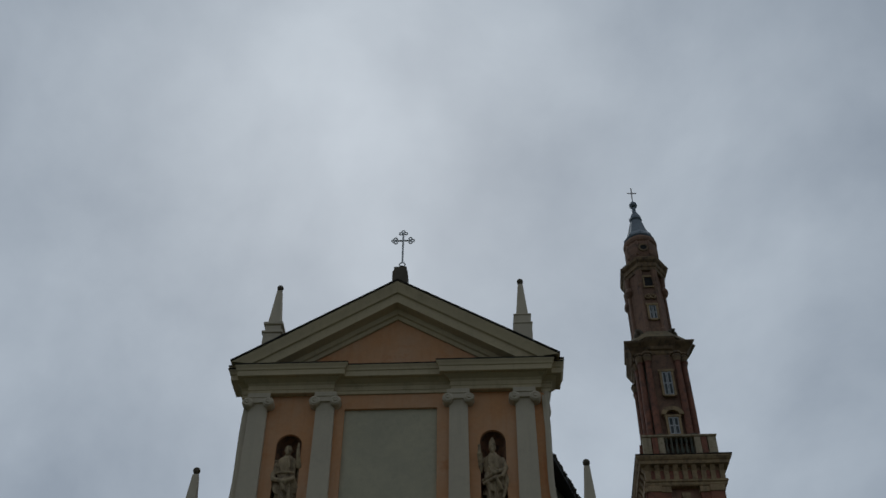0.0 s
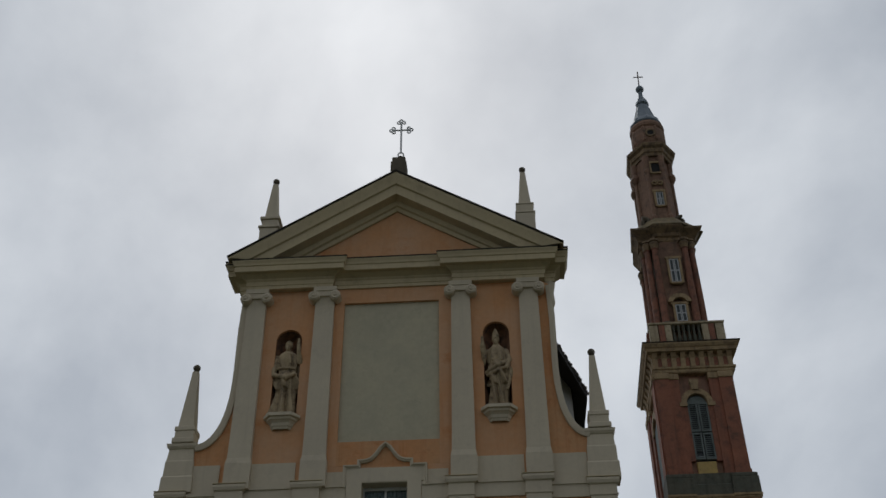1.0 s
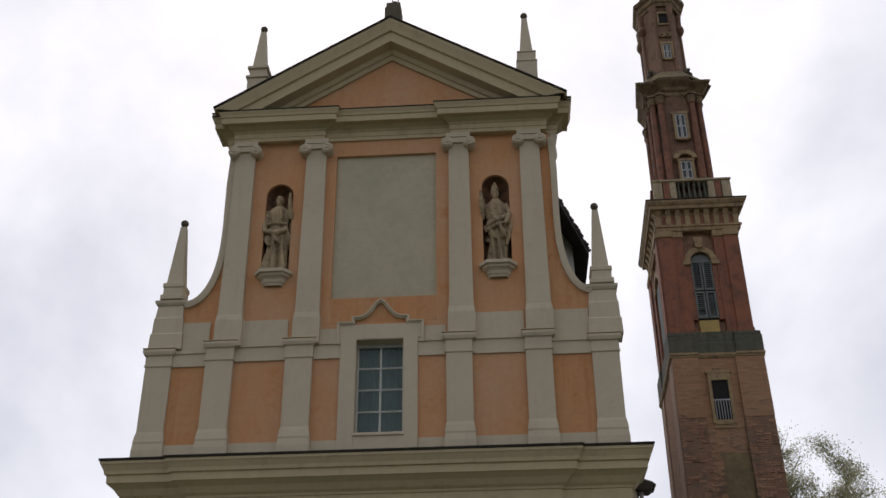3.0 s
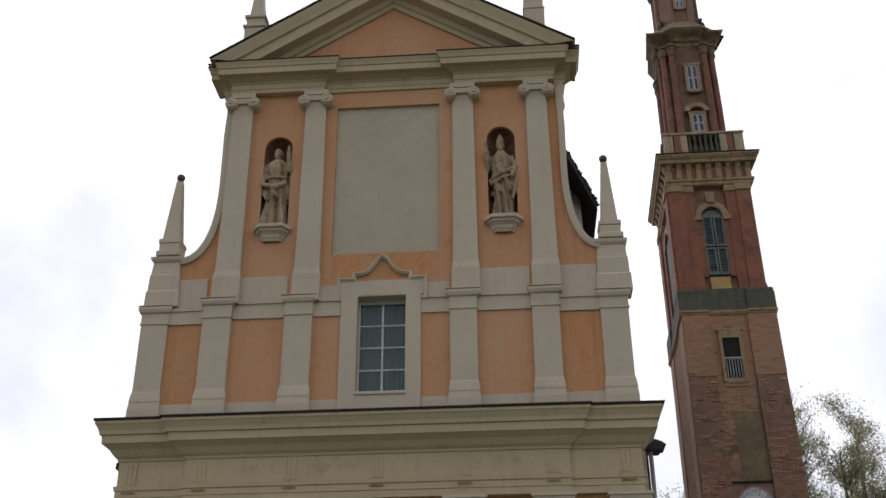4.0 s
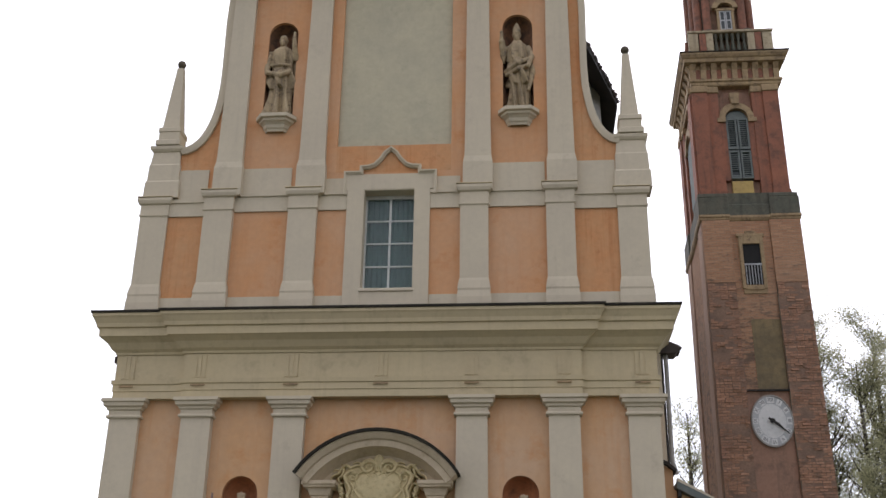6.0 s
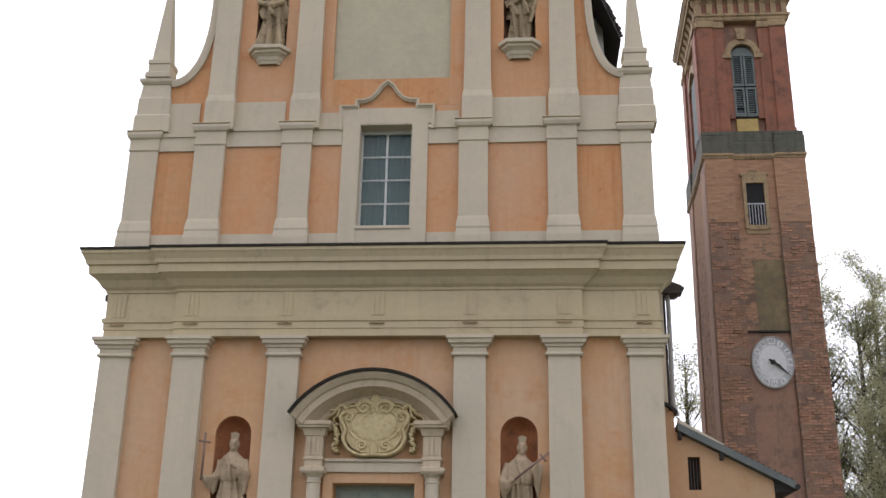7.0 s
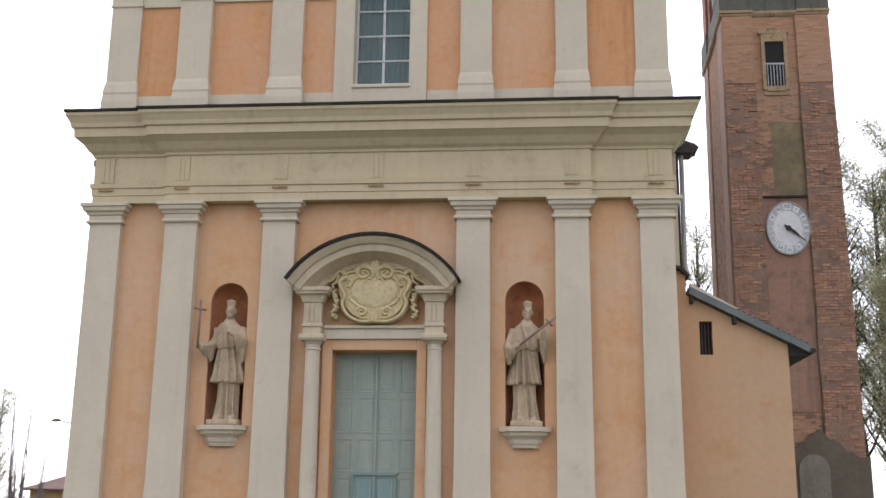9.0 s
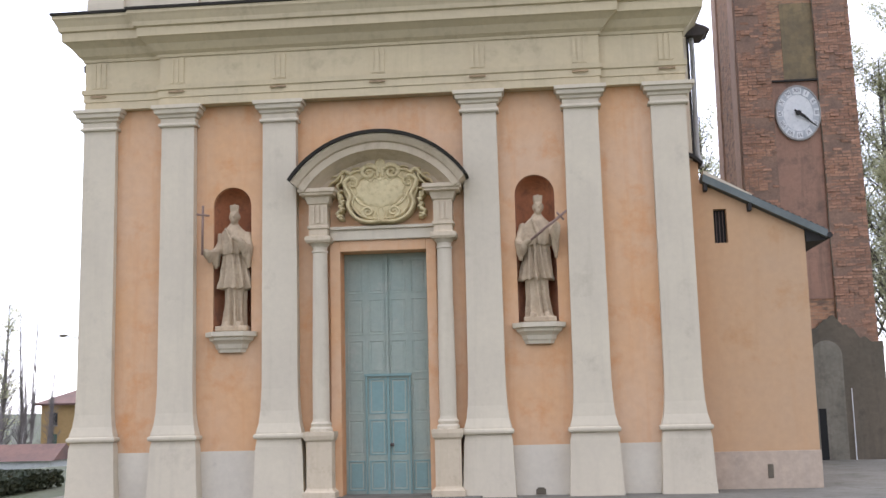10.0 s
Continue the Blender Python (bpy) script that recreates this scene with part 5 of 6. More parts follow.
ring(17.2, ((0.0, 0), (0.04, 0.03), (0.09, 0.12), (0.09, 0.2)), 1.64, OCHRE, "string_course", "thin ochre string course", cx=SX)
ring(17.405, ((0.05, 0), (0.05, 0.42), (0.02, 0.45), (0.02, 0.88)), 1.62, GREENBAND, "green_band", "dark green stained plinth band", cx=SX)
for s in (-1, 1):
    for f in (-1, 1):
        xa, xb = sorted((SX + s * 0.70, SX + s * 1.72))
        ya, yb2 = sorted((TY + f * 0.76, TY + f * 1.83))
        part("band_corner", boxes((xa, xb, ya, yb2, 17.44, 18.10), (xa, xb - 0.03 if s > 0 else xb, ya, yb2, 18.10, 18.24), bevel=0.015), GREENBAND, tower)
        part("string_corner", boxes((xa, xb, ya - 0.0, yb2 + 0.0, 17.24, 17.33), (xa - 0.02, xb + 0.02, ya - 0.04, yb2 + 0.04, 17.33, 17.43), bevel=0.012), OCHRE, tower)
BX = TX + 0.0
part("belfry", boxes((BX - 1.40, BX + 1.40, TY - 1.40, TY + 1.40, 18.2, 23.0)), PINKPLASTER, tower, "red and ochre belfry stage")
for s in (-1, 1):
    for k, (c, hw) in enumerate(((1.27, 0.28), (0.82, 0.22))):
        for face in range(2):
            b = bmesh.new()
            d = 1.62 if k == 0 else 1.54
            if face == 0:
                x = BX + s * c
                box(b, x - hw, x + hw, TY - d, TY - 1.0, 18.29, 22.45)
                box(b, x - hw - 0.03, x + hw + 0.03, TY - d - 0.04, TY - 1.0, 18.29, 18.45)
            else:
                y = TY + s * c * 0.99
                box(b, BX - d, BX - 1.0, y - hw + 0.01, y + hw - 0.01, 18.29, 22.44)
            part("pilaster", b, REDPLASTER, tower)
            b = bmesh.new()
            if face == 0:
                box(b, x - hw - 0.03, x + hw + 0.03, TY - d - 0.05, TY - 1.0, 22.45, 22.72, bevel=0.02)
            else:
                box(b, BX - d - 0.05, BX - 1.0, y - hw, y + hw, 22.45, 22.71, bevel=0.02)
            part("capital", b, OCHRE, tower)
# arched louvre window of the belfry
fy = TY - 1.46
a0 = arch_points(11.12, 21.40, 0.62, 14)
a1 = arch_points(11.12, 21.40, 0.40, 14)
e = bmesh.new()
for p, q, r, t in zip(a0, a0[1:], a1, a1[1:]):
    prism(e, [p, q, t, r], fy - 0.10, fy + 0.1)
box(e, 10.42, 10.72, fy - 0.12, fy + 0.1, 21.24, 21.40)
box(e, 11.52, 11.82, fy - 0.12, fy + 0.1, 21.24, 21.40)
prism(e, [(10.98, 21.95), (11.22, 21.95), (11.28, 22.4), (10.92, 22.4)], fy - 0.18, fy)
bw = part("belfry_window", e, OCHRE, tower, "arched belfry window with grey louvre shutters")
part("jamb", boxes((10.52, 10.72, fy - 0.05, fy + 0.1, 18.9, 21.24), (11.52, 11.72, fy - 0.05, fy + 0.1, 18.9, 21.24)), REDPLASTER, bw)
part("dark_backing", prism(bmesh.new(), [(10.72, 18.95)] + a1 + [(11.52, 18.95)], fy + 0.03, fy + 0.12), DARKPANE, bw)
part("fanlight", prism(bmesh.new(), arch_points(11.12, 21.42, 0.37, 12, 0.30), fy - 0.0, fy + 0.02), SHUTTER, bw)
for s in (-1, 1):
    for z0_, z1_ in ((18.98, 20.1), (20.16, 21.42)):
        fb = bmesh.new()
        xa, xb = (10.73, 11.10) if s < 0 else (11.14, 11.51)
        for a in ((xa, xa + 0.06, z0_, z1_), (xb - 0.06, xb, z0_, z1_), (xa + 0.06, xb - 0.06, z0_, z0_ + 0.07), (xa + 0.06, xb - 0.06, z1_ - 0.07, z1_)):
            box(fb, a[0], a[1], fy - 0.04, fy + 0.02, a[2], a[3])
        sh = part("shutter", fb, SHUTTER, bw, "weathered grey louvre shutter")
        n = int((z1_ - z0_ - 0.14) / 0.085)
        for k in range(n):
            z = z0_ + 0.09 + k * 0.085
            sl = bmesh.new()
            vs = [sl.verts.new(p) for p in ((xa + 0.06, fy - 0.03, z), (xb - 0.06, fy - 0.03, z), (xb - 0.06, fy + 0.015, z + 0.06), (xa + 0.06, fy + 0.015, z + 0.06), (xa + 0.06, fy - 0.03, z + 0.012), (xb - 0.06, fy - 0.03, z + 0.012), (xb - 0.06, fy + 0.015, z + 0.072), (xa + 0.06, fy + 0.015, z + 0.072))]
            for q in ((0, 1, 2, 3), (4, 7, 6, 5), (0, 4, 5, 1), (1, 5, 6, 2), (2, 6, 7, 3), (3, 7, 4, 0)):
                sl.faces.new([vs[i] for i in q])
            if (s, z0_, k) not in ((-1, 18.98, 1), (-1, 18.98, 2)):
                part("slat", sl, SHUTTER, sh)
            else:
                sl.free()
part("yellow_panel", boxes((10.74, 11.46, fy - 0.06, fy + 0.1, 18.28, 18.87), bevel=0.01), YELLOW, tower, "plain yellow plaster panel")
# same window on the side face, seen edge on
sx = BX - 1.46
e = bmesh.new()
for p, q, r, t in zip(a0, a0[1:], a1, a1[1:]):
    prism(e, [p, q, t, r], -0.1, 0.1)
for v in e.verts:
    v.co = (sx + v.co.y, TY + 11.10 - v.co.x, v.co.z)
part("side_arch", e, OCHRE, tower)
part("side_opening", boxes((sx - 0.02, sx + 0.1, TY - 0.42, TY + 0.42, 18.95, 21.5)), SHUTTER, tower)
UX = 11.20
# bracketed entablature
ring(22.72, ((0.0, 0), (0.03, 0.05), (0.03, 0.14), (0.08, 0.18), (0.08, 0.26)), 1.60, OCHRE, "architrave", cx=UX)
ring(22.985, ((0.0, 0), (0.0, 0.62)), 1.57, OCHRE, "frieze", "ochre frieze with small brackets", cx=UX)
for i in range(9):
    x = UX - 1.50 + 3.0 * i / 8
    for axis in (0, 1):
        c0_ = (TY if axis == 0 else UX) - 1.56
        b = bmesh.new()
        prism(b, [(c0_, 22.99), (c0_ - 0.06, 22.99), (c0_ - 0.07, 23.40), (c0_ - 0.13, 23.50), (c0_ - 0.20, 23.60), (c0_, 23.60)], -0.10, 0.10, "xz")
        for v in b.verts:
            v.co = (x + v.co.y, v.co.x, v.co.z) if axis == 0 else (v.co.x, TY + x - UX + v.co.y, v.co.z)
        part("bracket", b, OCHRE, tower)
    if i < 8:
        xm = x + 0.1875
        part("frieze_panel", prism(bmesh.new(), [(xm - 0.08, 23.05)] + arch_points(xm, 23.36, 0.08, 8) + [(xm + 0.08, 23.05)], TY - 1.585, TY - 1.55), REDPLASTER, tower, "small red arched recess")
ring(23.605, ((0.0, 0), (0.25, 0.03), (0.27, 0.16), (0.32, 0.20), (0.38, 0.30), (0.38, 0.36)), 1.57, OCHRE, "cornice", "projecting ochre cornice", cx=UX)
ring(23.97, ((0.40, 0), (0.41, 0.04), (0.0, 0.15)), 1.57, LEAD, "cornice_flashing", cx=UX)
# balustrade
for s in (-1, 1):
    for t in (-1, 1):
        for c, hw, m in ((1.36, 0.18, BALUSTRADE), (1.02, 0.12, REDPLASTER), (0.76, 0.13, BALUSTRADE)):
            if t < 0:
                part("balustrade_pier", boxes((UX + s * c - hw, UX + s * c + hw, TY - 1.54, TY - 1.30, 24.1, 25.06), bevel=0.01), m, tower)
            if c < 1.3:
                part("balustrade_pier", boxes((UX + s * 1.52 - 0.12, UX + s * 1.52 + 0.02, TY + t * c - hw, TY + t * c + hw, 24.1, 25.06), bevel=0.01), m, tower)
ring(25.065, ((0.0, 0), (0.05, 0.03), (0.05, 0.10), (0.0, 0.12)), 1.53, BALUSTRADE, "balustrade_cap", cx=UX)
part("balustrade_base", boxes((UX - 0.64, UX + 0.64, TY - 1.52, TY - 1.34, 24.1, 24.26)), OCHRE, tower)
for k in range(6):
    b = bmesh.new()
    lathe(b, [(0.05, 24.26), (0.06, 24.32), (0.085, 24.45), (0.05, 24.66), (0.045, 24.8), (0.065, 24.94), (0.065, 25.07)], UX - 0.52 + 1.04 * k / 5, TY - 1.43, 10)
    part("baluster", b, GREENBAND, tower, smooth=True)
# columned stage
part("column_stage", lathe(bmesh.new(), [(1.10, 24.6), (1.10, 29.9)], UX, TY, 8, turn=math.pi / 8), GREYPLASTER, tower, "weathered octagonal stage with columns")
part("core_face", boxes((UX - 0.62, UX + 0.62, TY - 1.16, TY, 24.6, 29.9)), BROWNSTUCCO, tower)
for s in (-1, 1):
    for c, d in ((0.98, 1.02), (0.66, 1.16), (1.10, 0.62)):
        for t in (-1, 1):
            b = bmesh.new()
            lathe(b, [(0.20, 25.0), (0.20, 25.2), (0.15, 25.26), (0.155, 26.7), (0.13, 29.2), (0.17, 29.25)], UX - 0.07 + s * c, TY + t * d, 14)
            part("column", b, DARKRED, tower, "slim red stucco column")
            b = bmesh.new()
            lathe(b, [(0.14, 29.25), (0.16, 29.34), (0.22, 29.52), (0.19, 29.6), (0.26, 29.62), (0.26, 29.72)], UX - 0.07 + s * c, TY + t * d, 12)
            part("capital", b, OLDOCHRE, tower)
            if t < 0:
                b = bmesh.new()
                tube(b, spiral(UX + s * (c + 0.02), 25.12, 0.24, 0.06, 0.3, 1.2, s, TY - d - 0.14), [0.07 - 0.0015 * i for i in range(27)], 7)
                if c < 0.8 or c > 1.1:
                    part("foot_scroll", b, GREYPLASTER, tower, "grey stucco scroll", smooth=True)
                else:
                    b.free()
uy = TY - 1.17


def tower_light(x0, x1, z0, z1, y, arched, label):
    """A small two-leaved tower window with a light frame and grey panes."""
    e = bmesh.new()
    for a in ((x0 - 0.10, x0, z0 - 0.06, z1), (x1, x1 + 0.10, z0 - 0.06, z1), (x0, x1, z0 - 0.10, z0), (x0 - 0.14, x1 + 0.14, z1, z1 + 0.12)):
        box(e, a[0], a[1], y - 0.07, y + 0.05, a[2], a[3], bevel=0.008)
    if arched:
        o_, i_ = arch_points((x0 + x1) / 2, z1 + 0.1, (x1 - x0) / 2 + 0.26, 10, 0.42), arch_points((x0 + x1) / 2, z1 + 0.1, (x1 - x0) / 2 + 0.06, 10, 0.22)
        for p, q, r, t in zip(o_, o_[1:], i_, i_[1:]):
            prism(e, [p, q, t, r], y - 0.12, y + 0.05)
    w_ = part("tower_light", e, OCHRE, tower, label)
    part("dark_backing", boxes((x0, x1, y - 0.005, y + 0.04, z0, z1)), BLACK, w_)
    xm = (x0 + x1) / 2
    for a, b in ((x0, xm), (xm, x1)):
        f = bmesh.new()
        box(f, a + 0.01, a + 0.05, y - 0.04, y - 0.01, z0, z1)
        box(f, b - 0.05, b - 0.01, y - 0.04, y - 0.01, z0, z1)
        for k in range(3):
            zz = z0 + (z1 - z0 - 0.05) * k / 2
            box(f, a + 0.05, b - 0.05, y - 0.04, y - 0.01, zz, zz + 0.05)
        part("casement", f, CLOCKRING, w_)
        part("pane", boxes((a + 0.05, b - 0.05, y - 0.025, y - 0.02, z0, z1)), DARKPANE, w_)


tower_light(10.95, 11.40, 25.42, 26.28, uy, True, "small window under an ochre shell ornament")
tower_light(11.00, 11.42, 27.45, 28.68, uy, False, "narrow tower window with pale casements")
b = bmesh.new()
lathe(b, [(1.25, 29.70), (1.29, 29.76), (1.31, 29.90), (1.38, 29.95), (1.42, 30.08), (1.60, 30.26), (1.65, 30.31), (1.66, 30.38)], UX - 0.08, TY, 8, turn=math.pi / 8)
part("flared_cornice", b, OLDOCHRE, tower, "broad flaring ochre cornice")
b = bmesh.new()
foot = [(-0.70, -1.56), (0.56, -1.56), (1.68, -0.98), (1.60, -0.4), (0.9, 1.2), (-1.0, 1.2), (-1.62, -0.4), (-1.64, -0.98)]
rings_ = []
for k, z in ((1.0, 30.37), (1.0, 30.42), (0.95, 30.50), (0.84, 30.70), (0.75, 30.92), (0.69, 31.08), (0.62, 31.16)):
    rings_.append([b.verts.new((UX - 0.08 + (x + 0.08) * k, TY + y * k, z)) for x, y in foot])
for lo_, up_ in zip(rings_, rings_[1:]):
    for q in range(8):
        b.faces.new((lo_[q], lo_[(q + 1) % 8], up_[(q + 1) % 8], up_[q]))
b.faces.new(rings_[0][::-1]), b.faces.new(rings_[-1])
part("skirt_roof", b, OLIVE, tower, "brown stained sloping skirt roof")
for s in (-1, 1):
    b = bmesh.new()
    sweep(b, loop_rect(UX - 0.10 + s * 0.92, TY - 0.72, 0.40, 0.36), [(-0.3, 29.71), (-0.12, 29.71), (-0.10, 29.82), (-0.02, 29.87), (0.0, 29.95), (0.04, 30.02), (0.12, 30.13), (0.26, 30.27), (0.28, 30.35), (-0.3, 30.37)], closed=True)
    part("corner_cornice", b, OLDOCHRE, tower, "broken-forward cornice over a column pair")
for s in (-1, 1):
    for d in (-0.62, 0.62):
        b = bmesh.new()
        tube(b, spiral(UX - 0.10 + s * 0.82, 31.05, 0.24, 0.05, 1.2, 1.1, s, TY + d - 0.2), [0.13 - 0.002 * i for i in range(27)], 8)
        part("corner_volute", b, GREYPLASTER, tower, "weathered stucco volute at the lantern's foot", smooth=True)
# lantern
b = bmesh.new()
lathe(b, [(1.02, 30.9), (1.02, 31.15), (0.97, 31.2), (0.95, 35.0)], TX, TY, 8, turn=math.pi / 8)
part("lantern", b, BROWNSTUCCO, tower, "octagonal brownish lantern stage")
for k in range(8):
    a = math.pi / 8 + k * math.pi / 4
    b = bmesh.new()
    bulge = 0.6 if math.sin(a) < -0.9 else 1.0
    lathe(b, [(0.15, 31.0), (0.15, 31.3), (0.10, 31.4), (0.095, 33.8), (0.16 * bulge, 33.88), (0.24 * bulge, 34.05), (0.21 * bulge, 34.22), (0.14, 34.35), (0.16, 34.6), (0.18, 34.9)], TX + 0.95 * math.cos(a), TY + 0.95 * math.sin(a), 10)
    part("lantern_pier", b, BROWNSTUCCO, tower)
ly = TY - 0.89
tower_light(10.98, 11.32, 31.95, 32.75, ly, False, "pale two-leaved lantern window")
b = bmesh.new()
tube(b, spiral(TX + 0.16, 33.3, 0.16, 0.04, 2.0, 1.2, 1, ly - 0.03), 0.04, 6)
tube(b, spiral(TX - 0.14, 33.3, 0.16, 0.04, 2.0, 1.2, -1, ly - 0.03), 0.04, 6)
part("stucco_scroll", b, OCHRE, tower, smooth=True)
e = bmesh.new()
for a in ((10.90, 10.97, 33.88, 34.62), (11.37, 11.44, 33.88, 34.62), (10.97, 11.37, 33.88, 33.96), (10.97, 11.37, 34.54, 34.62)):
    box(e, a[0], a[1], ly - 0.05, ly + 0.05, a[2], a[3])
lw = part("square_opening", e, OCHRE, tower, "dark square opening with a frame")
part("opening", boxes((10.97, 11.37, ly - 0.01, ly + 0.04, 33.96, 34.54)), BLACK, lw)
b = bmesh.new()
lathe(b, [(1.05, 34.95), (1.08, 35.1), (1.14, 35.15), (1.16, 35.35), (1.28, 35.45), (1.32, 35.58), (0.95, 35.8), (0.85, 36.0)], TX + 0.06, TY, 8, turn=math.pi / 8)
part("lantern_cornice", b, OLDOCHRE, tower, "octagonal ochre cornice")
# drum, bell roof, ball and cross
DX = 11.22
b = bmesh.new()
lathe(b, [(0.68, 35.7), (0.66, 35.95), (0.72, 36.05), (0.79, 36.3), (0.81, 36.6), (0.79, 36.95), (0.77, 37.08), (0.83, 37.16), (0.85, 37.30), (0.82, 37.44), (0.74, 37.52), (0.66, 37.62)], DX, TY, 32)
part("drum", b, BROWNSTUCCO, tower, "small round brownish drum")
for k in range(8):
    a = k * math.pi / 4
    b = bmesh.new()
    lathe(b, [(0.08, 36.2), (0.10, 36.3), (0.10, 37.0), (0.08, 37.12)], DX + 0.74 * math.cos(a + 0.39), TY + 0.74 * math.sin(a + 0.39), 8)
    part("drum_pier", b, BROWNSTUCCO, tower)
e = bmesh.new()
for i in range(20):
    q = []
    for r, t in ((0.16, i), (0.25, i), (0.25, i + 1), (0.16, i + 1)):
        q.append((DX + r * math.cos(t * math.pi / 10), 36.58 + r * math.sin(t * math.pi / 10)))
    prism(e, q, TY - 0.85, TY - 0.65)
oc = part("oculus", e, OLDOCHRE, tower, "round dark oculus with a stucco ring")
part("opening", prism(bmesh.new(), [(DX + 0.165 * math.cos(t * math.pi / 8), 36.58 + 0.165 * math.sin(t * math.pi / 8)) for t in range(16)], TY - 0.825, TY - 0.65), BLACK, oc)
b = bmesh.new()
lathe(b, [(0.74, 37.54), (0.78, 37.62), (0.70, 37.80), (0.54, 38.04), (0.44, 38.4), (0.36, 38.75), (0.30, 39.0), (0.25, 39.12), (0.31, 39.2), (0.30, 39.32), (0.20, 39.55), (0.11, 39.8), (0.09, 40.05), (0.10, 40.15)], DX, TY, 32)
for v in b.verts:
    a = math.atan2(v.co.y - TY, v.co.x - DX)
    k = 1 + 0.09 * abs(math.cos(4 * a)) ** 6
    if v.co.z > 37.65:
        v.co.x, v.co.y = DX + (v.co.x - DX) * k, TY + (v.co.y - TY) * k
part("bell_roof", b, BLUELEAD, tower, "ribbed blue-grey lead bell roof")
b = bmesh.new()
ball(b, DX, TY, 40.33, 0.21)
lathe(b, [(0.06, 40.5), (0.03, 40.7)], DX, TY, 8)
part("finial_ball", b, BLUELEAD, tower, smooth=True)
b = bmesh.new()
tube(b, [(DX, TY, 40.6), (DX + 0.03, TY, 41.62)], 0.03, 6)
tube(b, [(DX - 0.22, TY, 41.25), (DX + 0.27, TY, 41.23)], 0.03, 6)
part("tower_cross", b, RUST, tower, "thin dark iron cross")


# the tower is deeper than wide and narrows slightly to its back
def deepen(ob):
    for v in ob.data.vertices:
        x, y, z = v.co
        if z > 35.62:
            # round drum and roof stand over the middle of the deeper plan
            v.co = Vector((3.3, -27.6, 1.1)).lerp(v.co, 1.009)
            continue
        front = tower_front(z) if z < 18.2 else TY - (1.54 if z < 22.7 else 1.6 if z < 24.1 else 1.5 if z < 25.25 else 1.16 if z < 29.7 else 1.4 if z < 30.6 else 0.95)
        if y > front:
            d = (y - front) * 1.40
            v.co = (TX + (x - TX) * (1 - (0.11 if z < 24.9 else 0.30) * d / 4.9), front + d, z)


for ob in tower.children_recursive:
    if ob.type == "MESH" and ob.data.users == 1:
        deepen(ob)


# ---- statues ----
def garment(bm, x, y, z, h, prof, folds, depth, seed, n=64, steps=30, twist=0.0, sway=0.0, sy=0.78):
    """One layer of stone cloth: prof of (height, half width) as parts of h, pressed into folds that deepen downwards."""
    rnd = random.Random(seed)
    ph = [rnd.uniform(0, 6.28) for _ in range(4)]
    rings = []
    t0, t1 = prof[0][0], prof[-1][0]
    for i in range(steps + 1):
        t = t0 + (t1 - t0) * i / steps
        for (ta, ra), (tb, rb) in zip(prof, prof[1:]):
            if ta <= t <= tb + 1e-6:
                r = ra + (rb - ra) * (t - ta) / max(tb - ta, 1e-6)
                break
        fade = 1 - 0.75 * i / steps
        row = []
        for j in range(n):
            a = 2 * math.pi * j / n
            aa = a + twist * (t - t0)
            f = 1 - depth * fade * (abs(math.sin(folds * 0.5 * aa + ph[0])) ** 1.5 + 0.6 * abs(math.sin((folds * 0.5 + 1.5) * aa + ph[1] + 2 * t)) ** 2 - 0.5)
            f += 0.04 * noise.noise(Vector((math.cos(a) * 1.6 + seed, math.sin(a) * 1.6, t * 9)))
            zz = t + (0.012 * math.sin(folds * aa + ph[2]) if i == 0 else 0)
            row.append(bm.verts.new((x + h * (r * f * math.cos(a) + sway * math.sin(t * 4.2)), y + h * r * f * sy * math.sin(a), z + h * zz)))
        rings.append(row)
    for a, b in zip(rings, rings[1:]):
        for j in range(n):
            bm.faces.new((a[j], a[(j + 1) % n], b[(j + 1) % n], b[j]))
    bm.faces.new(rings[0][::-1]), bm.faces.new(rings[-1])


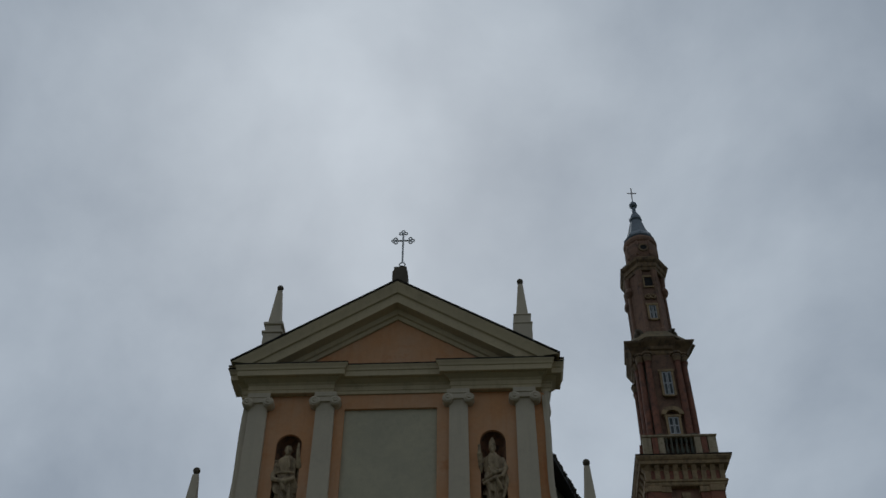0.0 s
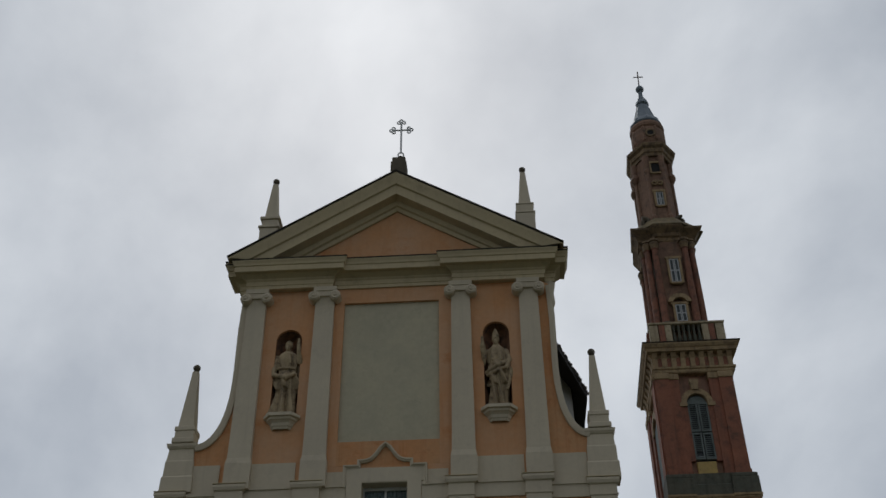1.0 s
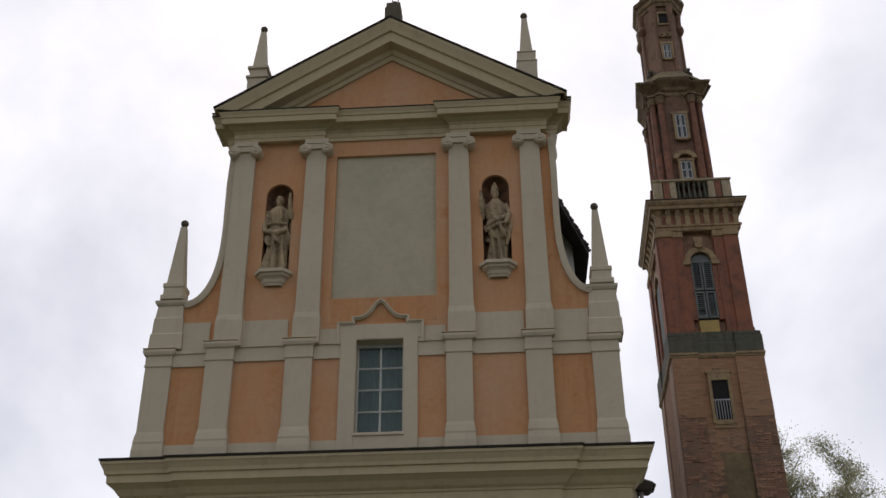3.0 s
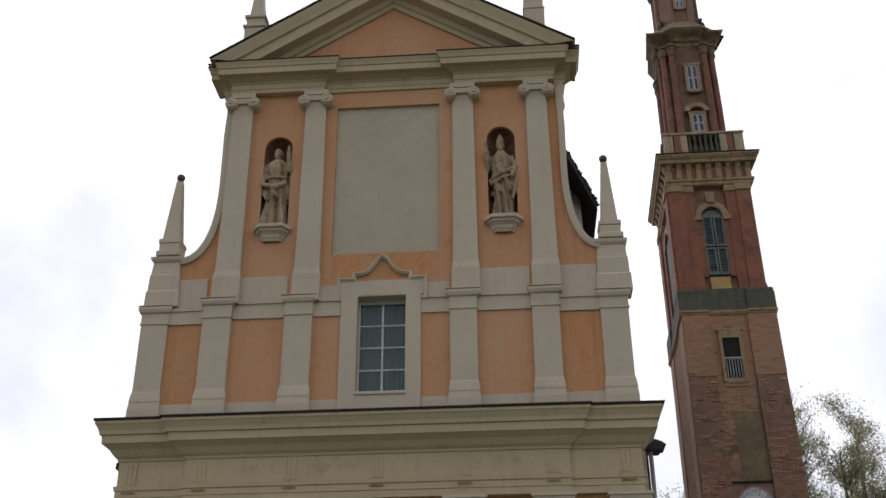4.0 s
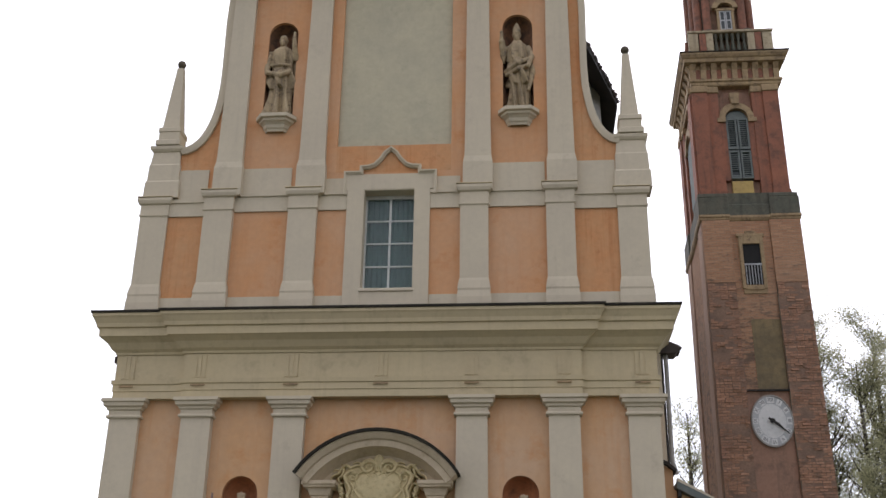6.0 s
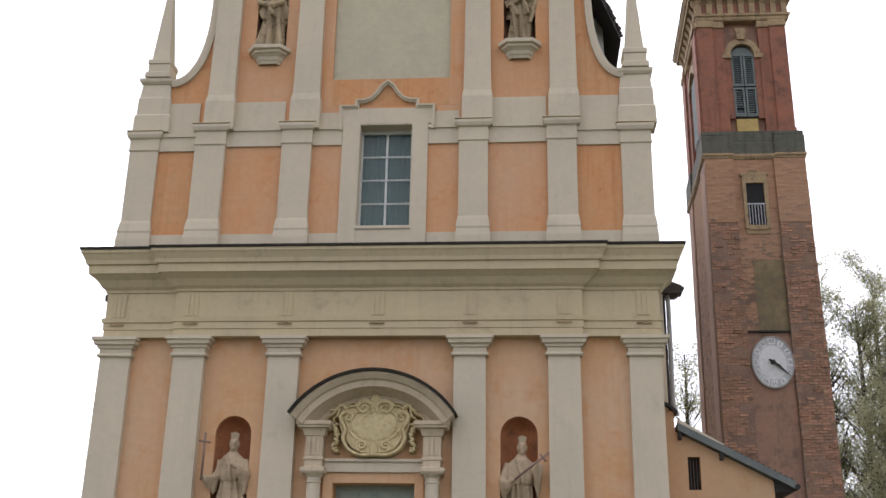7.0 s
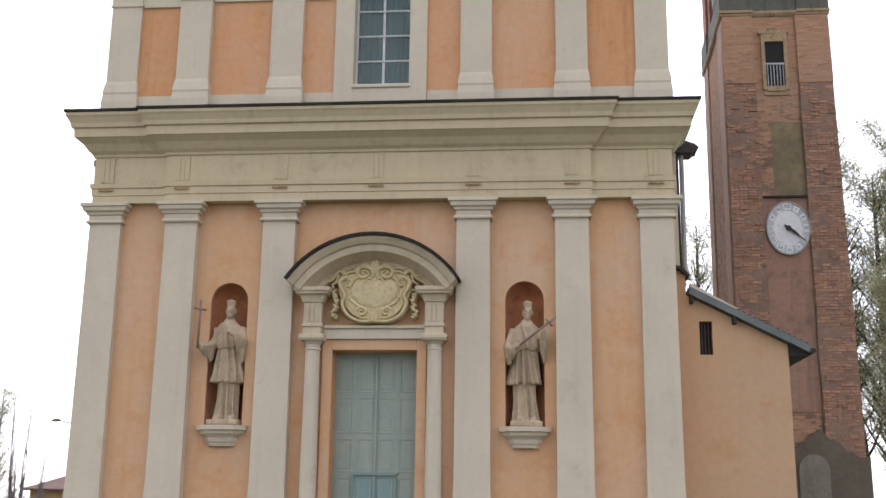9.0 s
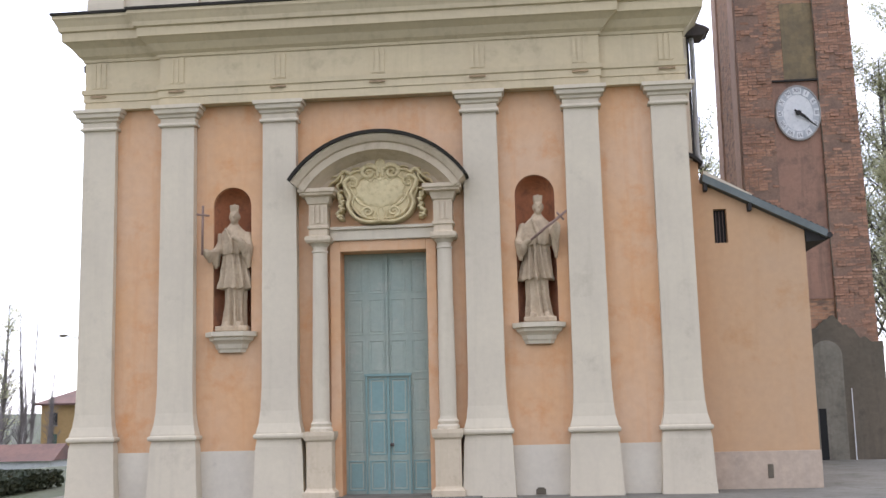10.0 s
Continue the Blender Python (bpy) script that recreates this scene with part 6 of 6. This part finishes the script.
def statue(x, y, z, h, label, dress, head, arms, seed, sway=0.012, rods=(), turn=0.0, extras=()):
    """A robed stone figure as one plain shape on a low base; rods are thin iron or stone staffs."""
    bm = bmesh.new()
    box(bm, x - 0.125 * h, x + 0.125 * h, y - 0.10 * h, y + 0.10 * h, z, z + 0.04 * h, bevel=0.012)
    for prof, folds, depth, twist, sy in dress:
        garment(bm, x, y, z, h, prof, folds, depth, seed + folds, twist=twist, sway=sway, sy=sy)
    hx, hy, hz = x + h * (sway * math.sin(0.9 * 4.2) + 0.012 * turn), y - 0.012 * h, z + 0.905 * h
    tube(bm, [(hx - 0.01 * h * turn, y, z + 0.82 * h), (hx, hy + 0.005 * h, hz - 0.02 * h)], 0.03 * h, 10)
    ball(bm, hx, hy, hz, 0.040 * h, 16, 1.28)
    tube(bm, [(hx + 0.010 * turn * h, hy - 0.036 * h, hz + 0.012 * h), (hx + 0.013 * turn * h, hy - 0.047 * h, hz - 0.010 * h)], [0.006 * h, 0.010 * h], 6)
    tube(bm, [(hx - 0.024 * h, hy - 0.033 * h, hz + 0.016 * h), (hx + 0.024 * h, hy - 0.033 * h, hz + 0.016 * h)], 0.008 * h, 6)
    tube(bm, [(hx - 0.012 * h, hy - 0.036 * h, hz - 0.022 * h), (hx + 0.012 * h, hy - 0.036 * h, hz - 0.022 * h)], 0.006 * h, 6)
    for s in (-1, 1):
        ball(bm, hx + s * 0.030 * h, hy + 0.01 * h, hz - 0.004 * h, 0.018 * h, 8, 1.7)
    if head == "mitre":
        lathe(bm, [(0.040 * h, hz + 0.022 * h), (0.042 * h, hz + 0.055 * h), (0.028 * h, hz + 0.10 * h), (0.006 * h, hz + 0.145 * h)], hx, hy + 0.004 * h, 14, sy=0.75)
        ball(bm, hx, hy - 0.022 * h, hz - 0.048 * h, 0.026 * h, 8, 1.5)
    elif head == "biretta":
        lathe(bm, [(0.040 * h, hz + 0.026 * h), (0.050 * h, hz + 0.078 * h), (0.048 * h, hz + 0.086 * h), (0.008 * h, hz + 0.088 * h)], hx, hy + 0.004 * h, 4, turn=math.pi / 4 + 0.3 * turn)
        ball(bm, hx, hy, hz + 0.094 * h, 0.009 * h, 8)
        ball(bm, hx, hy - 0.024 * h, hz - 0.040 * h, 0.020 * h, 8, 1.3)
    else:
        ball(bm, hx, hy + 0.007 * h, hz + 0.012 * h, 0.043 * h, 12, 1.15)
        ball(bm, hx, hy - 0.026 * h, hz - 0.046 * h, 0.028 * h, 8, 1.5)
    for pts_, r, sleeve in arms:
        w_ = [(x + p[0] * h, y + p[1] * h, z + p[2] * h) for p in pts_]
        tube(bm, w_, [r * h * k for k in (1.0, 0.95, 0.66, 0.48)][:len(w_)], 12)
        ball(bm, *w_[-1], 0.021 * h, 8)
        if sleeve:
            # a wide sleeve hanging from the forearm in two or three long folds
            e_, f_ = Vector(w_[1]), Vector(w_[2])
            for k in range(6):
                q = e_.lerp(f_, 0.9 * k / 5)
                drop = sleeve * h * (1.0 - 0.55 * k / 5) * (0.9 + 0.12 * math.sin(k * 2.3 + seed))
                tube(bm, [q, q + Vector((0, 0.006 * h, -drop * 0.55)), q + Vector((0.004 * h, 0.012 * h, -drop))], [0.034 * h, (0.030 if k % 2 else 0.022) * h, 0.010 * h], 8)
    for pts_, r in extras:
        tube(bm, [(x + p[0] * h, y + p[1] * h, z + p[2] * h) for p in pts_], [k * h for k in r], 10)
    raw = bpy.data.meshes.new("statue_rough")
    bm.to_mesh(raw)
    bm.free()
    rough_ob = new("statue_rough", raw)
    fuse = rough_ob.modifiers.new("fuse", "REMESH")
    fuse.mode, fuse.voxel_size = "VOXEL", 0.016
    even = rough_ob.modifiers.new("even", "SMOOTH")
    even.factor, even.iterations = 0.5, 1
    bpy.context.view_layer.update()
    carved = bpy.data.meshes.new_from_object(rough_ob.evaluated_get(bpy.context.evaluated_depsgraph_get()))
    bpy.data.objects.remove(rough_ob)
    bm = bmesh.new()
    bm.from_mesh(carved)
    bpy.data.meshes.remove(carved)
    stone = len(bm.faces)
    for pts_, r in rods:
        tube(bm, [(x + p[0] * h, y + p[1] * h, z + p[2] * h) for p in pts_], r, 6)
    bm.faces.ensure_lookup_table()
    for f in bm.faces[stone:]:
        f.material_index = 1
    ob = part("statue", bm, [STATUE if z < 10 else DARKSTATUE, CROSSMETAL], None, smooth=True)
    return tagged(ob, label, "statue", "statues in the front niches")


PRIEST = (
    (((0.03, 0.112), (0.06, 0.096), (0.2, 0.086), (0.42, 0.090)), 9, 0.62, 0.6, 0.88),
    (((0.33, 0.138), (0.36, 0.130), (0.48, 0.112), (0.6, 0.098), (0.7, 0.104)), 12, 0.50, 0.5, 0.84),
    (((0.60, 0.118), (0.64, 0.122), (0.72, 0.116), (0.785, 0.092), (0.815, 0.058), (0.845, 0.036)), 7, 0.10, 0.0, 0.74),
)
statue(-3.16, 0.10, 3.46, 2.72, "weathered stone priest statue holding an iron cross in a niche", PRIEST, "biretta",
       ((((-0.098, 0, 0.765), (-0.128, -0.03, 0.635), (-0.185, -0.15, 0.615)), 0.036, 0.16), (((0.098, 0, 0.765), (0.130, -0.05, 0.645), (0.085, -0.13, 0.69), (0.035, -0.15, 0.715)), 0.037, 0.19)), 11, turn=0.7,
       extras=((((-0.05, -0.085, 0.80), (0.0, -0.10, 0.70), (0.01, -0.10, 0.60)), (0.012, 0.014, 0.012)), (((-0.05, -0.06, 0.05), (-0.05, -0.10, 0.055)), (0.026, 0.020)), (((0.05, -0.05, 0.05), (0.06, -0.09, 0.055)), (0.026, 0.020))),
       rods=((((-0.205, -0.17, 0.585), (-0.195, -0.19, 0.965)), 0.026), (((-0.245, -0.19, 0.90), (-0.145, -0.19, 0.885)), 0.024)))
statue(3.26, 0.10, 3.46, 2.66, "weathered stone priest statue with a slanted crucifix", PRIEST, "biretta",
       ((((-0.10, 0, 0.765), (-0.145, -0.05, 0.62), (-0.10, -0.14, 0.60), (-0.05, -0.16, 0.62)), 0.037, 0.17), (((0.10, 0, 0.765), (0.135, -0.05, 0.68), (0.15, -0.14, 0.745)), 0.036, 0.24)), 23, sway=-0.012, turn=0.5,
       extras=((((-0.04, -0.085, 0.80), (0.0, -0.10, 0.70), (0.02, -0.10, 0.60)), (0.012, 0.014, 0.012)), (((-0.05, -0.06, 0.05), (-0.06, -0.10, 0.055)), (0.026, 0.020)), (((0.05, -0.05, 0.05), (0.05, -0.09, 0.055)), (0.026, 0.020))),
       rods=((((-0.05, -0.18, 0.62), (0.23, -0.19, 0.835)), 0.026), (((0.155, -0.19, 0.825), (0.205, -0.19, 0.765)), 0.024)))
statue(-3.06, 0.14, 15.95, 2.78, "bearded stone apostle statue with a raised hand in a niche",
       ((((0.03, 0.152), (0.08, 0.136), (0.25, 0.112), (0.44, 0.114)), 7, 0.78, 0.5, 0.86),
        (((0.33, 0.120), (0.38, 0.136), (0.44, 0.132), (0.50, 0.116), (0.55, 0.104)), 5, 0.60, 2.6, 0.92),
        (((0.50, 0.104), (0.565, 0.088), (0.62, 0.104), (0.70, 0.122), (0.765, 0.112), (0.805, 0.066), (0.835, 0.036)), 8, 0.55, 0.8, 0.76)), "bare",
       ((((-0.112, 0, 0.765), (-0.140, -0.02, 0.60), (-0.128, -0.07, 0.49)), 0.036, 0.0), (((0.112, 0, 0.765), (0.140, -0.05, 0.665), (0.130, -0.10, 0.78), (0.125, -0.11, 0.87)), 0.036, 0.0)), 5, turn=0.3,
       extras=((((-0.12, 0.0, 0.74), (-0.15, -0.01, 0.55), (-0.14, -0.02, 0.40)), (0.03, 0.034, 0.016)), (((0.12, 0.02, 0.74), (0.15, 0.01, 0.50), (0.14, 0.0, 0.30)), (0.03, 0.036, 0.014)), (((-0.12, -0.07, 0.50), (0.02, -0.13, 0.43), (0.11, -0.09, 0.50)), (0.024, 0.03, 0.022)), (((-0.10, -0.07, 0.575), (0.0, -0.10, 0.57), (0.10, -0.07, 0.575)), (0.016, 0.018, 0.016)), (((0.125, -0.11, 0.84), (0.128, -0.11, 0.93)), (0.020, 0.012))))
statue(3.32, 0.14, 15.95, 2.70, "stone bishop statue with mitre and raised blessing arm",
       ((((0.03, 0.118), (0.08, 0.104), (0.3, 0.100), (0.55, 0.104)), 7, 0.72, 1.2, 0.86),
        (((0.30, 0.108), (0.38, 0.128), (0.48, 0.128), (0.56, 0.112), (0.60, 0.104)), 5, 0.60, 3.8, 0.90),
        (((0.585, 0.128), (0.62, 0.124), (0.70, 0.112), (0.77, 0.092), (0.81, 0.056), (0.84, 0.038)), 7, 0.36, 0.4, 0.78)), "mitre",
       ((((-0.10, 0, 0.755), (-0.140, -0.05, 0.675), (-0.155, -0.11, 0.79), (-0.155, -0.12, 0.865)), 0.032, 0.14), (((0.10, 0, 0.755), (0.135, -0.05, 0.61), (0.10, -0.12, 0.47)), 0.034, 0.0)), 31, sway=0.014, turn=0.1,
       extras=((((0.13, 0.0, 0.66), (0.145, -0.03, 0.45), (0.10, -0.07, 0.22)), (0.034, 0.036, 0.014)), (((-0.13, -0.02, 0.46), (0.0, -0.13, 0.50), (0.12, -0.08, 0.58)), (0.022, 0.026, 0.022)), (((-0.12, -0.03, 0.42), (0.0, -0.12, 0.44), (0.12, -0.08, 0.51)), (0.018, 0.022, 0.018))))


# ---- trees ----
def tree(x, y, z0, height, spread, leaves, seed, label, upright=False, leaf_size=0.13, bare=0.0, group="trees beside the church"):
    random.seed(seed)
    root = thing("tree", x, y, z0, label, "tree", group)
    wood = bmesh.new()
    tips = []
    lean = random.uniform(-0.03, 0.03)
    spine = [(x + lean * height * k + 0.15 * math.sin(3 * k + seed), y, z0 + height * 0.93 * k) for k in [i / 8 for i in range(9)]]
    tube(wood, spine, [0.022 * height * (1 - 0.93 * i / 8) * (0.34 if upright else 1) for i in range(9)], 8)
    for i in range(90 if not upright else 110):
        k = random.uniform(0.16, 0.99)
        a = random.uniform(0, 6.28)
        p = Vector(spine[0]).lerp(Vector(spine[-1]), k)
        ln = spread * (1.0 - 0.62 * max(k - 0.2, 0)) * random.uniform(0.4, 1.0)
        rise = random.uniform(3.2, 8.0) if upright else random.uniform(0.5, 1.5)
        d = Vector((math.cos(a), math.sin(a), rise)).normalized()
        mid = p + d * ln * 0.55 + Vector((0, 0, ln * 0.06))
        end = p + d * ln + Vector((0, 0, ln * 0.25))
        r = 0.0045 * height * (1.15 - k) * (0.5 if upright else 1)
        tube(wood, [p, mid, end], [r, r * 0.65, r * 0.25], 5)
        tips.append((mid, end))
        for m_ in range(5):
            q = p.lerp(end, random.uniform(0.25, 1.0))
            d2 = (d + Vector((random.uniform(-1, 1), random.uniform(-1, 1), random.uniform(-0.2, 1.0)))).normalized()
            e2 = q + d2 * ln * random.uniform(0.2, 0.5)
            tube(wood, [q, e2], [r * 0.4, r * 0.16], 4)
            tips.append((q, e2))
    part("trunk", wood, BARK if not bare else TWIG, root)
    if leaves:
        verts, faces = [], []
        for _ in range(leaves):
            q, e2 = random.choice(tips)
            c = q.lerp(e2, random.uniform(0.0, 1.3)) + Vector([random.gauss(0, 0.3) for _ in range(3)])
            if noise.noise(c * 0.9) < -0.22 + 0.25 * random.random() - 0.1:
                continue
            u = Vector([random.gauss(0, 1) for _ in range(3)]).normalized()
            v = u.orthogonal().normalized()
            s = leaf_size * random.uniform(0.6, 1.25)
            i0 = len(verts)
            verts += [c - u * s * 0.5, c + v * s * 0.32, c + u * s * 0.55, c - v * s * 0.32]
            faces.append((i0, i0 + 1, i0 + 2, i0 + 3))
        me = bpy.data.meshes.new("crown")
        me.from_pydata([tuple(v) for v in verts], [], faces)
        me.materials.append(LEAF)
        cr_ = new("crown", me)
        cr_.parent = root
        cr_.matrix_parent_inverse = Matrix.Translation(-root.matrix_basis.translation)
        cr_["label"] = "sparse yellowing green autumn leaves"
    return root


tree(19.6, 34, 0, 23.5, 3.0, 26000, 1, "tall thin-leaved autumn tree behind the tower")
tree(22.3, 35, 0, 22.5, 4.2, 40000, 2, "tall thin-leaved autumn tree with gaps in its crown")
tree(20.9, 32, 0, 20.0, 3.4, 27000, 9, "tall yellowing tree close behind the tower")
tree(18.2, 33, 0, 21.5, 3.0, 26000, 10, "tall thin-leaved tree beside the tower")
tree(16.6, 34, 0, 20.0, 3.2, 16000, 3, "half-bare tall tree behind the bell tower")
tree(25.6, 34, 0, 20.5, 3.8, 27000, 4, "lower leafy tree behind the tower")
tree(11.6, 33, 0, 17.5, 2.6, 9000, 5, "thin half-bare tree between church and tower")
tree(13.5, 36, 0, 15.0, 2.6, 8000, 6, "thin half-bare tree behind the tower")
tree(20.5, 28, 0, 12.5, 3.4, 20000, 8, "low leafy tree behind the tower")
tree(-33.75, 52, -2.2, 12.4, 1.5, 0, 21, "bare upright poplar beside the house", True, bare=1.0, group="bare trees beyond the church")
tree(-33.06, 52, -2.2, 12.2, 1.4, 0, 22, "bare upright poplar beside the house", True, bare=1.0, group="bare trees beyond the church")
tree(-31.7, 52, -2.2, 8.4, 1.3, 0, 23, "small bare tree beside the house", True, bare=1.0, group="bare trees beyond the church")
tree(-35.3, 52, -2.2, 12.8, 2.2, 3500, 24, "nearly bare tree with few leaves", False, bare=1.0, group="bare trees beyond the church")

# ---- house, shed, hedge and street lamp beyond the church's left side ----
house = thing("house", -31.9, 62, -2.2, "two-storey yellow house with a red tiled hip roof", "house")
HX0, HX1, HY0, HY1, HZ = -36.2, -25.9, 60.0, 70.0, -2.2
part("wall", boxes((HX0, HX1, HY0, HY1, HZ - 0.3, 2.45)), HOUSEWALL, house, "warm yellow plaster walls")
e = bmesh.new()
c0 = [e.verts.new(p) for p in ((HX0 - 0.45, HY0 - 0.5, 2.40), (HX1 + 0.45, HY0 - 0.5, 2.40), (HX1 + 0.45, HY1 + 0.5, 2.40), (HX0 - 0.45, HY1 + 0.5, 2.40))]
c1 = [e.verts.new((v.co.x, v.co.y, 2.54)) for v in c0]
t0, t1 = e.verts.new((-32.0, 65, 4.7)), e.verts.new((-29.9, 65, 4.7))
e.faces.new(c0[::-1])
for i in range(4):
    e.faces.new((c0[i], c0[(i + 1) % 4], c1[(i + 1) % 4], c1[i]))
e.faces.new((c1[0], c1[1], t1, t0)), e.faces.new((c1[1], c1[2], t1)), e.faces.new((c1[2], c1[3], t0, t1)), e.faces.new((c1[3], c1[0], t0))
part("roof", e, HOUSEROOF, house, "red-brown tiled roof")
for x in (-35.2, -32.9, -30.6):
    for z in (-0.8, 0.85):
        wn = part("window", boxes((x - 0.32, x + 0.32, HY0 - 0.05, HY0 + 0.05, z, z + 0.95)), GREENSHUT if z < 0 else BLACK, house, "shuttered house window")
        part("sill", boxes((x - 0.38, x + 0.38, HY0 - 0.12, HY0, z - 0.08, z)), PALEPLASTER, wn)
shed = thing("shed", -33.5, 47, -2.0, "low shed with a reddish tiled roof", "shed")
part("wall", boxes((-38, -28.8, 46, 49, -2.4, -1.22)), SHEDWALL, shed)
shed_roof = prism(bmesh.new(), [(45.6, -1.24), (49.4, -1.24), (47.5, -0.20)], -38.4, -28.4, "xz")
for v in shed_roof.verts:
    v.co = (v.co.y, v.co.x, v.co.z)
part("roof", shed_roof, HOUSEROOF, shed, "reddish tiled shed roof")
hd = thing("hedge", -11, 4.2, 0, "dark clipped hedge beside the church", "hedge", kind="stuff")
verts, faces = [], []
random.seed(12)
for _ in range(34000):
    c = Vector((random.uniform(-15, -9.0), random.uniform(1.5, 4.9), 0))
    c.z = ground_z(c.x, c.y) + (0.44 + 0.14 * noise.noise(Vector((c.x * 0.9, c.y * 0.9, 0)))) * random.random() ** 0.5
    u = Vector([random.gauss(0, 1) for _ in range(3)]).normalized()
    v = u.orthogonal().normalized()
    i0 = len(verts)
    verts += [tuple(c - u * 0.06), tuple(c + v * 0.04), tuple(c + u * 0.06), tuple(c - v * 0.04)]
    faces.append((i0, i0 + 1, i0 + 2, i0 + 3))
me = bpy.data.meshes.new("foliage")
me.from_pydata(verts, [], faces)
me.materials.append(HEDGE)
fo = new("foliage", me)
fo.parent = hd
fo.matrix_parent_inverse = Matrix.Translation(-hd.matrix_basis.translation)
lamp = thing("street_lamp", -25.9, 44, -2.0, "tall grey street lamp with a flat head", "lamp")
part("pole", tube(bmesh.new(), [(-25.9, 44, -2.3), (-25.9, 44, 6.1), (-26.1, 44, 6.5), (-26.9, 44, 6.66)], [0.09, 0.06, 0.05, 0.04], 8), IRON, lamp)
part("lamp_head", lathe(bmesh.new(), [(0.08, 6.60), (0.19, 6.65), (0.20, 6.71), (0.09, 6.80)], -27.2, 44, 12, sx=1.7, sy=0.7), GREYPLASTER, lamp)
for k, (x, y, h) in enumerate(((-33.9, 57, 6.6), (-37.2, 56, 7.0), (-35.4, 55, 6.0), (-34.4, 58, 5.4), (-36.6, 58, 7.6))):
    tree(x, y, -2.2, h, 1.5, 0, 40 + k, "small bare tree among scrub beyond the church", k < 1, bare=1.0, group="bare trees beyond the church")

# ---- bricks of the bell tower's front corners, with gaps where the weather has eaten them ----
def brick_block(bm, x0, x1, y0, y1, z0, z1, rnd):
    """One worn brick: a box whose front corners are knocked in a little."""
    j = [rnd.uniform(0, 0.022) for _ in range(8)]
    vs = [bm.verts.new(p) for p in ((x0 + j[0], y0 + j[1], z0 + j[2] * 0.5), (x1 - j[3], y0 + j[4], z0 + j[5] * 0.5), (x1, y1, z0), (x0, y1, z0),
                                    (x0 + j[6], y0 + j[7], z1 - j[1] * 0.5), (x1 - j[2], y0 + j[3], z1 - j[0] * 0.5), (x1, y1, z1), (x0, y1, z1))]
    for q in ((0, 3, 2, 1), (4, 5, 6, 7), (0, 1, 5, 4), (1, 2, 6, 5), (2, 3, 7, 6), (3, 0, 4, 7)):
        bm.faces.new([vs[i] for i in q])


rnd_b = random.Random(77)
brick_shapes = []
for full in (0.265, 0.125):
    for k in range(5):
        bb = bmesh.new()
        brick_block(bb, 0.0, full, 0.0, 0.16, 0.0, 0.079, rnd_b)
        bmesh.ops.recalc_face_normals(bb, faces=bb.faces)
        me = bpy.data.meshes.new("brick")
        bb.to_mesh(me)
        bb.free()
        me.materials.append(BRICKPIECE)
        brick_shapes.append(me)
tower_inverse = Matrix.Translation(-tower.matrix_basis.translation)
rest = bmesh.new()
COURSE = 0.086
for s in (-1, 1):
    for row in range(int((STRIP_Z + 0.9 - 3.1) / COURSE)):
        level = 3.1 + row * COURSE
        z = level
        xa = SX - tower_half(z) - 0.03 if s < 0 else 11.77
        xb = 10.43 if s < 0 else SX + tower_half(z) + 0.03
        x = xa
        first = row % 2
        while x < xb - 0.06:
            full = 0.125 if first or rnd_b.random() < 0.15 else 0.265
            z = level + 0.014 * math.sin(1.9 * x + 0.6 * row) + rnd_b.uniform(-0.004, 0.004)
            first = 0
            x1 = min(x + full, xb)
            eaten = noise.noise(Vector((x * 1.1, 3.7 * s, z * 2.3))) + 0.5 * noise.noise(Vector((x * 3.1, 9.1, z * 5.0)))
            skim = noise.noise(Vector((x * 0.9, 5.3, z * 0.8)))
            gone = eaten > 0.30 and rnd_b.random() < 0.55 or z > STRIP_Z + 0.5 + 1.2 * skim or x1 - x < 0.05
            if not gone:
                deep = 0.05 * max(eaten, 0) + (rnd_b.uniform(-0.035, 0.02) if rnd_b.random() < 0.3 else rnd_b.uniform(0.0, 0.008))
                if z > STRIP_Z - 0.06:
                    deep = rnd_b.uniform(0.0, 0.004)
                y = tower_front(z) - 0.125 + deep
                if 4.6 < z < 7.9 and x1 - x > full - 0.001 and s > 0:
                    ob = new("brick", brick_shapes[(5 if full < 0.2 else 0) + rnd_b.randrange(5)])
                    ob.parent = tower
                    ob.matrix_parent_inverse = tower_inverse
                    ob.matrix_basis = Matrix.Translation((x, y, z))
                else:
                    brick_block(rest, x, x1, y, y + 0.16, z, z + 0.079, rnd_b)
            x = x1 + 0.006
tagged(part("brickwork", rest, BRICKREST, tower, "worn brickwork of the tower's corners"), "worn brickwork of the tower's corners", kind="stuff")
